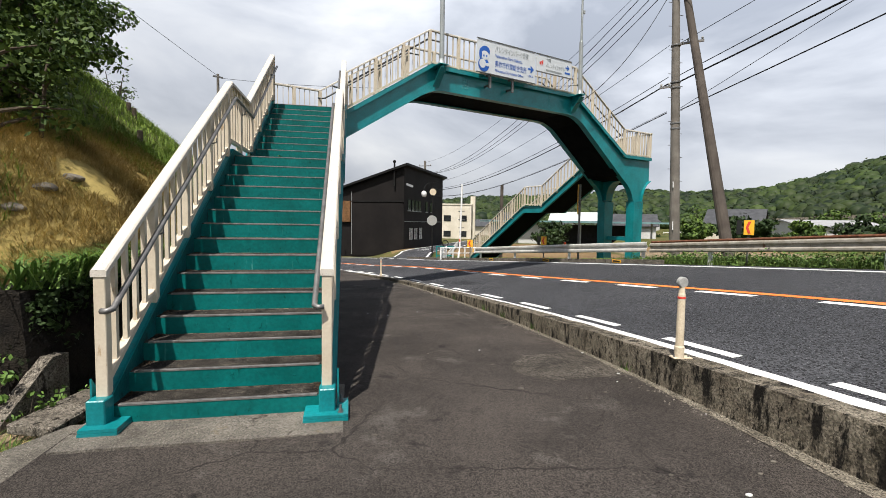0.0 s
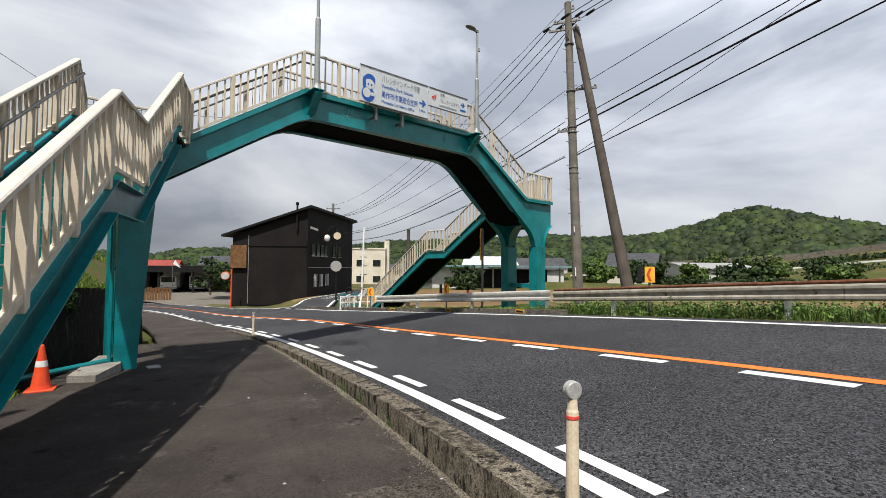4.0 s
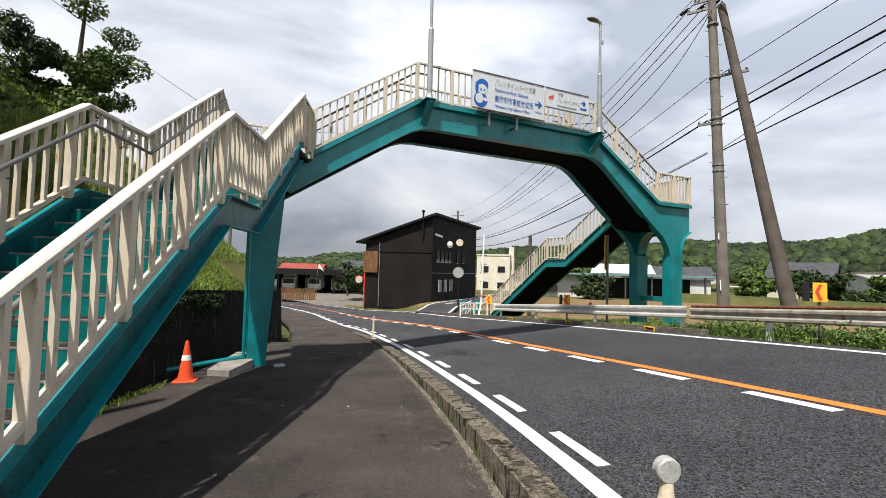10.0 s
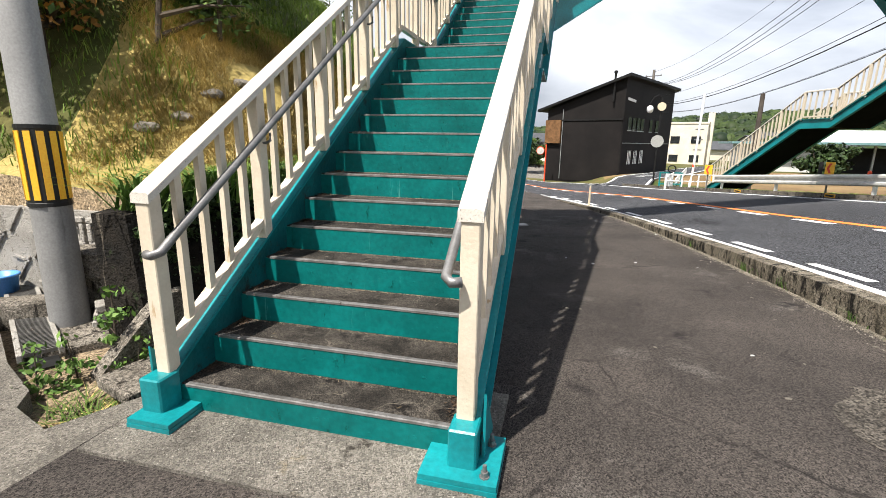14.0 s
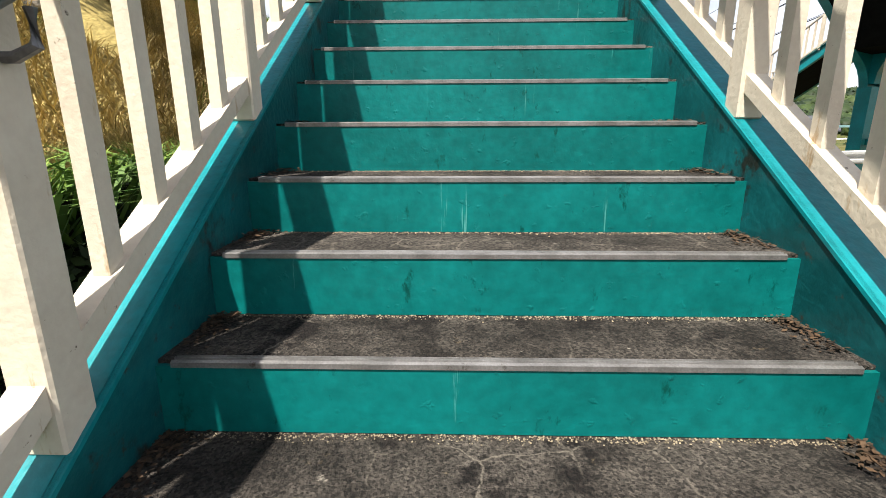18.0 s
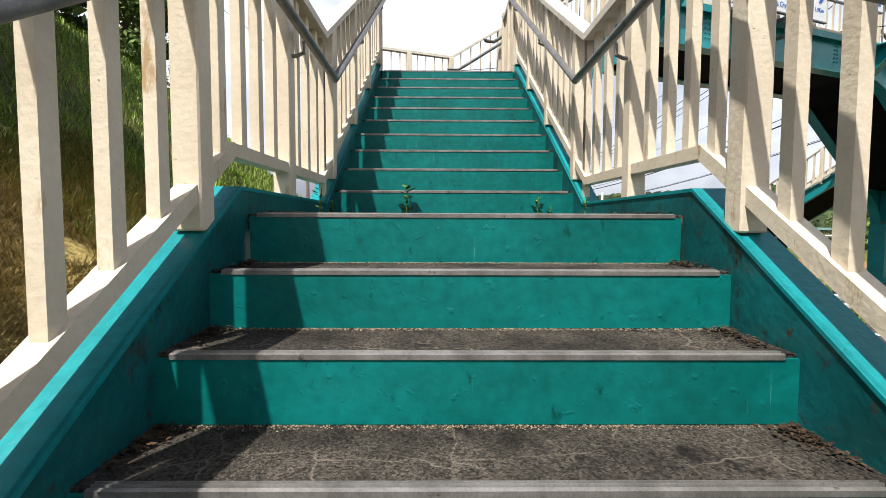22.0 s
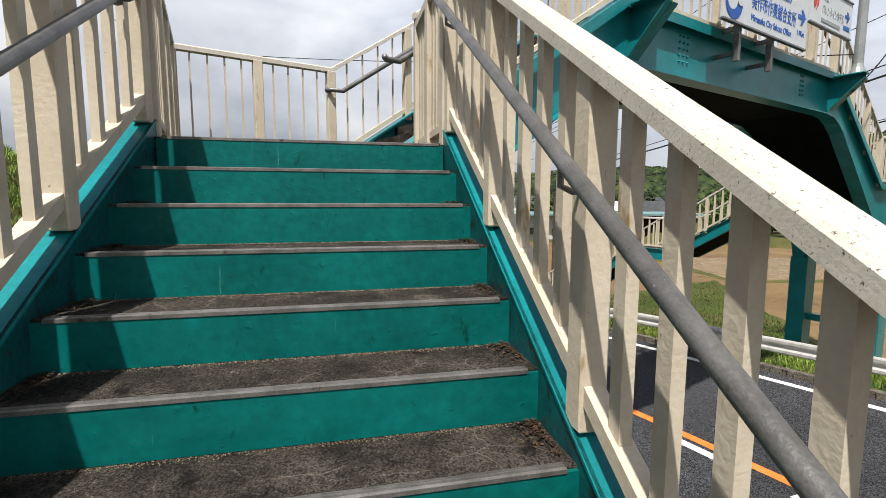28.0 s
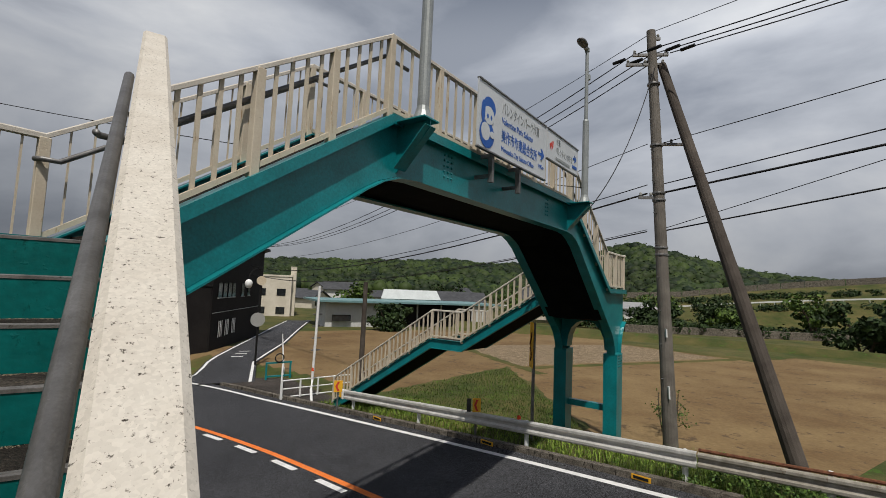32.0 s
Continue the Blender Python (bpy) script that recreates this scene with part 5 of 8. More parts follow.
for z in (0.6, 1.6, 2.6):
    bm = B()
    bar(bm, (lg.x - 0.34, lg.y - 0.18, z), (lg.x - 0.05, lg.y - 0.02, z), 0.03, 0.05)
    part("strap", bm, GALV, pipe)
bm = B()
box(bm, (lg.x + 0.42, lg.y - 0.12, -0.30), (0.22, 0.42, 0.012), 20)
solid("leg_plate", bm, GALV, "pale steel plate beside the leg's foot", "plate")

# rivet blocks on girder and legs
for s in (1.15, 4.55):
    for i in range(3 if s < 2 else 2):
        for j in range(5):
            bm = B()
            lathe(bm, (0, 0, 0), [(0.017, 0), (0.017, 0.012), (0.008, 0.02)], 6)
            bmesh.ops.transform(bm, matrix=Matrix.Translation(sp(s + 0.085 * i, -0.008, Z_SPAN - 0.42 + 0.075 * j)) @ Vector((-SN)).to_track_quat("Z", "Y").to_matrix().to_4x4(), verts=bm.verts)
            part("bolt", bm, TEAL, span)
for i in range(5):
    for j in range(5):
        bm = B()
        lathe(bm, (0, 0, 0), [(0.017, 0), (0.017, 0.012), (0.008, 0.02)], 6)
        bmesh.ops.transform(bm, matrix=Matrix.Translation(sp(9.20 + 0.08 * i, -0.155, 2.15 + 0.075 * j)) @ Vector((-SN)).to_track_quat("Z", "Y").to_matrix().to_4x4(), verts=bm.verts)
        part("bolt", bm, TEAL, span)


# ---- direction signs with their writing ----
def writing(own, text, at, size, u, material, squeeze=1.0, align="LEFT"):
    """Raised lettering as a mesh on a board facing -SN."""
    cu = bpy.data.curves.new("writing", "FONT")
    cu.body, cu.size, cu.extrude, cu.align_x = text, size, 0.002, align
    tmp = new("writing", cu)
    me = bpy.data.meshes.new_from_object(tmp.evaluated_get(bpy.context.evaluated_depsgraph_get()))
    bpy.data.objects.remove(tmp)
    bm = B()
    bm.from_mesh(me)
    v = Vector((0, 0, 1))
    m = Matrix((( *u, 0), (*v, 0), (*(Vector(u).cross(v)), 0), (0, 0, 0, 1))).transposed()
    m.translation = at
    bmesh.ops.transform(bm, matrix=m @ Matrix.Diagonal((squeeze, 1, 1, 1)), verts=bm.verts)
    part("writing", bm, material, own)


def board(s0, s1, z0, z1, label):
    own = thing("direction_sign", sp((s0 + s1) / 2, -0.37, z0), label, "sign", "direction signs")
    bm = B()
    slab(bm, [(s0, z0), (s1, z0), (s1, z1), (s0, z1)], 0.025, sp(0, -0.345, 0), SD, (0, 0, 1))
    part("panel", bm, SIGNFACE, own)
    bm = B()
    for a, b in (((s0, z0), (s1, z0)), ((s1, z0), (s1, z1)), ((s1, z1), (s0, z1)), ((s0, z1), (s0, z0))):
        bar(bm, sp(a[0], -0.36, a[1]), sp(b[0], -0.36, b[1]), 0.05, 0.022)
    part("edge_trim", bm, GALV, own)
    for z in ((z0 * 0.75 + z1 * 0.25), (z0 * 0.25 + z1 * 0.75)):
        bm = B()
        bar(bm, sp(s0 + 0.05, -0.325, z), sp(s1 - 0.05, -0.325, z), 0.04, 0.04)
        part("stiffener", bm, GALV, own)
    return own


FACE = -0.374
sg = board(1.39, 3.66, 6.01, 6.98, "large pale direction sign with blue and grey writing and an arrow")
w = 2.27
writing(sg, "バレンタインパーク作東", sp(1.39 + 0.66, FACE, 6.70), 0.20, SD, LAMPGREY, 0.60)
writing(sg, "Valentine Park Sakuto", sp(1.39 + 0.66, FACE, 6.53), 0.14, SD, BLUE, 0.86)
writing(sg, "美作市作東総合支所", sp(1.39 + 0.66, FACE, 6.27), 0.21, SD, BLUE, 0.66)
writing(sg, "Mimasaka City Sakuto Office", sp(1.39 + 0.66, FACE, 6.11), 0.115, SD, BLUE, 0.84)
writing(sg, "1.9Km", sp(1.39 + 1.95, FACE, 6.17), 0.10, SD, BLUE, 0.9)


def arrow(own, s, z, k):
    bm = B()
    slab(bm, [(-k, -0.22 * k), (0.1 * k, -0.22 * k), (-0.25 * k, -0.8 * k), (0.2 * k, -0.8 * k), (k, 0), (0.2 * k, 0.8 * k), (-0.25 * k, 0.8 * k), (0.1 * k, 0.22 * k), (-k, 0.22 * k)], 0.004, sp(s, FACE, z), SD, (0, 0, 1))
    part("arrow", bm, BLUE, own, "blue arrow")


arrow(sg, 1.39 + 2.08, 6.42, 0.12)
# the pictogram as plain blue and pale shapes
for n, (cx, cz, rx, rz, mat, label) in enumerate(((0.24, 0.22, 0.20, 0.20, BLUE, "rounded blue pictogram"), (0.20, 0.25, 0.12, 0.13, SIGNFACE, "pale rounded shape"), (0.29, 0.62, 0.17, 0.15, BLUE, "blue cap of the pictogram"),
                                                     (0.28, 0.50, 0.15, 0.13, SIGNFACE, "pale rounded shape"), (0.12, 0.52, 0.05, 0.16, BLUE, ""), (0.34, 0.48, 0.025, 0.035, BLUE, ""), (0.24, 0.48, 0.025, 0.035, BLUE, ""), (0.38, 0.24, 0.07, 0.05, SIGNFACE, ""))):
    bm = B()
    slab(bm, [(cx + rx * math.cos(a), cz + rz * math.sin(a)) for a in [2 * math.pi * k / 20 for k in range(20)]], 0.003, sp(1.39, FACE - 0.001 * n, 6.02), SD, (0, 0, 1))
    part("pictogram", bm, mat, sg, label)
for s in (1.39 + 0.55, 1.39 + 1.42):
    bm = B()
    bar(bm, sp(s, -0.28, 5.62), sp(s, -0.28, 6.5), 0.07, 0.06, up=tuple(SD))
    part("hanger", bm, GALV, sg, "pale steel hanger")
    bm = B()
    bar(bm, sp(s, -0.28, 5.72), sp(s, 0.0, 5.72), 0.05, 0.05)
    part("hanger_arm", bm, GALV, sg)
    bm = B()
    bar(bm, sp(s, -0.28, 6.02), sp(s, 0.0, 6.02), 0.05, 0.05)
    part("hanger_arm", bm, GALV, sg)
s2 = board(3.71, 5.27, 6.43, 6.98, "smaller pale direction sign with a red mark and an arrow")
writing(s2, "作東", sp(3.71 + 0.42, FACE, 6.80), 0.13, SD, LAMPGREY, 0.75)
writing(s2, "バレンタインホテル", sp(3.71 + 0.40, FACE, 6.62), 0.155, SD, LAMPGREY, 0.60)
bm = B()
slab(bm, [(0.40, 0.07), (1.10, 0.07), (1.10, 0.12), (0.40, 0.12)], 0.003, sp(3.71, FACE, 6.43), SD, (0, 0, 1))
part("writing", bm, LAMPGREY, s2)
arrow(s2, 3.71 + 1.36, 6.74, 0.09)
bm = B()
slab(bm, [(1.24, 0.11), (1.48, 0.11), (1.48, 0.17), (1.24, 0.17)], 0.003, sp(3.71, FACE, 6.43), SD, (0, 0, 1))
part("writing", bm, BLUE, s2)
bm = B()
slab(bm, [(0.14, 0.20), (0.20, 0.27), (0.22, 0.36), (0.17, 0.32), (0.11, 0.30)], 0.003, sp(3.71, FACE, 6.43), SD, (0, 0, 1))
slab(bm, [(0.20, 0.19), (0.27, 0.27), (0.28, 0.37), (0.24, 0.37), (0.22, 0.27)], 0.003, sp(3.71, FACE, 6.43), SD, (0, 0, 1))
part("mark", bm, RED, s2, "red leaf-like mark")

# ---- utility pole fittings and cables ----
def cable(name, a, b, sag, r=0.012, label="thin black overhead cable", n=14):
    a, b = Vector(a), Vector(b)
    bm = B()
    rod(bm, [a.lerp(b, t) - Vector((0, 0, sag * 4 * t * (1 - t))) for t in [i / n for i in range(n + 1)]], r, 5)
    solid(name, bm, CABLE, label, "cable", "overhead cables")


UP = Vector((13.05, 11.86, 0))
ad = Vector((0.75, -0.66, 0))       # the crossarms point over the road
for z, a0, a1 in ((11.65, -0.1, 0.25), (11.15, -0.55, 0.45), (10.85, -0.75, 0.35), (8.42, -0.12, 0.95), (6.85, -0.55, 0.12)):
    bm = B()
    bar(bm, UP + ad * a0 + Vector((0, 0, z)), UP + ad * a1 + Vector((0, 0, z)), 0.075, 0.075)
    part("crossarm", bm, GALV, upole)
    for t in (a0 + 0.06, a1 - 0.06, (a0 + a1) / 2):
        bm = B()
        lathe(bm, UP + ad * t + Vector((0, 0, z + 0.04)), [(0.02, 0), (0.045, 0.03), (0.03, 0.05), (0.045, 0.07), (0.025, 0.11)], 8)
        part("insulator", bm, REFLECT, upole)
for z in [1.9 + 0.45 * k for k in range(19)]:
    sgn = 1 if int(z / 0.45) % 2 else -1
    bm = B()
    rod(bm, [UP + Vector((0.1 * sgn, 0, z)), UP + Vector((0.30 * sgn, 0, z))], 0.012, 5)
    part("step_bolt", bm, GALV, upole)
for z in (6.75, 6.95, 8.35, 10.2, 5.2, 5.4):
    bm = B()
    lathe(bm, UP + Vector((0, 0, z)), [(0.175, 0), (0.178, 0.01), (0.178, 0.05), (0.175, 0.06)], 14)
    part("band", bm, GALV, upole)
bm = B()
box(bm, UP + Vector((-0.16, -0.11, 1.55)), (0.10, 0.03, 0.32), 55)
part("number_plate", bm, WHITEPAINT, upole, "small white number plate")
bm = B()
box(bm, UP + Vector((-0.155, -0.11, 3.1)), (0.10, 0.03, 0.22), 55)
part("number_plate", bm, WHITEPAINT, upole, "small white number plate")
# the whole pole leans a little away from the road's near end
for ob in upole.children:
    for v_ in ob.data.vertices:
        v_.co.y += 0.055 * v_.co.z
UP = Vector((13.05, 12.40, 0))
far_pole = Vector((9.6, 52.0, 0))
for k, (z, t) in enumerate(((11.2, -0.5), (11.2, 0.0), (11.2, 0.4))):
    cable("overhead_cable", UP + ad * t + Vector((0, 0, z)), far_pole + ad * t * 1.4 + Vector((0, 0, 7.3)), 2.0, 0.016)
    cable("overhead_cable", UP + ad * (t + 0.05) + Vector((0, 0, z - 0.02)), (15.6 + 0.5 * k, -27, 11.4), 0.8, 0.016)
    for sgn in (1, -1):
        bm = B()
        d = (far_pole - UP).normalized() * 0.55 if sgn > 0 else (Vector((15.8, -27, 0)) - UP).normalized() * 0.55
        c = UP + ad * t + d + Vector((0, 0, z - 0.07))
        rod(bm, [c - d * 0.35, c - d * 0.1, c + d * 0.1, c + d * 0.35], 0.05, 8)
        part("strain_insulator", bm, BLACK, upole)
cable("overhead_cable", UP + Vector((0, 0, 11.85)), far_pole + Vector((0, 0, 8.6)), 1.5, 0.010)
cable("overhead_cable", UP + Vector((0, 0, 11.85)), (15.8, -27, 12.2), 0.5, 0.010)
for z, r, zz in ((8.45, 0.012, 11.3), (7.25, 0.016, 11.3), (7.0, 0.030, 10.4), (5.95, 0.010, 15.5), (5.9, 0.020, 11.0)):
    cable("overhead_cable", UP + ad * 0.16 + Vector((0, 0, z)), (15.7, -27, zz + 0.3), 0.15, r)
    cable("overhead_cable", UP - ad * 0.16 + Vector((0, 0, z)), far_pole + Vector((0.2, 0, z * 0.55 + 1.5)), 1.2, r * 0.9)
cable("overhead_cable", UP + Vector((-0.1, -0.1, 10.7)), UP + Vector((-4.6, -1.2, -6.5 + 12.1)), 0.6, 0.012, "slack service drop down to the footbridge lamp")
cable("overhead_cable", (-6.2, 24, 9.2), sp(K2 - 0.17, -0.38, Z_SPAN + 0.3), 0.3, 0.010, "thin service wire crossing above the span")
cable("overhead_cable", (-6.2, 24, 9.3), (-16, -8, 15), 0.5, 0.010, "thin wire over the bank")
hp = thing("bank_pole", (-6.2, 24, 3.0), "thin grey wire pole standing on the bank", "pole")
bm = B()
rod(bm, [(-6.2, 24, 2.0), (-6.2, 24, 9.4)], 0.09, 8, 0.07)
part("pole", bm, POLEGREY, hp)
bm = B()
box(bm, (-6.2, 24, 9.25), (0.5, 0.08, 0.08), 30)
part("crossarm", bm, GALV, hp)


def pole(x, y, z0, z1, r, mat, label, arms=()):
    own = thing("utility_pole", (x, y, z0), label, "utility pole")
    bm = B()
    lathe(bm, (x, y, z0 - 0.3), [(r, 0), (r * 0.75, z1 - z0 + 0.3)], 10)
    part("pole", bm, mat, own)
    for z, w in arms:
        bm = B()
        box(bm, (x, y, z), (w, 0.08, 0.08), -28)
        part("crossarm", bm, GALV, own)
        for t in (-0.45, 0, 0.45):
            bm = B()
            lathe(bm, (x + w * t * 0.88, y - w * t * 0.47, z + 0.04), [(0.03, 0), (0.06, 0.05), (0.03, 0.14)], 6)
            part("insulator", bm, REFLECT, own)
    return own


pole(9.6, 52.0, -2.0, 8.8, 0.17, POLEGREY, "distant grey utility pole beside the black house", ((8.2, 1.6), (7.3, 1.6), (6.5, 1.0)))
pole(14.5, 78.0, -2.2, 8.2, 0.17, POLEGREY, "distant grey utility pole down the street", ((7.6, 1.6), (6.8, 1.2)))
pole(11.3, 27.6, -1.0, 4.17, 0.15, POLEDARK, "weathered dark wooden pole stub at the field's edge")
for k in range(3):
    cable("overhead_cable", (9.3 + 0.4 * k, 52, 7.4), (14.2 + 0.4 * k, 78, 7.2), 1.0, 0.02)

# slanted white pole, fence and small posts at the junction
wp = thing("striped_pole", (7.45, 24.0, -0.9), "slim white pole with orange stripes at its bent foot", "pole")
bm = B()
rod(bm, [(7.15, 22.9, -0.9), (7.42, 23.9, -0.35), (7.55, 24.2, 0.0), (7.66, 24.32, 3.9)], 0.055, 10)
part("tube", bm, WHITEPAINT, wp)
for z in (0.05, 0.35):
    bm = B()
    rod(bm, [(7.553, 24.21, z), (7.56, 24.22, z + 0.14)], 0.058, 10)
    part("stripe", bm, CONE, wp)
for z in (1.2, 1.7, 2.2, 2.7):
    bm = B()
    bar(bm, (7.45, 24.3, z), (7.85, 24.34, z), 0.03, 0.05)
    part("rung", bm, GALV, wp)


def pipe_fence(a, b, z, n, label):
    a, b = Vector(a), Vector(b)
    own = thing("pipe_fence", (a.x, a.y, z), label, "fence", "white pipe fences")
    for k in range(n + 1):
        p = a.lerp(b, k / n)
        bm = B()
        rod(bm, [(p.x, p.y, z - 0.2), (p.x, p.y, z + 0.95)], 0.04, 8)
        part("post", bm, WHITEPAINT, own)
    for h in (0.25, 0.58, 0.92):
        bm = B()
        rod(bm, [(a.x, a.y, z + h), (b.x, b.y, z + h)], 0.028, 8)
        part("rail", bm, WHITEPAINT, own)


pipe_fence((6.45, 24.65, 0), (9.6, 24.95, 0), -0.98, 4, "white tubular pipe fence at the junction")
pipe_fence((6.45, 24.75, 0), (7.8, 29.5, 0), -1.15, 4, "white tubular pipe fence beside the side street")
pipe_fence((8.3, 31.0, 0), (12.6, 47.0, 0), -1.6, 9, "white tubular pipe fence along the side street")
dl = thing("street_lamp", (7.6, 34.6, -1.5), "black ornamental lamp post with round sign discs", "street lamp")
bm = B()
rod(bm, [(7.6, 34.6, -1.7), (7.6, 34.6, 4.6)], 0.06, 10)
rod(bm, [(7.6, 34.6, 4.5), (7.35, 34.45, 4.75), (7.0, 34.25, 4.6), (6.8, 34.15, 4.2)], 0.03, 8)
part("post", bm, BLACKTRIM, dl)
bm = B()
lathe(bm, (6.8, 34.15, 3.55), [(0.11, 0), (0.20, 0.12), (0.22, 0.32), (0.16, 0.44), (0.04, 0.5)], 14)
part("globe", bm, WHITEPAINT, dl, "white lamp globe", True)
for z, r, m, off in ((1.65, 0.42, REFLECT, -0.05), (4.0, 0.28, BEIGE, 0.0)):
    bm = B()
    bmesh.ops.create_cone(bm, cap_ends=True, segments=24, radius1=r, radius2=r, depth=0.06, matrix=Matrix.Translation((7.6 + off, 34.5, z)) @ Matrix.Rotation(radians(90), 4, "X") @ Matrix.Rotation(radians(0), 4, "Z"))
    part("disc", bm, m, dl, "round sign disc")
rack = thing("green_pump", (7.5, 30.5, -1.2), "green iron hand wheel on a short stand", "valve")
bm = B()
for z in (0.2, 0.9):
    bar(bm, (7.2, 30.5, -1.2 + z), (8.6, 30.6, -1.2 + z), 0.06, 0.08)
for x in (7.25, 8.5):
    bar(bm, (x, 30.5, -1.4), (x, 30.52, -0.3), 0.08, 0.08, up=(0, 1, 0))
part("stand", bm, TEAL, rack)
bm = B()
rod(bm, [(7.9 + 0.22 * math.cos(a), 30.5, -0.05 + 0.22 * math.sin(a)) for a in [2 * math.pi * k / 20 for k in range(21)]], 0.035, 6)
part("wheel", bm, BLACKTRIM, rack)
# side street between the black house and the fields
bm = B()
pts = [((3.0, 31.2), (6.6, 30.0)), ((5.2, 37), (7.9, 35.5)), ((9.0, 46.5), (12.3, 45)), ((13.6, 57.5), (16.8, 56)), ((20, 72.5), (23, 71)), ((33, 102), (36, 101))]
fine = [[tuple(a0 + (b0 - a0) * k / 5 for a0, b0 in zip(p[side], q[side])) for side in (0, 1)] for p, q in zip(pts, pts[1:]) for k in range(5)] + [list(pts[-1])]


def on_ground(x, y, lift):
    return max(ground_z(x + dx, y) for dx in (-1.6, 0, 1.6)) + lift


rows = [[bm.verts.new((p[0] + (q[0] - p[0]) * i / 3, p[1] + (q[1] - p[1]) * i / 3, on_ground(p[0] + (q[0] - p[0]) * i / 3, p[1] + (q[1] - p[1]) * i / 3, 0.05))) for i in range(4)] for p, q in fine]
for p, q in zip(rows, rows[1:]):
    for i in range(3):
        bm.faces.new((p[i], p[i + 1], q[i + 1], q[i]))
tagged(part("side_road", bm, ASPHALT), "narrow asphalt side street beside the black house", "road", kind="structure")
for side in (0, 1):
    bm = B()
    rows = []
    for pr in fine[:-5]:
        c = Vector((pr[0][0] + (pr[1][0] - pr[0][0]) * (0.06 if side == 0 else 0.94), pr[0][1] + (pr[1][1] - pr[0][1]) * (0.06 if side == 0 else 0.94), 0))
        rows.append([bm.verts.new((c.x + o, c.y, on_ground(c.x, c.y, 0.062))) for o in (-0.08, 0.08)])
    for p, q in zip(rows, rows[1:]):
        bm.faces.new((p[0], p[1], q[1], q[0]))
    tagged(part("side_line", bm, WHITE), "white edge line of the side street", "road marking", kind="structure")
for k in range(3):
    bm = B()
    slab(bm, [(0, 0), (0.7, -0.16), (0.74, 0.05), (0.04, 0.22)], 0.004, (6.9 + 0.5 * k, 38.2 + 1.3 * k, on_ground(7.2 + 0.5 * k, 38.2 + 1.3 * k, 0.062)))
    solid("street_marking", bm, WHITE, "short white bar painted on the side street", "road marking", kind="structure")
strip("apron", lambda y: far_x(y) + 0.62, lambda y: 8.4 if y < 30 else 8.4 - 0.9 * (y - 30), lambda x, y: ground_z(x, y) + 0.05, frange(22.6, 32.1, 0.5), WALKWAY, "worn asphalt apron at the mouth of the side street", "pavement", 0.05, 6)

# ---- black house ----
HC, HU, HV = Vector((6.0, 41.8, -1.95)), Vector((-0.891, 0.454, 0)), Vector((0.454, 0.891, 0))


def hp3(u, v, z):
    return HC + HU * u + HV * v + Vector((0, 0, z))


bh = thing("house", HC, "black boarded two-storey house with a single sloping roof", "house")
HW, HD, HT, HL = 7.2, 13.6, 8.75, 6.35
bm = B()
slab(bm, [(0, -0.4), (HW, -0.4), (HW, HL), (0, HT)], HD, hp3(0, 0, 0), HU, (0, 0, 1))
part("wall", bm, BLACKWALL, bh, "black vertical board walls")
bm = B()
slab(bm, [(-0.45, HT + 0.14), (HW + 0.9, HL - 0.12), (HW + 0.9, HL + 0.08), (-0.45, HT + 0.36)], (HD + 0.9), hp3(0, -0.45, 0), HU, (0, 0, 1))
part("roof", bm, BLACKTRIM, bh, "thin black metal roof with a deep eave")
bm = B()
slab(bm, [(0.08, 0.0), (5.55, 0.0), (5.55, 5.25), (0.08, 5.25)], -0.05, hp3(0, 0.0, 0), HU, (0, 0, 1))
part("cladding_panel", bm, BLACKWALL, bh, "large flat black panel")
bm = B()
bar(bm, hp3(0.02, -0.06, 5.42), hp3(5.62, -0.06, 5.42), 0.10, 0.12)
part("ledge", bm, BLACKTRIM, bh)
bm = B()
bar(bm, hp3(5.62, -0.05, 0.1), hp3(5.62, -0.05, 6.4), 0.05, 0.06, up=(0, 1, 0))
part("trim", bm, LAMPGREY, bh)
scr = hp3(HW - 0.3, -0.25, 4.0)
bm = B()
slab(bm, [(-0.2, 0), (1.35, 0), (1.35, 2.1), (-0.2, 2.1)], -0.25, hp3(HW - 1.3, -0.02, 3.35), HU, (0, 0, 1))
part("timber_screen", bm, WOODSLAT, bh, "brown slatted timber screen")
bm = B()
rod(bm, [hp3(0.95, -0.2, 6.9), hp3(0.95, -0.2, 9.2)], 0.09, 10)
lathe(bm, hp3(0.95, -0.2, 9.15), [(0.10, 0), (0.15, 0.04), (0.15, 0.2), (0.06, 0.26)], 10)
part("flue", bm, BLACKTRIM, bh, "black stove flue")
for k, v in enumerate((1.0, 2.1, 3.2, 4.2, 6.6, 8.4)):
    bm = B()
    slab(bm, [(v, 4.55), (v + 0.75, 4.55), (v + 0.75, 5.65), (v, 5.65)], 0.04, hp3(-0.03, 0, 0), HV, (0, 0, 1))
    wd = part("window", bm, WINDOWDARK, bh)
    bm = B()
    slab(bm, [(v - 0.05, 4.48), (v + 0.80, 4.48), (v + 0.80, 4.55), (v - 0.05, 4.55)], 0.08, hp3(-0.03, 0, 0), HV, (0, 0, 1))
    part("sill", bm, LAMPGREY, wd)
for v in (1.5, 3.0, 4.6):
    bm = B()
    slab(bm, [(v, 1.6), (v + 0.8, 1.6), (v + 0.8, 2.8), (v, 2.8)], 0.03, hp3(-0.03, 0, 0), HV, (0, 0, 1))
    wd = part("window", bm, WINDOWDARK, bh)
    bm = B()
    for a in (v + 0.05, v + 0.42, v + 0.75):
        bar(bm, hp3(-0.07, a, 1.6), hp3(-0.07, a, 2.8), 0.05, 0.05, up=(1, 0, 0))
    part("frame", bm, WHITEPAINT, wd)
bm = B()
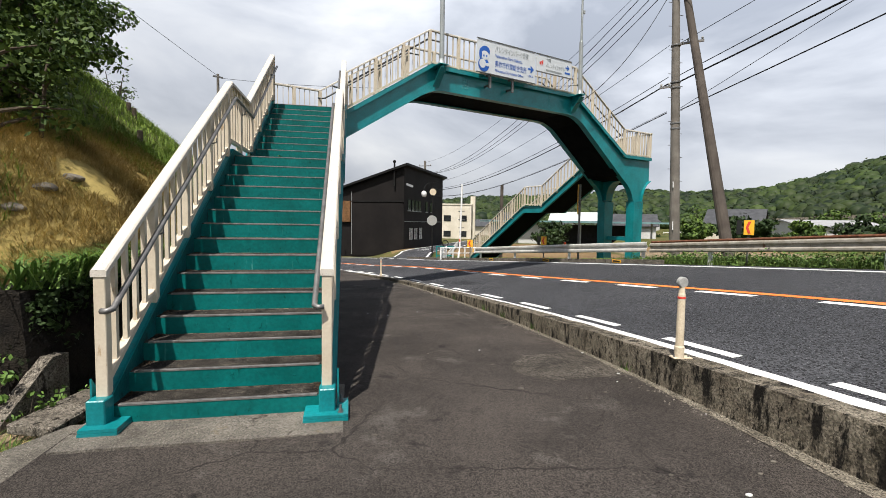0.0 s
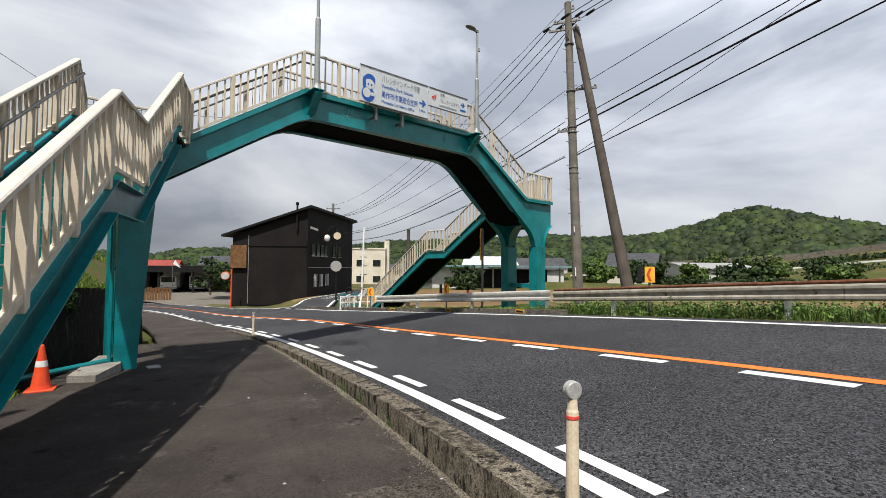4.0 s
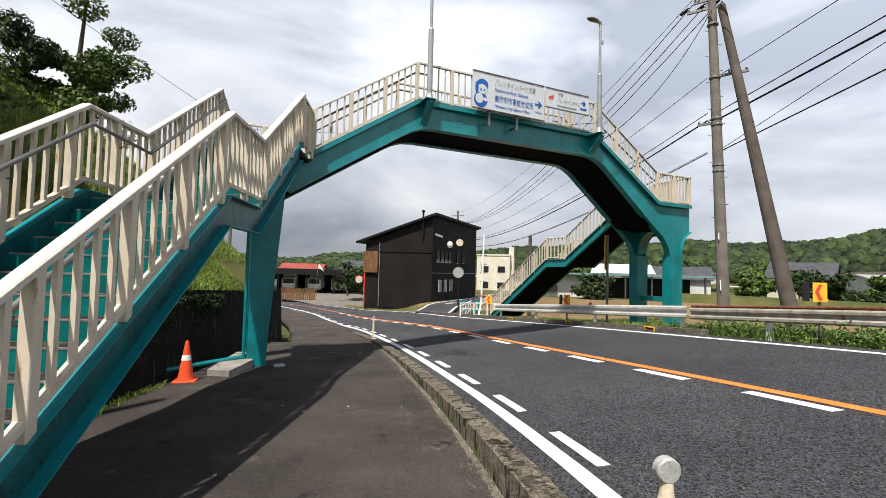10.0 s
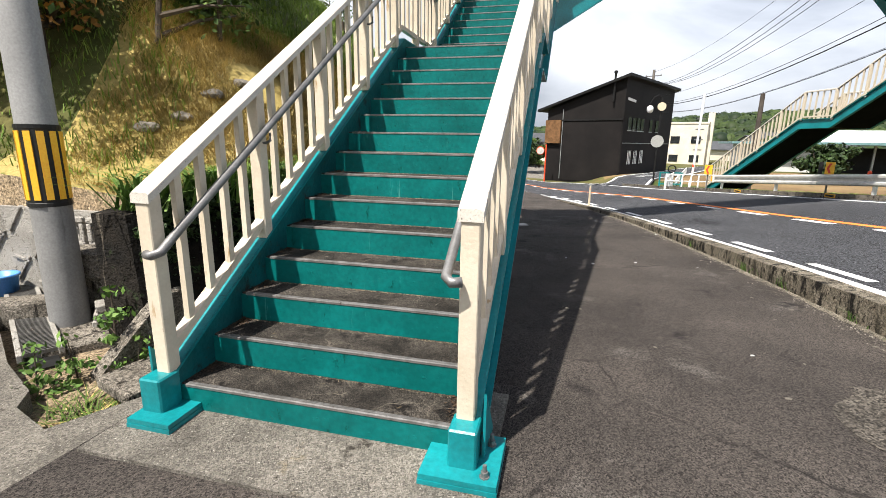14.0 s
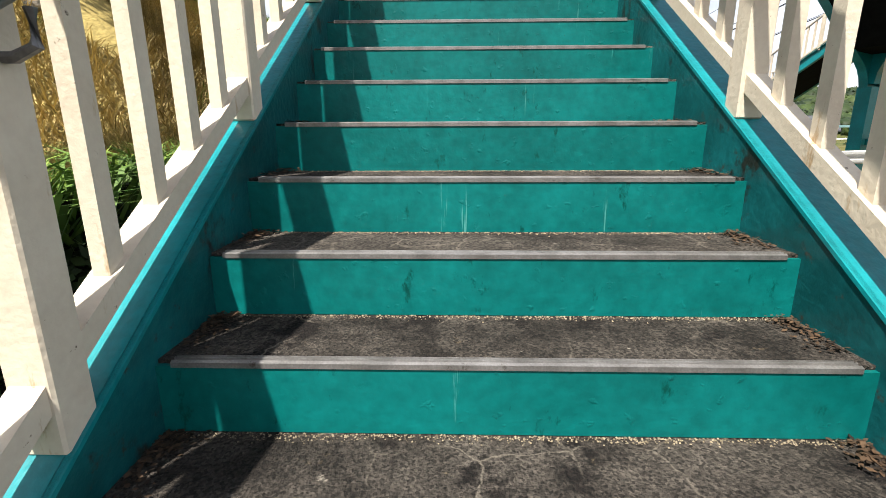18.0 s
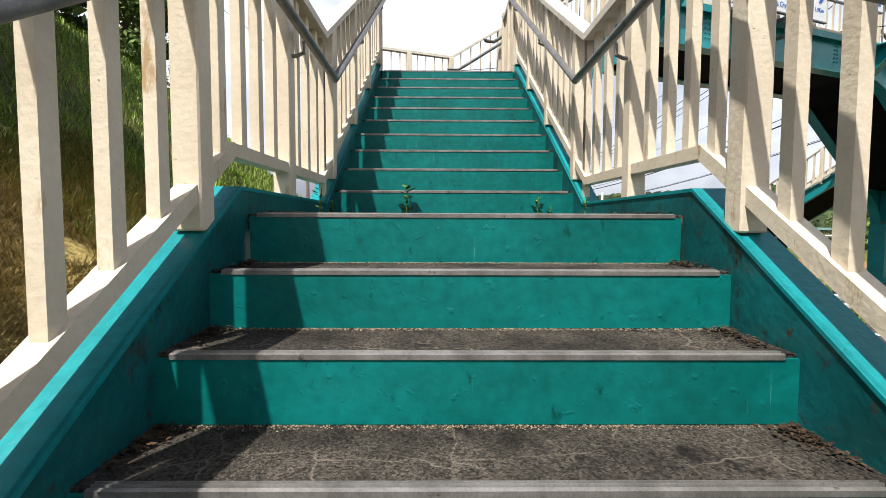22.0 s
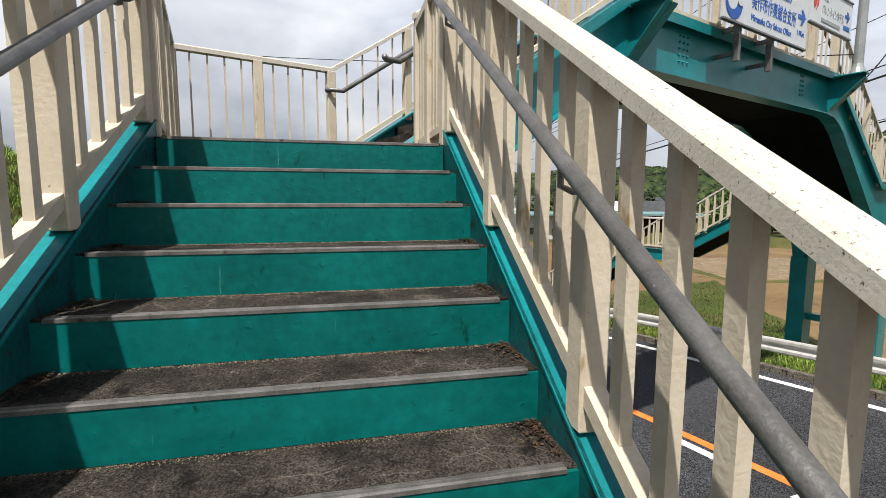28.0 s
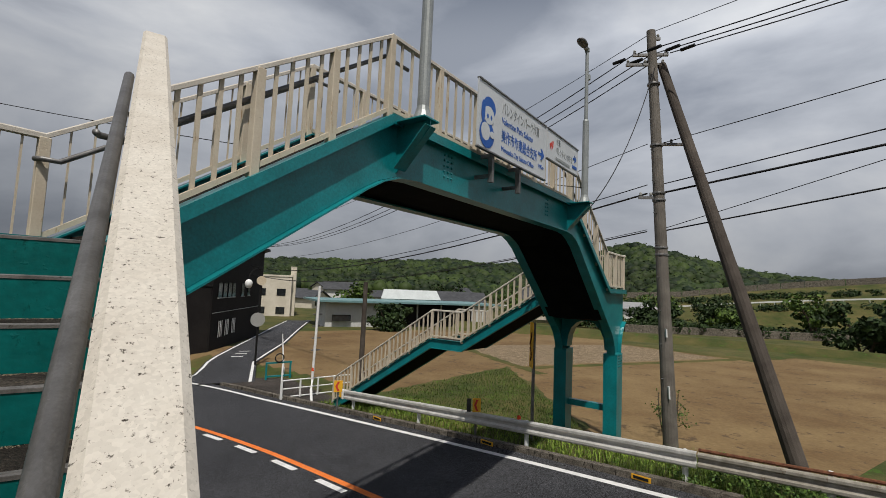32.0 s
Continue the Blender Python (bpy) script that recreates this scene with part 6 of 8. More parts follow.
bar(bm, hp3(-0.05, 0.1, 3.45), hp3(-0.05, HD - 0.3, 3.45), 0.05, 0.05)
part("trim", bm, LAMPGREY, bh)
bm = B()
bar(bm, hp3(-0.04, 0.5, 7.15), hp3(-0.04, 2.4, 7.05), 0.03, 0.22)
part("lettering", bm, WHITEPAINT, bh, "short row of pale lettering")
bm = B()
bar(bm, hp3(-0.12, 0.2, 0.0), hp3(-0.12, HD, 0.0), 0.25, 0.3)
part("plinth", bm, CONCRETE, bh)
mr = thing("road_mirror", (-0.4, 43.2, -2.0), "orange framed convex road mirror on a post", "mirror")
bm = B()
rod(bm, [(-0.35, 43.3, -2.3), (-0.35, 43.3, 1.3)], 0.06, 8)
part("post", bm, CONE, mr)
bm = B()
bmesh.ops.create_cone(bm, cap_ends=True, segments=20, radius1=0.38, radius2=0.34, depth=0.12, matrix=Matrix.Translation((-0.85, 43.2, 0.7)) @ Matrix.Rotation(radians(90), 4, "X"))
part("rim", bm, CONE, mr)
bm = B()
bmesh.ops.create_cone(bm, cap_ends=True, segments=20, radius1=0.32, radius2=0.32, depth=0.03, matrix=Matrix.Translation((-0.85, 43.11, 0.7)) @ Matrix.Rotation(radians(90), 4, "X"))
part("face", bm, RAILSTEEL, mr)


# ---- houses, sheds ----
def gable(x, y, z, w, d, h, rh, turn, wall, roof, label, windows=2, name="house"):
    own = thing(name, (x, y, z), label, "house", "houses of the village")
    m = Matrix.Translation((x, y, z)) @ Matrix.Rotation(radians(turn), 4, "Z")

    def put(nm, bm, mat, parent=own):
        bmesh.ops.transform(bm, matrix=m, verts=bm.verts)
        return part(nm, bm, mat, parent)
    bm = B()
    slab(bm, [(-w / 2, -0.6), (w / 2, -0.6), (w / 2, h), (0, h + rh), (-w / 2, h)], -d, (0, -d / 2, 0), (1, 0, 0), (0, 0, 1))
    put("wall", bm, wall)
    for sgn in (-1, 1):
        bm = B()
        o, k = 0.5, rh / (w / 2)
        slab(bm, [(0, h + rh + 0.05), (sgn * (w / 2 + o), h - o * k + 0.05), (sgn * (w / 2 + o), h - o * k + 0.22), (0, h + rh + 0.24)], -(d + 0.9), (0, -d / 2 - 0.45, 0), (1, 0, 0), (0, 0, 1))
        put("roof", bm, roof)
    for k in range(windows):
        for zz in ([0.9] if h < 4 else [0.9, 3.4]):
            bm = B()
            cx = -w / 2 + (k + 0.5) * w / windows
            box(bm, (cx, -d / 2 - 0.02, zz + 0.6), (1.1, 0.06, 1.1))
            put("window", bm, WINDOWDARK)
            bm = B()
            box(bm, (w / 2 + 0.02, -d / 2 + (k + 0.5) * d / windows, zz + 0.6), (0.06, 1.2, 1.1))
            put("window", bm, WINDOWDARK)
    return own


def block(x, y, z, w, d, h, turn, wall, roof, label, rows=2, cols=3, over=0.3, name="building"):
    own = thing(name, (x, y, z), label, "building", "")
    m = Matrix.Translation((x, y, z)) @ Matrix.Rotation(radians(turn), 4, "Z")

    def put(nm, bm, mat):
        bmesh.ops.transform(bm, matrix=m, verts=bm.verts)
        return part(nm, bm, mat, own)
    bm = B()
    box(bm, (0, 0, h / 2 - 0.4), (w, d, h + 0.8))
    put("wall", bm, wall)
    bm = B()
    box(bm, (0, 0, h + 0.12), (w + over * 2, d + over * 2, 0.26))
    put("roof", bm, roof)
    for r in range(rows):
        for c in range(cols):
            bm = B()
            box(bm, (-w / 2 + (c + 0.5) * w / cols, -d / 2 - 0.02, 1.5 + r * 2.9), (w / cols * 0.45, 0.08, 1.1))
            put("window", bm, WINDOWDARK)
    return own


cream = block(21.6, 86, -2.2, 6.0, 9, 6.9, -20, PLASTER, PLASTER, "cream plastered flat-roofed building with a stair tower", 2, 2, 0.1)
bm = B()
box(bm, (23.6, 82.3, 2.1), (0.9, 0.9, 8.6), -20)
part("tower", bm, PLASTER, cream)
# long pale workshop with a blue-green roof
ws = thing("workshop", (33, 62, -1.9), "long pale workshop with a low blue-green metal roof", "building")
bm = B()
box(bm, (25.6, 64, -0.15), (7.0, 6, 3.7), -8)
part("wall", bm, GREYWALL, ws, "pale grey rendered wall")
# solid black box that paints the bay's inner shade
bm = B()
box(bm, (36.3, 65.5, -0.25), (17, 7, 3.2), -8)
part("bay_shade", bm, BLACKTRIM, ws, "black block standing for the shade inside the open bay")
bm = B()
box(bm, (34.3, 63.5, 1.80), (27, 10, 0.24), -8)
part("roof", bm, ROOFTEAL, ws)
bm = B()
slab(bm, [(-5, 0), (5, 0), (4.4, 1.5), (-4.4, 1.5)], 0.3, (37.8, 68, 1.95), (0.99, -0.14, 0), (0, 0.25, 0.97))
part("skylight_roof", bm, ROOFPALE, ws, "pale metal upper roof")
bm = B()
box(bm, (23.6, 60.9, -0.3), (2.4, 0.1, 0.8), -8)
part("window", bm, WINDOWDARK, ws)
for k in range(5):
    bm = B()
    box(bm, (30.8 + 3.6 * k, 60.9 - 0.5 * k, -0.2), (0.2, 0.2, 3.9), -8)
    part("bay_post", bm, LAMPGREY, ws)
# truck shed and yard left of the black house
sh = thing("truck_shed", (-12, 76, -3.2), "wide dark open shed with a flat roof", "shed")
bm = B()
box(bm, (-11.5, 80, -0.9), (18, 0.3, 4.6))
box(bm, (-20.4, 77, -0.9), (0.3, 6, 4.6))
part("wall", bm, BLACKTRIM, sh)
bm = B()
box(bm, (-11.5, 76.5, 1.0), (19, 8, 0.9))
part("roof", bm, BLACKTRIM, sh, "dark fascia and roof")
for k in range(5):
    bm = B()
    box(bm, (-20 + 4.3 * k, 72.9, -1.2), (0.25, 0.25, 4.4))
    part("post", bm, BLACKTRIM, sh)
bm = B()
slab(bm, [(-9, 56), (-2.6, 44.5), (1.6, 46.5), (-1, 60), (-2, 85), (-26, 85), (-17, 66)], 0.02, (0, 0, -2.40))
tagged(part("yard", bm, PADSTONE), "pale concrete yard before the truck shed", "yard", kind="structure")


def truck(x, y, turn):
    own = thing("truck", (x, y, -2.4), "white delivery truck parked in the dark shed", "truck", "parked trucks")
    m = Matrix.Translation((x, y, -2.4)) @ Matrix.Rotation(radians(turn), 4, "Z")

    def put(nm, bm, mat, par=own, lab=""):
        bmesh.ops.transform(bm, matrix=m, verts=bm.verts)
        return part(nm, bm, mat, par, lab)
    bm = B()
    box(bm, (0, 0.9, 1.45), (2.1, 1.7, 1.9), bevel=0.12)
    put("cab", bm, WHITEPAINT)
    bm = B()
    box(bm, (0, 0.03, 1.85), (1.75, 0.1, 0.75), bevel=0.03)
    put("windscreen", bm, WINDOWDARK)
    bm = B()
    box(bm, (0, 3.9, 1.75), (2.2, 4.2, 2.3), bevel=0.04)
    put("body", bm, WHITEPAINT)
    bm = B()
    box(bm, (0, 0.0, 0.62), (2.0, 0.16, 0.3), bevel=0.03)
    put("bumper", bm, LAMPGREY)
    for sx in (-0.78, 0.78):
        bm = B()
        box(bm, (sx, 0.02, 0.98), (0.3, 0.08, 0.18))
        put("headlight", bm, REFLECT)
        for yy in (1.1, 4.8):
            bm = B()
            bmesh.ops.create_cone(bm, cap_ends=True, segments=14, radius1=0.42, radius2=0.42, depth=0.28, matrix=Matrix.Translation((sx * 1.2, yy, 0.42)) @ Matrix.Rotation(radians(90), 4, "Y"))
            put("wheel", bm, BLACK)


truck(-14.6, 75.0, 4)
truck(-10.6, 75.0, -4)
truck(-6.9, 75.5, 0)
gable(-16.0, 94, -2.4, 6.5, 8, 2.9, 1.7, 82, GREYWALL, ROOFRED, "small house with a faded red roof")
gable(-4.5, 98, -2.4, 8, 8, 4.0, 1.5, 88, PLASTER, ROOFDARK, "low house with a dull brown roof")
bm = B()
box(bm, (-17.8, 70, -1.6), (4, 5, 2.6))
solid("store_shed", bm, GREYWALL, "small pale store shed beside the yard", "shed")
pf = thing("paling_fence", (-11.5, 60, -2.6), "weathered brown paling fence beside the yard", "fence")
for k in range(16):
    bm = B()
    box(bm, (-11.6 + 0.27 * k, 58.2, -1.75 + 0.06 * (k % 3)), (0.22, 0.06, 1.5), 3)
    part("paling", bm, WOODSLAT, pf)
fl = thing("flagpole", (-8.6, 66, -2.4), "thin pale flagpole with a limp white flag", "flagpole")
bm = B()
rod(bm, [(-8.6, 66, -2.4), (-8.6, 66, 2.6)], 0.04, 6)
part("pole", bm, GALV, fl)
bm = B()
slab(bm, [(0, 0), (0.25, 0.55), (0.7, -0.15), (0.9, -0.5), (0.4, -0.2)], 0.02, (-8.6, 66, 1.7), (1, 0, 0), (0, 0, 1))
part("flag", bm, WHITEPAINT, fl)

# village beyond the fields
rnd = random.Random(4)
spots = [(24, 96), (30, 104), (36, 92), (22, 118), (30, 126), (41, 112), (50, 100), (47, 128), (58, 118), (64, 104), (70, 126), (80, 112), (27, 84), (16, 98), (13, 84), (11, 70), (88, 96)]
for k, (x, y) in enumerate(spots):
    gable(2 + (x - 2) * 1.3, 5 + (y - 5) * 1.3, -2.0, 5 + rnd.random() * 2.5, 6 + rnd.random() * 2, 2.6 + 2.0 * (rnd.random() > 0.65), 1.1 + rnd.random() * 0.6, rnd.randrange(0, 180), rnd.choice((GREYWALL, PLASTER)),
          rnd.choice((ROOFDARK, ROOFDARK, ROOFDARK, ROOFTEAL, ROOFBLUE if k == 14 else ROOFDARK)), rnd.choice(("small village house with a dark tiled roof", "pale two-storey village house with dark tiles")))
gable(80, 62, -1.6, 9, 14, 3.2, 1.0, 80, GREYWALL, ROOFGREY, "long grey metal barn with a shallow roof", 1)
gable(74, 74, -1.4, 9, 9, 3.4, 2.6, 40, PLASTER, ROOFDARK, "farmhouse with a heavy dark tiled roof")
gable(50, 72, -1.6, 7, 8, 3.0, 1.8, 60, GREYWALL, ROOFDARK, "small village house with a dark tiled roof")

# dike, road embankment and wall on the field's far side
def bankline(name, pts, height, width, mat, label, top=None):
    bm = B()
    rows = []
    for x, y, z in pts:
        rows.append([bm.verts.new(v) for v in ((x - width, y - width * 0.5, z - 0.6), (x, y, z + height), (x + width * 0.5, y + width * 0.25, z + height), (x + width * 1.5, y + width * 0.75, z - 0.6))])
    for p, q in zip(rows, rows[1:]):
        for i in range(3):
            bm.faces.new((p[i], p[i + 1], q[i + 1], q[i]))
    bmesh.ops.recalc_face_normals(bm, faces=bm.faces)
    tagged(part(name, bm, mat, None, "", True), label, "embankment", kind="structure")


bankline("dike", [(64, -10, -1.2), (60, 12, -1.2), (55, 30, -1.2), (46, 48, -1.3), (38, 56, -1.3)], 0.9, 3.0, GRASSMIX, "low grassy dike along the fields")


def patch(name, corners, n, m, mat, label, category, lift=0.03, rough=0.5, kind="structure"):
    """A four-cornered piece of ground cover laid over the ground, with an uneven edge."""
    a, b, c, d = (Vector((*p, 0)) for p in corners)
    verts, faces = [], []
    for i in range(n + 1):
        for j in range(m + 1):
            p = a.lerp(b, i / n).lerp(d.lerp(c, i / n), j / m)
            if i in (0, n) or j in (0, m):
                p += Vector((noise.noise(p * 0.9), noise.noise(p * 0.9 + Vector((9, 0, 0))), 0)) * rough
            edge = i in (0, n) or j in (0, m)
            verts.append((p.x, p.y, ground_z(p.x, p.y) + (0.004 if edge else lift)))
    for i in range(n):
        for j in range(m):
            k = i * (m + 1) + j
            faces.append((k, k + 1, k + m + 2, k + m + 1))
    me = bpy.data.meshes.new(name)
    me.from_pydata(verts, [], faces)
    me.materials.append(mat)
    for p in me.polygons:
        p.use_smooth = True
    return tagged(new(name, me), label, category, kind=kind)


patch("meadow", [(9.4, 13.0), (11.2, 25.2), (22.6, 28.8), (15.6, 16.5)], 30, 30, GRASSMIX, "green grass plot beside the brown field below the far stairs", "meadow")
patch("meadow", [(45.5, 36.0), (58.0, 44.5), (54.5, 22.0), (44.6, 22.8)], 24, 12, GRASSMIX, "grassy strip at the field's far side", "meadow", 0.12)
patch("field_ridge", [(26.2, 40.0), (27.0, 40.0), (22.9, 25.4), (22.2, 25.6)], 2, 30, GRASSMIX, "narrow grassy ridge between two field plots", "field ridge", 0.10, 0.3)
patch("field_ridge", [(22.6, 27.5), (22.6, 28.3), (45.0, 24.6), (45.0, 23.9)], 2, 40, GRASSMIX, "narrow grassy ridge between two field plots", "field ridge", 0.10, 0.3)
patch("field_plot", [(23.4, 28.8), (27.2, 40.0), (44.6, 35.0), (44.2, 25.2)], 24, 24, DIRT, "pale stubble plot of the field", "field", 0.05, 0.4)
bm = B()
for a, b in zip([(62, 47), (68, 42), (74, 37.5), (80, 33)], [(68, 42), (74, 37.5), (80, 33), (90, 25)]):
    bar(bm, (*a, -0.9), (*b, -0.9), 0.6, 1.5, cut=True)
tagged(part("terrace_wall", bm, CONCRETE), "low grey stone terrace wall beyond the field", "wall", kind="structure")
# the climbing embankment with a white rail on its crest and a parapet wall above
CREST = [(86.5, 112.8, -1.33), (97.7, 90.4, -0.2), (110.3, 68, 1.05), (115.9, 56.1, 2.6), (121.5, 42.1, 4.1), (128.5, 19, 5.95), (137, -16, 7.6), (145, -58, 8.7)]
bm = B()
rows = []
for i, (x, y, z) in enumerate(CREST):
    rows.append([bm.verts.new(p) for p in ((x - 18, y - 9, -1.7), (x - 12, y - 6, z * 0.15 - 0.7), (x - 2, y - 1, z - 0.35), (x, y, z), (x + 5, y + 2, z + 0.1), (x + 22, y + 9, z + 2.6 + 0.35 * i), (x + 60, y + 24, z + 3.0 + 0.35 * i), (x + 70, y + 28, -2.5))])
for p, q in zip(rows, rows[1:]):
    for i in range(7):
        bm.faces.new((p[i], p[i + 1], q[i + 1], q[i]))
bmesh.ops.recalc_face_normals(bm, faces=bm.faces)
tagged(part("embankment", bm, GRASSMIX, None, "", True), "long grassed embankment climbing past the fields", "embankment", kind="structure")
wr = thing("white_rail", CREST[2], "long white guard rail on the crest of the embankment", "guard rail")
bw = thing("embankment_wall", CREST[3], "grey concrete parapet wall above the embankment", "wall")
for i, (a, b) in enumerate(zip(CREST, CREST[1:])):
    a, b = Vector(a), Vector(b)
    bm = B()
    bar(bm, a + Vector((0.3, 0, 0.75)), b + Vector((0.3, 0, 0.75)), 0.1, 0.32, cut=True)
    part("beam", bm, WHITEPAINT, wr)
    for k in range(6):
        bm = B()
        p = a.lerp(b, k / 6)
        box(bm, p + Vector((0.4, 0, 0.3)), (0.12, 0.12, 0.9))
        part("post", bm, WHITEPAINT, wr)
    for k in range(3):
        bm = B()
        p, q = a.lerp(b, k / 3) + Vector((24, 10, 3.0 + 0.35 * (i + k / 3))), a.lerp(b, (k + 0.97) / 3) + Vector((24, 10, 3.0 + 0.35 * (i + (k + 0.97) / 3)))
        bar(bm, p, q, 0.4, 2.4, cut=True)
        part("panel", bm, CONCRETE, bw)

# ---- foliage ----
def blades(name, spots, mat, label, category, h0, h1, w, lean, seed):
    """Grass: single bent blades, many joined as stuff."""
    rng = np.random.default_rng(seed)
    n = len(spots)
    base = np.array(spots)
    ang = rng.uniform(0, 2 * np.pi, n)
    hgt = rng.uniform(h0, h1, n)
    ln = rng.uniform(0.3, 1.0, n) * lean * hgt
    side = np.stack([np.cos(ang), np.sin(ang), np.zeros(n)], 1) * (w * rng.uniform(0.6, 1.3, n))[:, None]
    fwd = np.stack([-np.sin(ang), np.cos(ang), np.zeros(n)], 1)
    upz = np.array([0, 0, 1.0])
    a, b = base - side, base + side
    midp = base + fwd * (ln * 0.35)[:, None] + upz * (hgt * 0.62)[:, None]
    tip = base + fwd * ln[:, None] + upz * (hgt * (1 - 0.25 * min(lean, 1)))[:, None]
    v = np.stack([a, b, midp + side * 0.7, midp - side * 0.7, tip], 1).reshape(-1, 3)
    f = []
    for i in range(n):
        k = 5 * i
        f.append((k, k + 1, k + 2, k + 3))
        f.append((k + 3, k + 2, k + 4))
    me = bpy.data.meshes.new(name)
    me.from_pydata(v.tolist(), [], f)
    me.materials.append(mat)
    return tagged(new(name, me), label, category, kind="stuff")


def leaf_cloud(centres, radii, count, size, seed, flat=0.6):
    """Small leaf quads, scattered in the shells of many puffs."""
    rng = np.random.default_rng(seed)
    k = rng.integers(0, len(centres), count)
    d = rng.normal(size=(count, 3))
    d /= np.linalg.norm(d, axis=1)[:, None]
    r = radii[k] * (0.45 + 0.6 * rng.random(count) ** 0.6)
    p = centres[k] + d * r[:, None] * np.array([1, 1, flat])
    nrm = d + 0.8 * rng.normal(size=(count, 3)) + np.array([0, 0, 0.5])
    nrm /= np.linalg.norm(nrm, axis=1)[:, None]
    u = np.cross(nrm, rng.normal(size=(count, 3)))
    u /= np.linalg.norm(u, axis=1)[:, None] + 1e-9
    w = np.cross(nrm, u)
    s = (size * rng.uniform(0.6, 1.4, count))[:, None]
    v = np.stack([p - u * s, p - w * s * 0.55, p + u * s, p + w * s * 0.55], 1).reshape(-1, 3)
    return v, [(4 * i, 4 * i + 1, 4 * i + 2, 4 * i + 3) for i in range(count)]


def tree(x, y, z, h, spread, mat, label, seed, count=3500, leaf=0.09, trunks=1, low=0.25, name="tree"):
    rng = random.Random(seed)
    own = thing(name, (x, y, z), label, "tree" if name == "tree" else name)
    centres, radii = [], []
    bm = B()
    for t in range(trunks):
        ang = rng.uniform(0, 6.28)
        lean = (0.0 if trunks == 1 else 0.32) * h
        top = Vector((x + math.cos(ang) * lean, y + math.sin(ang) * lean, z + h * 0.82))
        foot = Vector((x + math.cos(ang) * 0.08 * trunks, y + math.sin(ang) * 0.08 * trunks, z - 0.2))
        bend = foot.lerp(top, 0.5) + Vector((rng.uniform(-0.1, 0.1) * h, rng.uniform(-0.1, 0.1) * h, 0)) * 0.5
        rod(bm, [foot, foot.lerp(bend, 0.5), bend, bend.lerp(top, 0.5), top], 0.035 * h / math.sqrt(trunks), 7, 0.008 * h)
        for k in range(20 if trunks == 1 else 6):
            f = low + (0.95 - low) * (k / 19 if trunks == 1 else k / 8)
            q = foot.lerp(bend, f * 2) if f < 0.5 else bend.lerp(top, f * 2 - 1)
            a2 = rng.uniform(0, 6.28)
            ln = spread * rng.uniform(0.5, 1.0) * (1.1 - 0.6 * f)
            tip = q + Vector((math.cos(a2) * ln, math.sin(a2) * ln, ln * rng.uniform(0.2, 0.7)))
            rod(bm, [q, q.lerp(tip, 0.5) + Vector((0, 0, 0.06 * ln)), tip], 0.012 * h, 5, 0.003 * h)
            for c, rr in ((tip, 0.36), (q.lerp(tip, 0.6), 0.30)):
                centres.append(c)
                radii.append(spread * rr * rng.uniform(0.7, 1.2))
        centres.append(top)
        radii.append(spread * 0.35)
    part("trunk", bm, BARK, own, "thin branching trunk")
    v, f = leaf_cloud(np.array([tuple(c) for c in centres]), np.array(radii), count, leaf, seed)
    v = v - np.array([x, y, z])
    me = bpy.data.meshes.new("crown")
    me.from_pydata(v.tolist(), [], f)
    me.materials.append(mat)
    ob = new("crown", me)
    ob.parent = own
    ob["base"] = own["base"]
    return own


def hz(x, y):
    return ground_z(x, y)


# trees and shrubs on the bank
for k, (x, y, h, sp_, m, cnt, lf, tr, lab) in enumerate((
        (-4.05, 2.65, 2.9, 1.3, LEAF, 3600, 0.05, 7, "many-stemmed leafy shrub on the bank"),
        (-3.6, 3.75, 1.8, 0.8, LEAF, 5500, 0.042, 4, "spreading light green shrub on the bank"),
        (-5.2, 3.9, 3.4, 1.3, LEAFRUST, 3800, 0.05, 5, "many-stemmed shrub with reddish new leaves"),
        (-5.3, 2.4, 3.0, 1.3, LEAFRUST, 3000, 0.05, 5, "many-stemmed shrub with reddish new leaves"),
        (-5.0, 5.6, 2.8, 1.4, LEAF, 7000, 0.06, 4, "light green shrub under the trees"),
        (-6.6, 3.0, 4.0, 1.9, LEAFDARK, 8500, 0.08, 3, "shaded shrub below the evergreens"),
        (-6.6, 5.2, 5.0, 2.0, LEAFDARK, 12000, 0.09, 1, "dense dark evergreen tree on the bank"),
        (-8.3, 7.2, 6.3, 1.5, LEAF, 11000, 0.07, 2, "light green broadleaf tree on the bank"),
        (-8.6, 8.8, 6.8, 1.6, LEAFDARK, 14000, 0.09, 1, "dense dark evergreen tree on the bank"),
        (-11.3, 18.2, 6.6, 2.1, LEAF, 11000, 0.085, 2, "tall broadleaf tree with drooping boughs on the bank"),
        (-9.2, 5.6, 7.2, 2.8, LEAFDARK, 10000, 0.13, 1, "dense dark evergreen tree on the bank"),
        (-8.4, 2.2, 6.6, 2.7, LEAFDARK, 9000, 0.13, 1, "dense dark evergreen tree on the bank"),
        (-11.8, 17.0, 4.8, 1.5, LEAFDARK, 10000, 0.075, 1, "dense dark evergreen tree behind the bank"),
        (-8.3, 17.4, 1.7, 0.7, LEAF, 500, 0.05, 3, "thin bare-twigged bush on the crest"))):
    tree(x, y, hz(x, y), h, sp_, m, lab, 11 + k, cnt, lf, tr, 0.22)
rng = random.Random(9)


def scatter(n, x0, x1, y0, y1, keep=None):
    out = []
    while len(out) < n:
        x, y = rng.uniform(x0, x1), rng.uniform(y0, y1)
        if keep is None or keep(x, y):
            out.append((x, y, hz(x, y) - 0.01))
    return out


def low_bank(x, y):
    return WALL_X - 0.15 > x > -3.9 - 0.6 * noise.noise((x * 0.7, y * 0.7, 3.0)) and noise.noise((x * 1.3, y * 1.3, 3.0)) > -0.4


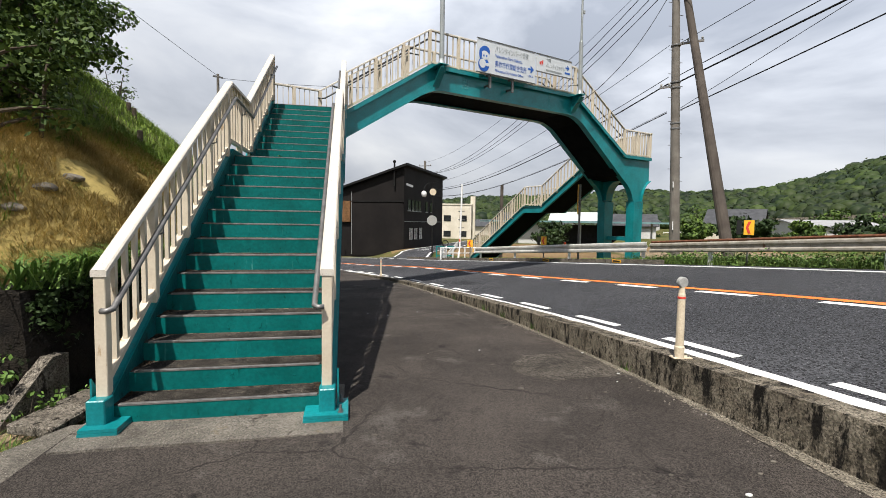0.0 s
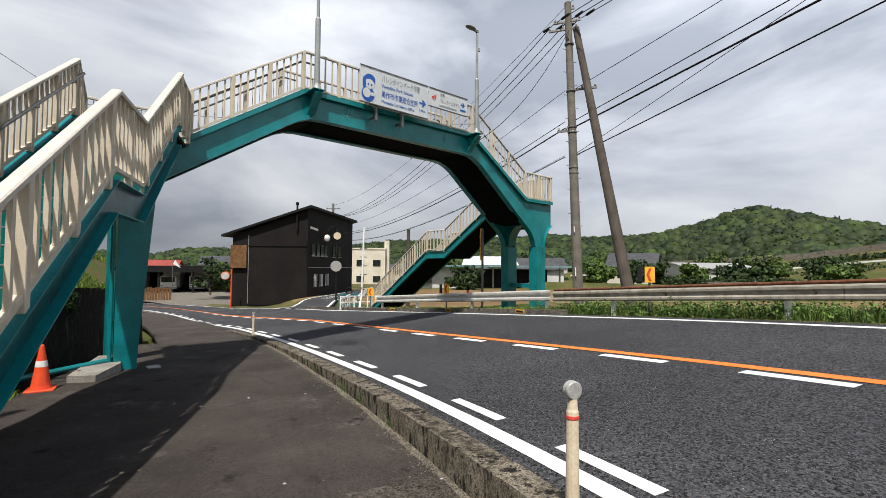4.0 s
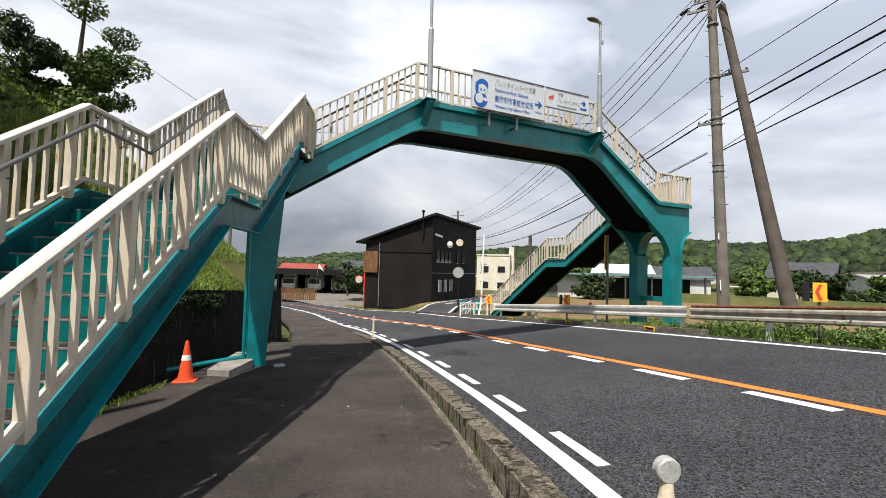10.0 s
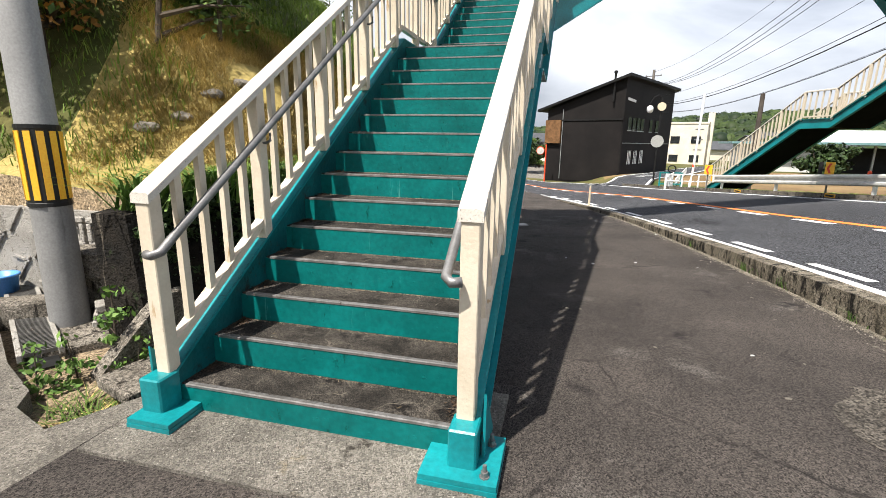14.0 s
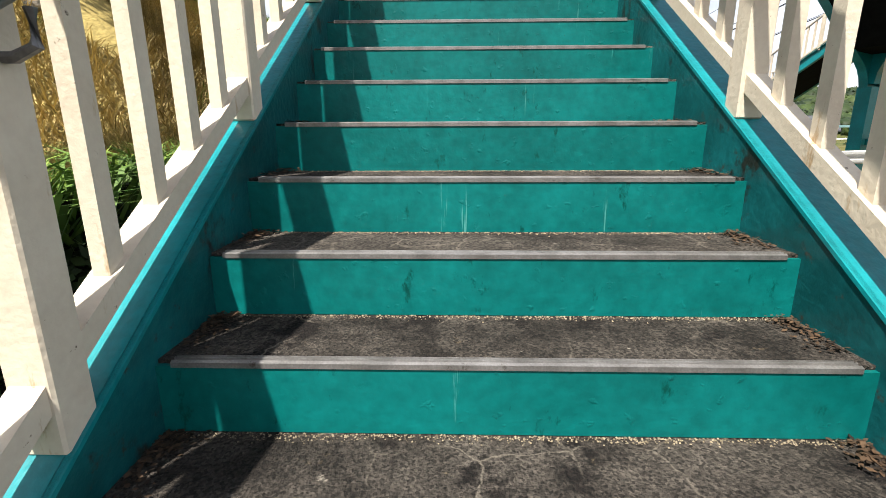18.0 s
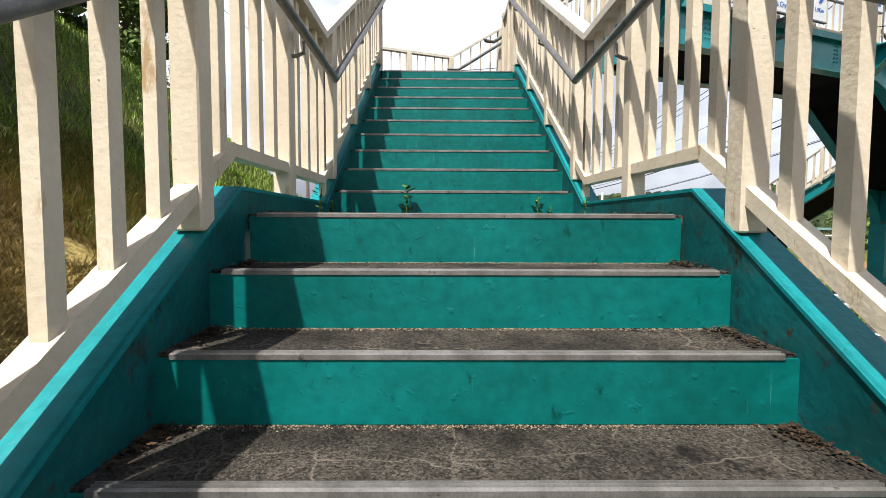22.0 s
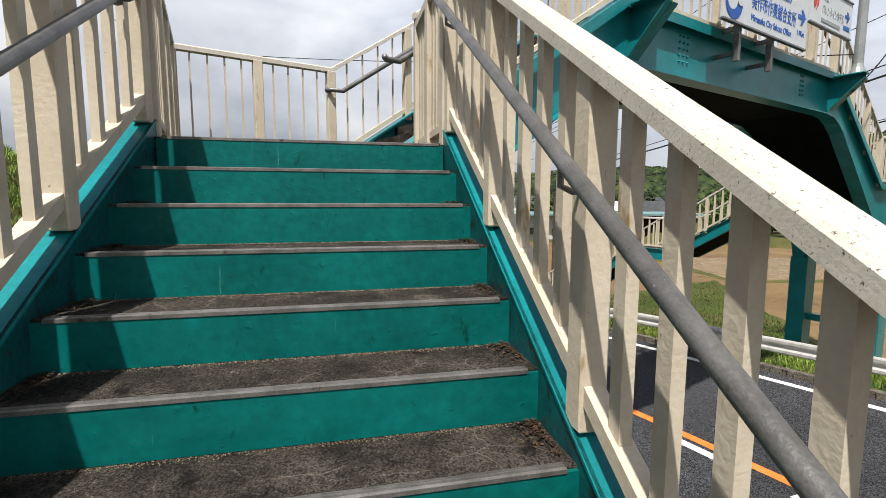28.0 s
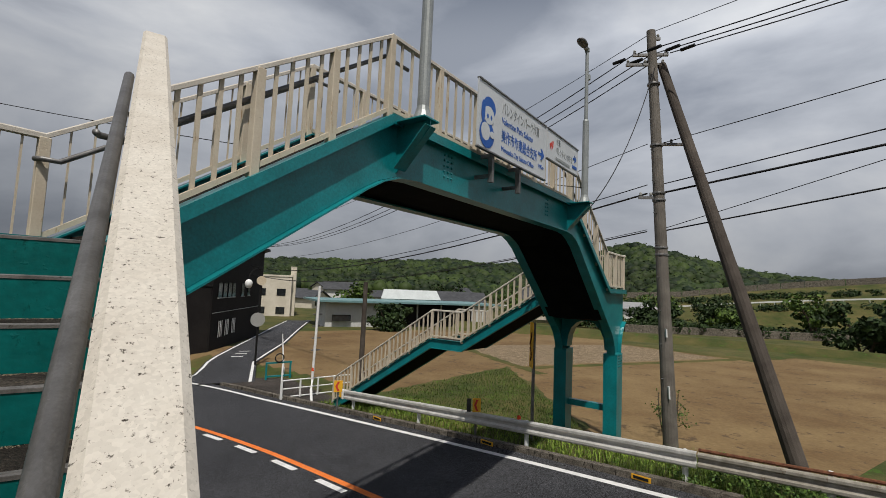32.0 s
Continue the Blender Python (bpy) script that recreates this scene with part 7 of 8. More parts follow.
def high_bank(x, y):
    return x < -3.3 + 0.8 * noise.noise((x * 0.8, y * 0.8, 6.0)) or y > 8


blades("straw", scatter(58000, -4.7, -1.56, 1.62, 7.4, low_bank), STRAW, "cut dry straw lying over the bank", "grass", 0.04, 0.14, 0.0036, 2.6, 1)
blades("bank_grass", scatter(15000, -4.2, -1.56, 4.2, 12, lambda x, y: y > 5.5 + noise.noise((x, y, 2.0))), GRASS, "rough green grass over the bank beside the landing", "grass", 0.05, 0.16, 0.005, 1.4, 22)
blades("bank_grass", scatter(9000, -3.6, -1.56, 1.62, 12, lambda x, y: noise.noise((x * 0.9, y * 0.9, 8.0)) > 0.12), GRASS, "patches of green grass on the bank", "grass", 0.03, 0.11, 0.004, 1.6, 2)
blades("bank_grass", scatter(42000, -9, -2.4, 1.7, 18, high_bank), GRASS, "rough green grass on the upper bank", "grass", 0.06, 0.24, 0.007, 1.2, 3)
blades("verge_grass", [(x, y, hz(x, y)) for x, y in ((far_x(yy) + rng.uniform(0.7, 3.2), yy) for yy in [rng.uniform(-9, 11.5) for _ in range(15000)])], VERGE, "tall weeds and grass along the guard rail", "grass", 0.10, 0.42, 0.005, 1.0, 4)
cs, rr = [], []
for k in range(330):
    y = rng.uniform(-11, 10.5)
    x = far_x(y) + rng.uniform(0.75, 2.6)
    r = rng.uniform(0.12, 0.30) * (1.9 if y < 1 and rng.random() < 0.3 else 1.0)
    cs.append((x, y, hz(x, y) + r * 0.6))
    rr.append(r)
v, f = leaf_cloud(np.array(cs), np.array(rr), 26000, 0.034, 31, 1.1)
me = bpy.data.meshes.new("verge_weeds")
me.from_pydata(v.tolist(), [], f)
me.materials.append(WEED)
tagged(new("verge_weeds", me), "leafy green weeds crowding under the guard rail", "weeds", kind="stuff")
blades("meadow_grass", [(x, y, hz(x, y) + 0.02) for x, y in (Vector((9.6, 13.5)).lerp(Vector((11.4, 25.0)), a).lerp(Vector((15.4, 16.8)).lerp(Vector((22.2, 28.4)), a), b) for a, b in ((rng.random(), rng.random()) for _ in range(16000)))], VERGE, "short green grass of the plot below the far stairs", "grass", 0.05, 0.16, 0.010, 0.9, 21)
cs, rr = [], []
for k in range(150):
    t = rng.random()
    x, y = 60 + 32 * t, 49.5 - 25.5 * t
    cs.append((x + rng.uniform(-1.2, 3.0), y + rng.uniform(-1.0, 2.5), -0.3 + rng.uniform(-0.4, 0.5)))
    rr.append(rng.uniform(0.4, 1.0))
v, f = leaf_cloud(np.array(cs), np.array(rr), 9000, 0.22, 36, 0.8)
me = bpy.data.meshes.new("terrace_shrubs")
me.from_pydata(v.tolist(), [], f)
me.materials.append(LEAFDARK)
tagged(new("terrace_shrubs", me), "dark low shrubs along the terrace wall", "shrubs", kind="stuff")
cs, rr = [], []
for k in range(420):
    t = rng.random()
    i = min(int(t * 6), 5)
    p = Vector(CREST[i]).lerp(Vector(CREST[i + 1]), t * 6 - i)
    w = rng.choice((rng.uniform(2.5, 5), rng.uniform(12, 16), rng.uniform(-16, -10)))
    z = p.z - 0.2 if 0 < w < 6 else -0.9 if w > 0 else p.z + 2.4
    cs.append((p.x - w, p.y - w * 0.5, z - 0.6))
    rr.append(rng.uniform(0.7, 1.7))
v, f = leaf_cloud(np.array(cs), np.array(rr), 34000, 0.30, 32, 0.8)
me = bpy.data.meshes.new("embankment_shrubs")
me.from_pydata(v.tolist(), [], f)
me.materials.append(LEAFDARK)
tagged(new("embankment_shrubs", me), "rough dark scrub in bands along the embankment", "shrubs", kind="stuff")
blades("verge_grass", [(x, y, hz(x, y)) for x, y in ((far_x(yy) + rng.uniform(0.7, 5.5), yy) for yy in [rng.uniform(9.5, 23) for _ in range(13000)])], GRASS, "short green grass below the far stairway", "grass", 0.06, 0.25, 0.011, 0.8, 5)
blades("gutter_weeds", [(rng.uniform(-1.35, -1.0), y, walk_z(0, y) - 0.40) for y in [rng.uniform(0.3, 8.5) for _ in range(1500)]], WEED, "weeds and grass growing in the gutter", "grass", 0.1, 0.4, 0.010, 0.8, 6)
blades("wall_weeds", [(wall_x(y) - 0.12 + rng.uniform(-0.12, 0.12), y, wall_top(y) - 0.05) for y in [rng.uniform(1.3, 14) for _ in range(3600)]], GRASS, "grass hanging over the top of the retaining wall", "grass", 0.10, 0.30, 0.005, 1.6, 7)
blades("edge_weeds", [(-1.0 + rng.gauss(0, 0.05), y, walk_z(0, y) - 0.02) for y in [rng.uniform(1.8, 6.4) for _ in range(900)]], GRASS, "low yellow-green weeds along the footway edge", "grass", 0.03, 0.13, 0.006, 1.4, 23)
blades("kerb_weeds", [(edge_x(y) - 0.63 + rng.uniform(-0.04, 0.02), y, walk_z(3.7, y)) for y in [rng.choice((0.5, 2.6, 3.6, 4.4, 6.0)) + rng.gauss(0, 0.10) for _ in range(260)]], WEED, "small weeds in the joint below the kerb", "grass", 0.03, 0.16, 0.006, 0.9, 8)


def sprout(x, y, z, h, n, seed):
    r = random.Random(seed)
    own = thing("weed", (x, y, z), "small green weed growing from a joint of the landing", "plant", "weeds on the stairs")
    bm = B()
    rod(bm, [(x, y, z), (x + 0.01, y, z + h)], 0.003, 5)
    part("stem", bm, WEED, own)
    for k in range(n):
        a, f = r.uniform(0, 6.28), 0.2 + 0.8 * k / n
        ln = h * r.uniform(0.22, 0.4)
        c = Vector((x, y, z + h * f))
        d = Vector((math.cos(a), math.sin(a), 0.35)) * ln
        s = Vector((-math.sin(a), math.cos(a), 0)) * ln * 0.22
        bm = B()
        vs = [bm.verts.new(p) for p in (c, c + d * 0.5 - s, c + d, c + d * 0.5 + s)]
        bm.faces.new(vs)
        part("leaf", bm, WEED, own)


for k, (x, y, h) in enumerate(((-0.30, Y_UP - 0.03, 0.20), (0.52, Y_UP - 0.03, 0.13), (0.60, Y_UP - 0.02, 0.07), (-0.62, Y_UP - 0.9, 0.12), (0.66, Y_UP - 0.55, 0.10), (-0.66, Y_UP - 0.5, 0.09), (0.70, 3.80, 0.09))):
    sprout(x, y, Z_MID + 0.002 if k < 6 else Z_MID - RISE, h, 11, k)

# litter along the sides of the treads
rng2 = np.random.default_rng(5)
v, f = [], []
for k in range(STEPS_LOW + STEPS_UP):
    z = RISE * (k + 1) + 0.002
    y = RUN * k if k < STEPS_LOW else Y_UP + RUN * (k - STEPS_LOW)
    deep = 0.26 if k != STEPS_LOW - 1 else 1.3
    for i in range(420 if deep < 1 else 4500):
        sx = rng2.choice((-1, 1))
        px = sx * (HALF - 0.005 - abs(rng2.normal(0, 0.034 if deep < 1 else 0.055)))
        py = y + deep - abs(rng2.normal(0, 0.06)) if rng2.random() < 0.6 else y + rng2.uniform(0.06, deep)
        a, s = rng2.uniform(0, 6.28), rng2.uniform(0.003, 0.011)
        c, q = np.array([px, py, z + rng2.uniform(0, 0.012)]), len(v)
        u, w2 = np.array([math.cos(a), math.sin(a), rng2.uniform(-0.3, 0.3)]) * s, np.array([-math.sin(a), math.cos(a), rng2.uniform(-0.3, 0.3)]) * s * 0.5
        v += [tuple(c - u), tuple(c - w2), tuple(c + u), tuple(c + w2)]
        f.append((q, q + 1, q + 2, q + 3))
me = bpy.data.meshes.new("leaf_litter")
me.from_pydata(v, [], f)
me.materials.append(leafy("litter", (0.010, 0.007, 0.005), (0.075, 0.045, 0.025)))
tagged(new("leaf_litter", me), "dark crumbled leaf litter along the sides of the steps", "litter", kind="stuff")

v, f = [], []
for k in range(STEPS_LOW + STEPS_UP):
    z = RISE * (k + 1) + 0.001
    y = (RUN * k if k < STEPS_LOW else Y_UP + RUN * (k - STEPS_LOW)) + (RUN if k != STEPS_LOW - 1 else LAND) - 0.003
    for i in range(900):
        px, py, s = rng2.uniform(-HALF + 0.02, HALF - 0.02), y - abs(rng2.normal(0, 0.012)), rng2.uniform(0.001, 0.0032)
        a, q = rng2.uniform(0, 6.28), len(v)
        ux, uy = math.cos(a) * s, math.sin(a) * s
        v += [(px - ux, py - uy, z), (px + uy, py - ux, z), (px + ux, py + uy, z), (px - uy, py + ux, z), (px, py, z + s * 1.1)]
        f += [(q, q + 1, q + 4), (q + 1, q + 2, q + 4), (q + 2, q + 3, q + 4), (q + 3, q, q + 4)]
me = bpy.data.meshes.new("grit")
me.from_pydata(v, [], f)
me.materials.append(leafy("pale_grit", (0.05, 0.04, 0.026), (0.24, 0.20, 0.135)))
tagged(new("grit", me), "pale grit and moss crumbs along the foot of the risers", "litter", kind="stuff")

# gravel washed along the foot of the kerb
v, f = [], []
for k in range(5200):
    y = rng2.uniform(-4, 12)
    x = edge_x(y) - 0.62 - abs(rng2.normal(0, 0.10))
    s, a, q, z = rng2.uniform(0.003, 0.010), rng2.uniform(0, 6.28), len(v), walk_z(x, y)
    ux, uy = math.cos(a) * s, math.sin(a) * s
    v += [(x - ux, y - uy, z), (x + uy, y - ux, z), (x + ux, y + uy, z), (x - uy, y + ux, z), (x, y, z + s * 0.9)]
    f += [(q, q + 1, q + 4), (q + 1, q + 2, q + 4), (q + 2, q + 3, q + 4), (q + 3, q, q + 4)]
me = bpy.data.meshes.new("gravel")
me.from_pydata(v, [], f)
me.materials.append(leafy("gravel_stones", (0.04, 0.034, 0.028), (0.26, 0.235, 0.20)))
tagged(new("gravel", me), "loose grey gravel washed along the foot of the kerb", "gravel", kind="stuff")

# plants by the gutter at the foot of the stairs
for k, (x, y, z, h, w, n) in enumerate(((-2.02, 0.26, -0.14, 0.36, 0.20, 420), (-1.98, 0.92, 0.0, 0.55, 0.24, 700), (-1.86, 0.72, 0.05, 0.42, 0.20, 420), (-1.52, 0.58, -0.12, 0.26, 0.18, 350), (-1.30, 0.85, -0.30, 0.36, 0.16, 300), (-1.12, 1.05, -0.35, 0.34, 0.14, 260))):
    tree(x, y, z, h, w, WEED, "leafy green weed clump beside the gutter", 200 + k, n, 0.024, 2, 0.12, "weed")
blades("gutter_grass", [(-1.42 + rng.gauss(0, 0.10), -0.06 + rng.gauss(0, 0.09), -0.36) for _ in range(300)], VERGE, "green grass tuft sprouting from the open gutter", "grass", 0.20, 0.40, 0.006, 1.5, 12)
blades("gutter_grass", [(-1.48 + rng.gauss(0, 0.12), -0.02 + rng.gauss(0, 0.09), -0.36) for _ in range(160)], STRAW, "dry grass tuft sprouting from the open gutter", "grass", 0.18, 0.36, 0.005, 1.6, 13)
blades("wall_plants", [(wall_x(y) - 0.05 + rng.gauss(0, 0.10), y, wall_top(y) - 0.14) for y in [rng.uniform(0.75, 2.6) for _ in range(900)]], WEED, "long-leaved plants hanging over the end of the wall", "plants", 0.15, 0.40, 0.013, 1.9, 14)
cs, rr = [], []
for k in range(260):
    y = 0.8 + 9.0 * rng.random() ** 1.4
    z = wall_top(y) - 0.10 - abs(rng.gauss(0, 0.22))
    cs.append((wall_x(y) + 0.05, y, z))
    rr.append(rng.uniform(0.05, 0.13))
v, f = leaf_cloud(np.array(cs), np.array(rr), 9000, 0.026, 35, 0.8)
me = bpy.data.meshes.new("wall_ivy")
me.from_pydata(v.tolist(), [], f)
me.materials.append(LEAFDARK)
tagged(new("wall_ivy", me), "dark ivy and creepers hanging down the retaining wall", "ivy", kind="stuff")

# bushes by the workshop, trees at the embankment
tree(27.5, 55.5, -1.6, 3.6, 2.4, LEAFDARK, "round dark bush before the pale workshop", 41, 3000, 0.22, 3, 0.1, "bush")
for k, (x, y, h, s) in enumerate(((62, 57, 4.6, 3.2), (66, 52, 4.2, 3.0), (71, 47, 5.2, 3.4), (57, 64, 4.4, 3.0), (76, 72, 6.0, 4.0), (96, 62, 6.5, 4.5), (94, 50, 6.0, 4.2), (88, 44, 4.4, 3.2), (66, 21, 6.5, 3.6), (72, 17, 9.5, 4.5), (76, 10, 11, 5), (100, 36, 8, 4.0), (64, 12, 5.5, 3.5), (78, 2, 12, 6), (70, 4, 9, 5), (76, 84, 8, 5), (56, 84, 7, 4.5), (34, 82, 6, 4), (66, 66, 5, 4), (92, 70, 7, 5), (-3.4, 58, 4.5, 2.0), (-1.6, 62, 4, 1.8))):
    tree(x, y, -1.6, h, s, LEAF if k % 2 else LEAFDARK, "broad leafy tree beyond the fields", 60 + k, 2200, 0.33 if x > 20 else 0.18, 2, 0.15)
tree(17.5, 14.5, -0.8, 1.6, 0.7, LEAF, "young sapling at the field's edge", 90, 350, 0.05, 3, 0.2, "bush")
bm = B()
rod(bm, [(11.9, 15.2, -0.2), (12.6, 15.0, -0.7), (13.4, 14.9, -0.95)], 0.06, 6, 0.03)
solid("fallen_branch", bm, BARK, "bare brown fallen branch on the slope", "branch")

# wooded hills all round
SKYLINE = [(-180, 7), (-120, 9), (-60, 6), (-25, 1.0), (-14, 0.6), (-11.6, 0.5), (-8.2, 1.3), (-4.5, 1.2), (4, 1.8), (10, 2.3), (16, 2.7), (25, 3.3), (33.6, 3.6), (41, 3.4), (45.5, 3.3), (49.5, 4.4), (51.3, 5.1), (53, 5.9), (55, 6.4), (58, 5.7), (60, 5.2), (62.2, 4.5), (65.6, 3.2), (72, 2.5), (85, 2.4), (100, 4), (120, 8), (180, 7)]


def hill_z(az, r):
    el = float(np.interp(az, *zip(*SKYLINE)))
    peak = 1.8 + 300 * math.tan(radians(el))
    t = (r - 135) / 165
    prof = smooth01(t) if t < 1 else max(0.0, 1 - 0.35 * (t - 1))
    return -2.2 + (peak + 2.2) * prof * (0.90 + 0.10 * noise.noise((az * 0.16, r * 0.012, 5.0)))


verts, faces = [], []
azs = frange(-180, 180, 1.5)
rs = [135 + 15 * k for k in range(16)]
for az in azs:
    for r in rs:
        verts.append((2.9 + r * math.sin(radians(az)), -1.8 + r * math.cos(radians(az)), hill_z(az, r) - 1.5))
n = len(rs)
for i in range(len(azs) - 1):
    for j in range(n - 1):
        faces.append((i * n + j, i * n + j + 1, (i + 1) * n + j + 1, (i + 1) * n + j))
me = bpy.data.meshes.new("hills")
me.from_pydata(verts, [], faces)
me.materials.append(GRASSMIX)
tagged(new("hills", me), "low rounded hills ringing the valley", "hill", kind="structure")

# their woods: rough rounded clumps of many facets
rngw = np.random.default_rng(21)
ico = bmesh.new()
bmesh.ops.create_icosphere(ico, subdivisions=2, radius=1.0)
iv = np.array([v.co[:] for v in ico.verts])
fi = [tuple(v.index for v in q.verts) for q in ico.faces]
ico.free()
V, Fc, cs, rr = [], [], [], []
count = 0
for k in range(9000):
    az = rngw.uniform(-30, 80) if k % 9 else rngw.uniform(-180, 180)
    r = 140 + 165 * rngw.random() ** 0.7
    if r < 190 and noise.noise((az * 0.12, r * 0.03, 2.0)) > 0.02:
        continue
    z = hill_z(az, r)
    s = rngw.uniform(1.5, 3.4) * (0.75 + r / 500)
    jag = 0.86 + 0.05 * rngw.standard_normal(len(iv))
    at = np.array([2.9 + r * math.sin(radians(az)), -1.8 + r * math.cos(radians(az)), z + s * 0.25 - 1.2])
    tall = rngw.uniform(0.75, 1.15)
    V.append(iv * jag[:, None] * np.array([s, s, s * tall]) + at)
    Fc += [tuple(i + len(iv) * count for i in q) for q in fi]
    cs.append(at)
    rr.append(s)
    count += 1
v, f = leaf_cloud(np.array(cs), np.array(rr), 230000, 0.55, 33, 0.95)
Fc += [tuple(i + len(iv) * count for i in q) for q in f]
V.append(v)
me = bpy.data.meshes.new("woods")
me.from_pydata(np.concatenate(V).tolist(), [], Fc)
me.materials.append(FOREST)
for p in me.polygons:
    p.use_smooth = len(p.vertices) == 3
tagged(new("woods", me), "mixed green woods covering the hills", "woods", kind="stuff")

# ---- foot of the bank: striped pole, blocks, slabs, rocks ----
pb = Vector((-2.80, 0.98, -0.12))
spole = thing("striped_utility_pole", pb, "grey concrete pole with a yellow and black warning wrap", "utility pole")
bm = B()
lathe(bm, pb, [(0.142, -0.2), (0.142, 0), (0.095, 9.0)], 24)
part("pole", bm, POLEPAINT, spole, smooth=True)
bm = B()
lathe(bm, pb + Vector((0, 0, 1.02)), [(0.142, 0), (0.146, 0.002), (0.146, 0.03), (0.142, 0.034), (0.140, 0.59), (0.143, 0.594), (0.143, 0.622), (0.139, 0.624)], 24)
part("wrap", bm, BLACK, spole, "black wrap")
for k in range(11):
    a = 2 * math.pi * k / 11
    bm = B()
    box(bm, pb + Vector((math.cos(a) * 0.1415, math.sin(a) * 0.1415, 1.335)), (0.008, 0.046, 0.52), math.degrees(a))
    part("stripe", bm, YELLOW, spole, "yellow stripe")
bm = B()
slab(bm, [(-1.0, -6), (-1.0, 0.12), (-1.1, 0.12), (-1.33, -0.30), (-1.68, -0.19), (-1.80, -0.04), (-2.30, 0.18), (-4.4, 1.40), (-6, 1.40), (-6, -6)], 0.40, (0, 0, -0.415))
solid("yard_paving", bm, PADSTONE, "worn pale concrete paving round the open gutter", "paving", kind="structure")
for outline, z, thick, label in (
        ([(-1.56, 0.17), (-1.18, 0.04), (-1.08, 0.80), (-1.40, 0.92)], -0.08, 0.08, "weathered stone slab laid across the gutter"),
        ([(-2.42, 0.46), (-2.16, 0.82), (-2.75, 1.36), (-3.15, 0.95)], -0.26, 0.17, "cracked concrete footing slab under the striped pole"),
        ([(-1.30, 1.15), (-0.98, 1.08), (-0.95, 1.5), (-1.28, 1.6)], -0.12, 0.12, "rough stone lying in the gutter beside the steps")):
    bm = B()
    slab(bm, outline, thick, (0, 0, z))
    bmesh.ops.bevel(bm, geom=bm.edges[:], offset=0.012, segments=1, affect="EDGES", profile=0.6)
    solid("stone_slab", bm, CONCRETE, label, "slab")
bm = B()
slab(bm, [(0.34, -0.4), (0.34, -0.10), (0.80, 0.34), (0.95, 0.34), (0.95, -0.4)], 0.13, (-1.93, 0, 0), (0.30, 1.0, 0), (0, 0, 1))
solid("wing_wall", bm, CONCRETE, "low sloping concrete wing below the end of the retaining wall", "wall", kind="structure")
bm = B()
for p in (((-1.76, 0.70), (-1.84, 0.70), (-2.30, 1.00), (-2.72, 1.62), (-1.60, 1.75)),):
    low = [bm.verts.new((x, y, -0.4)) for x, y in p]
    top = [bm.verts.new((x + 0.04 * (x < -1.8), y + 0.04, z)) for (x, y), z in zip(p, (0.86, 0.85, 0.74, 0.70, 0.98))]
    bm.faces.new(low[::-1])
    bm.faces.new(top)
    for i in range(len(p)):
        bm.faces.new((low[i], low[(i + 1) % len(p)], top[(i + 1) % len(p)], top[i]))
bmesh.ops.recalc_face_normals(bm, faces=bm.faces)
bmesh.ops.bevel(bm, geom=bm.edges[:], offset=0.02, segments=1, affect="EDGES", profile=0.6)
tagged(part("wall_end", bm, CONCRETE), "rough sloping concrete end of the retaining wall", "wall", kind="structure")
bm = B()
slab(bm, [(-6.2, 1.53), (-2.55, 1.50), (-2.55, 1.66), (-6.2, 1.70)], 1.16, (0, 0, -0.40))
front = thing("bank_wall", (-4.4, 1.6, -0.4), "pale precast wall with embossed bars and recessed panels below the bank", "wall", kind="structure")
part("wall", bm, PALEWALL, front)
for k in range(9):
    for j in range(3):
        x, z = -3.75 - 0.27 * k, 0.02 + 0.25 * j
        bm = B()
        bar(bm, (x - 0.10, 1.515, z), (x + 0.10, 1.515, z + (0.15 if (k + j) % 2 else -0.15) + 0.10), 0.03, 0.05, 0.006, up=(0, 1, 0))
        part("embossed_bar", bm, PALEWALL, front)
for x in (-3.30, -2.90):
    bm = B()
    for c, sz in (((x, 1.475, 0.685), (0.36, 0.05, 0.05)), ((x, 1.475, 0.445), (0.36, 0.05, 0.07)), ((x - 0.155, 1.475, 0.565), (0.05, 0.05, 0.17)), ((x + 0.155, 1.475, 0.565), (0.05, 0.05, 0.17)), ((x, 1.487, 0.60), (0.18, 0.02, 0.018))):
        box(bm, c, sz, bevel=0.006)
    part("recessed_panel", bm, PALEWALL, front)
# the second block is added to fill the dark gap below the first
for c, sz, turn, label in (((-2.82, 1.28, 0.36), (0.42, 0.34, 0.24), 14, "stained concrete block set under the precast panels"),
                           ((-2.70, 1.30, 0.08), (0.55, 0.22, 0.32), 8, "concrete block added in the dark gap at the foot of the bank"),
                           ((-3.20, 0.93, -0.04), (0.60, 0.24, 0.26), 32, "tan concrete block beside the striped pole")):
    bm = B()
    box(bm, c, sz, turn, bevel=0.018)
    solid("concrete_block", bm, CONCRETE, label, "block", "blocks at the foot of the bank")
for k in range(3):
    bm = B()
    box(bm, (-2.46 + 0.02 * k, 1.10 - 0.015 * k, -0.075 + 0.075 * k), (0.30 - 0.02 * k, 0.20, 0.06), 38 + 7 * k, bevel=0.008)
    solid("stone_slab", bm, PALEWALL, "grey stone offcut stacked behind the striped pole", "slab", "stacked stone offcuts")
ga, gd, gn = Vector((-2.32, 0.24, -0.09)), Vector((-0.853, 0.522, 0)), Vector((0.522, 0.853, 0))
grate = thing("drain_grating", ga, "grey steel grating over a drain channel with pale edges", "grating")
for off in (0.02, 0.25):
    bm = B()
    bar(bm, ga + gn * off + gd * 0.12 + Vector((0, 0, 0.015)), ga + gn * off + gd * 2.3 + Vector((0, 0, 0.015)), 0.035, 0.06, 0.005)
    part("edge_rail", bm, PALEWALL, grate)
bm = B()
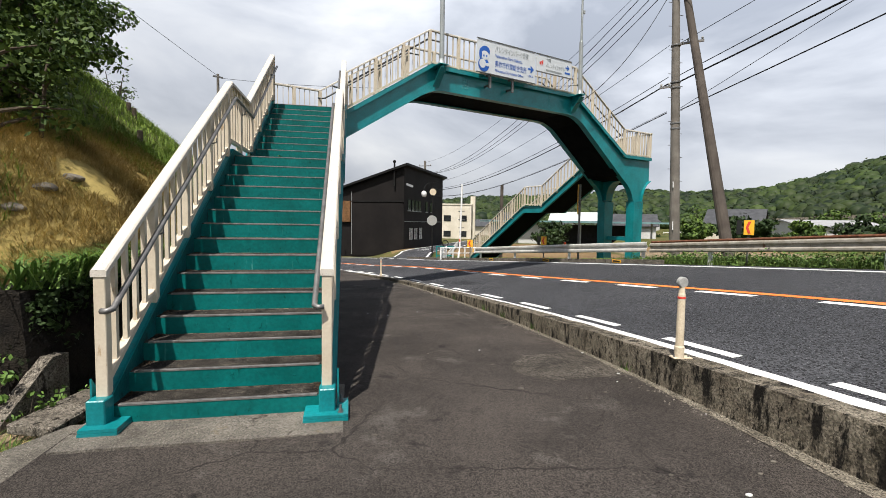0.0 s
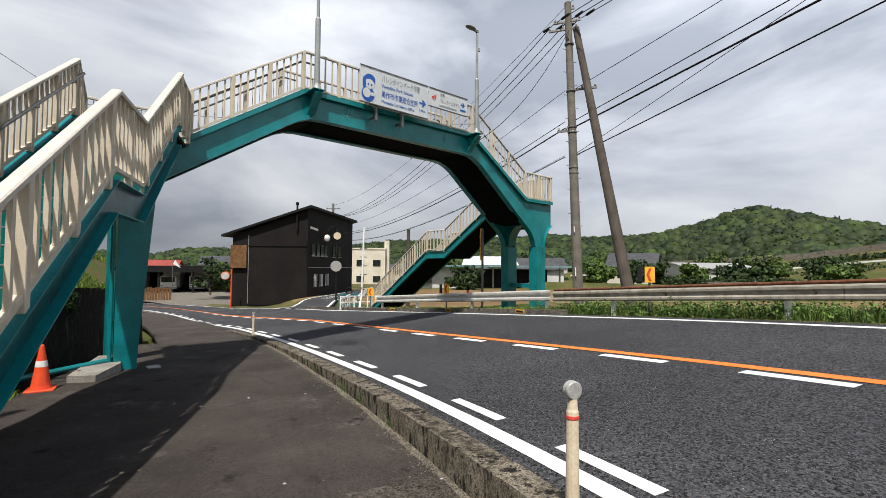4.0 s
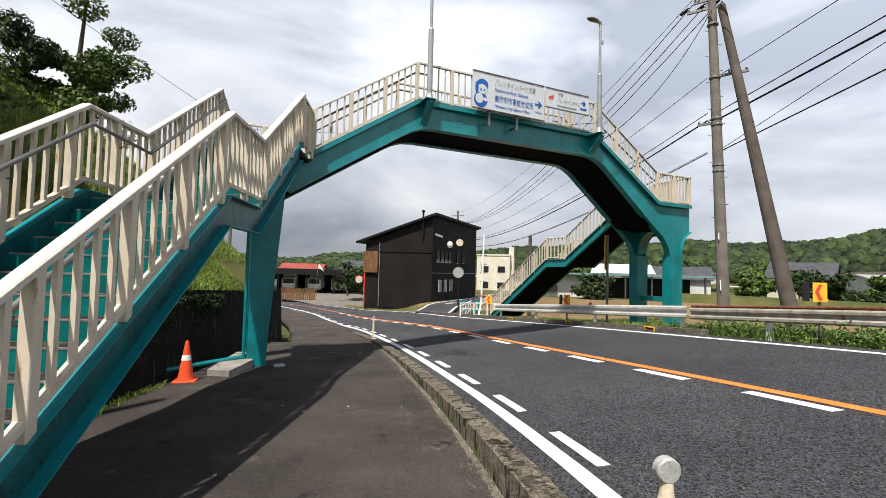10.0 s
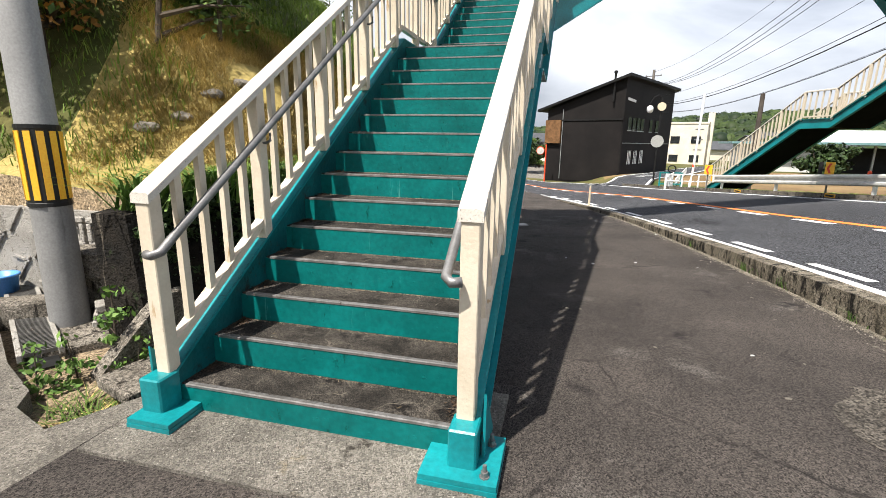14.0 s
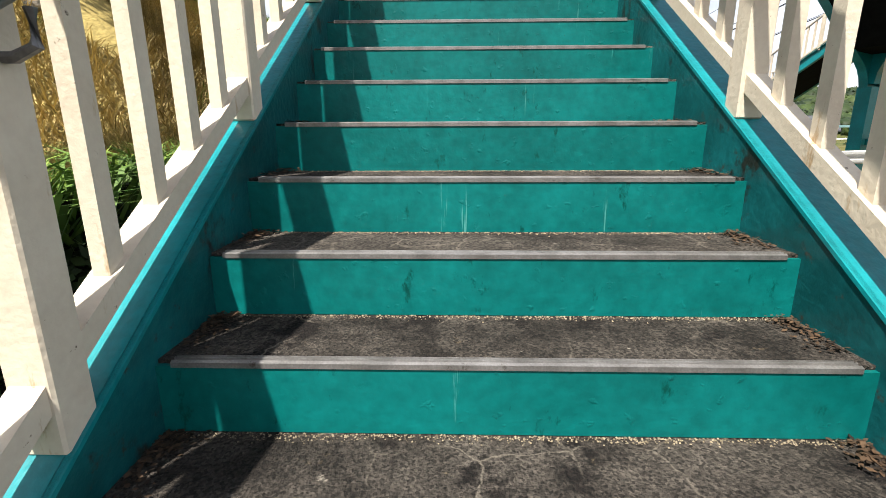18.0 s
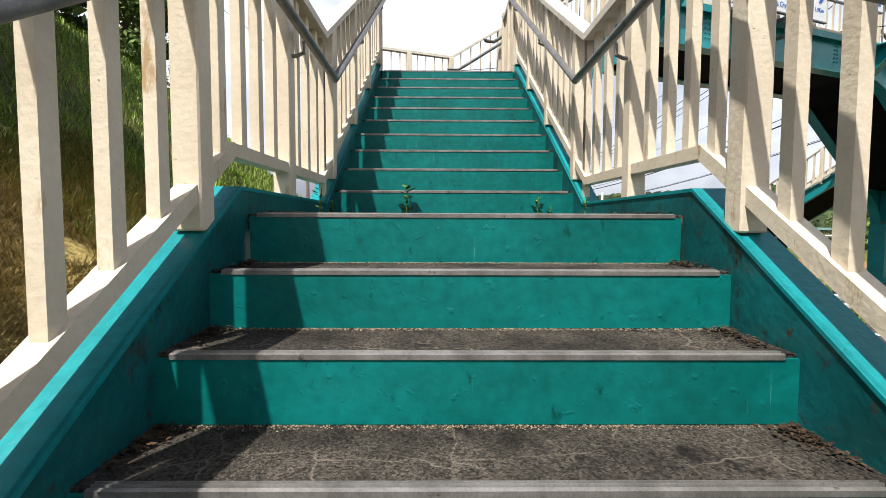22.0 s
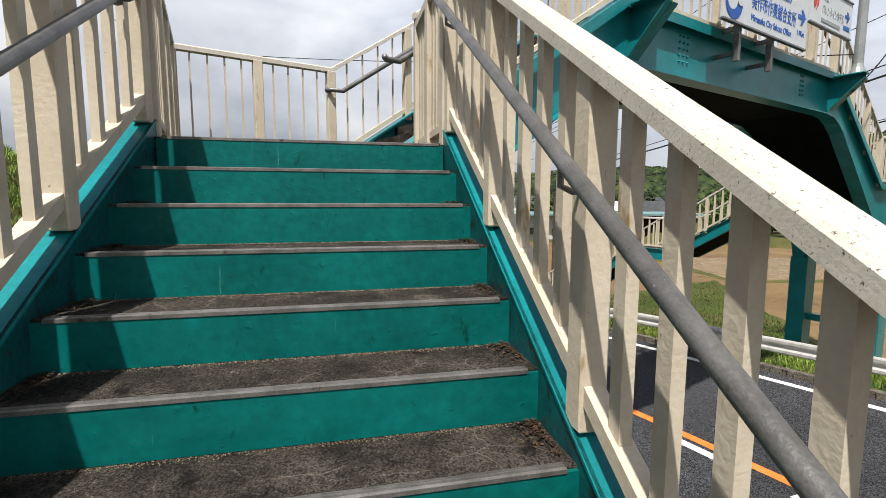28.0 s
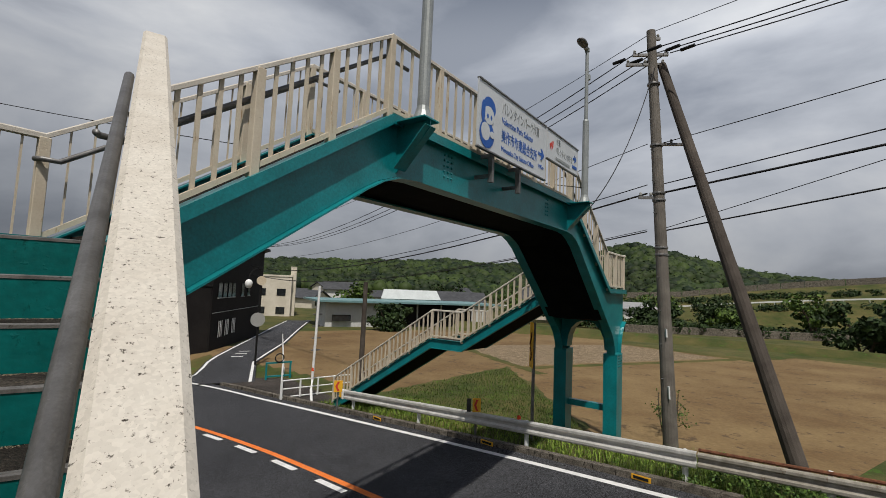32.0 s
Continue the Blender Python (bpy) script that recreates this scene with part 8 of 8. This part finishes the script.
bar(bm, ga + gn * 0.135 + Vector((0, 0, -0.05)), ga + gn * 0.135 + gd * 2.3 + Vector((0, 0, -0.05)), 0.19, 0.02)
part("channel", bm, BLACK, grate)
for k in range(4, 76):
    bm = B()
    bar(bm, ga + gd * (0.02 + 0.03 * k) + gn * 0.04 + Vector((0, 0, 0.03)), ga + gd * (0.02 + 0.03 * k) + gn * 0.23 + Vector((0, 0, 0.03)), 0.009, 0.03)
    part("grating_bar", bm, GRATESTEEL, grate)
tub = thing("bucket", (-4.05, 1.30, -0.10), "pale blue plastic bucket standing by the wall", "bucket")
bm = B()
lathe(bm, (-4.05, 1.30, -0.15), [(0.11, 0), (0.14, 0.26), (0.155, 0.26), (0.155, 0.28), (0.13, 0.28), (0.10, 0.02)], 20)
part("body", bm, BLUEPLASTIC, tub, smooth=True)
bm = B()
for i in range(9):
    for j in range(5):
        bm.verts.new((-3.86 + 0.05 * i, 1.02 - 0.02 * i + 0.05 * j, -0.08 + 0.07 * abs(noise.noise((i * 0.7, j * 0.9, 2.0)))))
bm.verts.ensure_lookup_table()
for i in range(8):
    for j in range(4):
        bm.faces.new([bm.verts[q] for q in (i * 5 + j, i * 5 + 5 + j, i * 5 + 6 + j, i * 5 + 1 + j)])
bmesh.ops.solidify(bm, geom=bm.faces[:], thickness=0.006)
solid("plastic_sheet", bm, BLUEPLASTIC, "crumpled blue plastic sheet on the ground", "plastic sheet")
for k, (x, y, z, s) in enumerate(((-2.95, 2.6, 2.3, 0.09), (-2.8, 2.95, 2.0, 0.10), (-2.68, 3.3, 2.1, 0.09), (-3.2, 2.4, 2.6, 0.10))):
    bm = B()
    bmesh.ops.create_icosphere(bm, subdivisions=2, radius=s)
    for v_ in bm.verts:
        v_.co *= 1 + 0.35 * noise.noise(v_.co * 9 + Vector((k * 3.1, 0, 0)))
    bmesh.ops.transform(bm, matrix=Matrix.Translation((x, y, hz(x, y) - s * 0.3)) @ Matrix.Diagonal((1.5, 1.0, 0.7, 1)), verts=bm.verts)
    solid("rock", bm, ROCK, "grey rock half sunk in the dry grass", "rock", "rocks on the bank")
for x, y in ((-4.0, 8.7), (-5.3, 11.6), (-5.5, 11.75)):
    bm = B()
    lathe(bm, (x, y, hz(x, y) - 0.1), [(0.07, 0), (0.065, 0.4), (0.05, 0.42)], 8)
    solid("wooden_stake", bm, BARK, "short weathered wooden stake on the bank", "stake", "stakes on the bank")
for k in range(90):
    x, y = rng.uniform(1.1, 3.6), rng.uniform(-3, 10)
    if k % 3:
        x, y = edge_x(y) - 0.69 - abs(rng.gauss(0, 0.12)), rng.uniform(-3, 9)
    bm = B()
    bmesh.ops.create_icosphere(bm, subdivisions=1, radius=rng.uniform(0.006, 0.016))
    bmesh.ops.transform(bm, matrix=Matrix.Translation((x, y, walk_z(x, y) + 0.003)) @ Matrix.Diagonal((1.5, 1, 0.5, 1)), verts=bm.verts)
    solid("pebble", bm, GREYWALL if k % 4 == 0 else ROCK, "small pale pebble on the footway", "pebble", "pebbles on the footway")
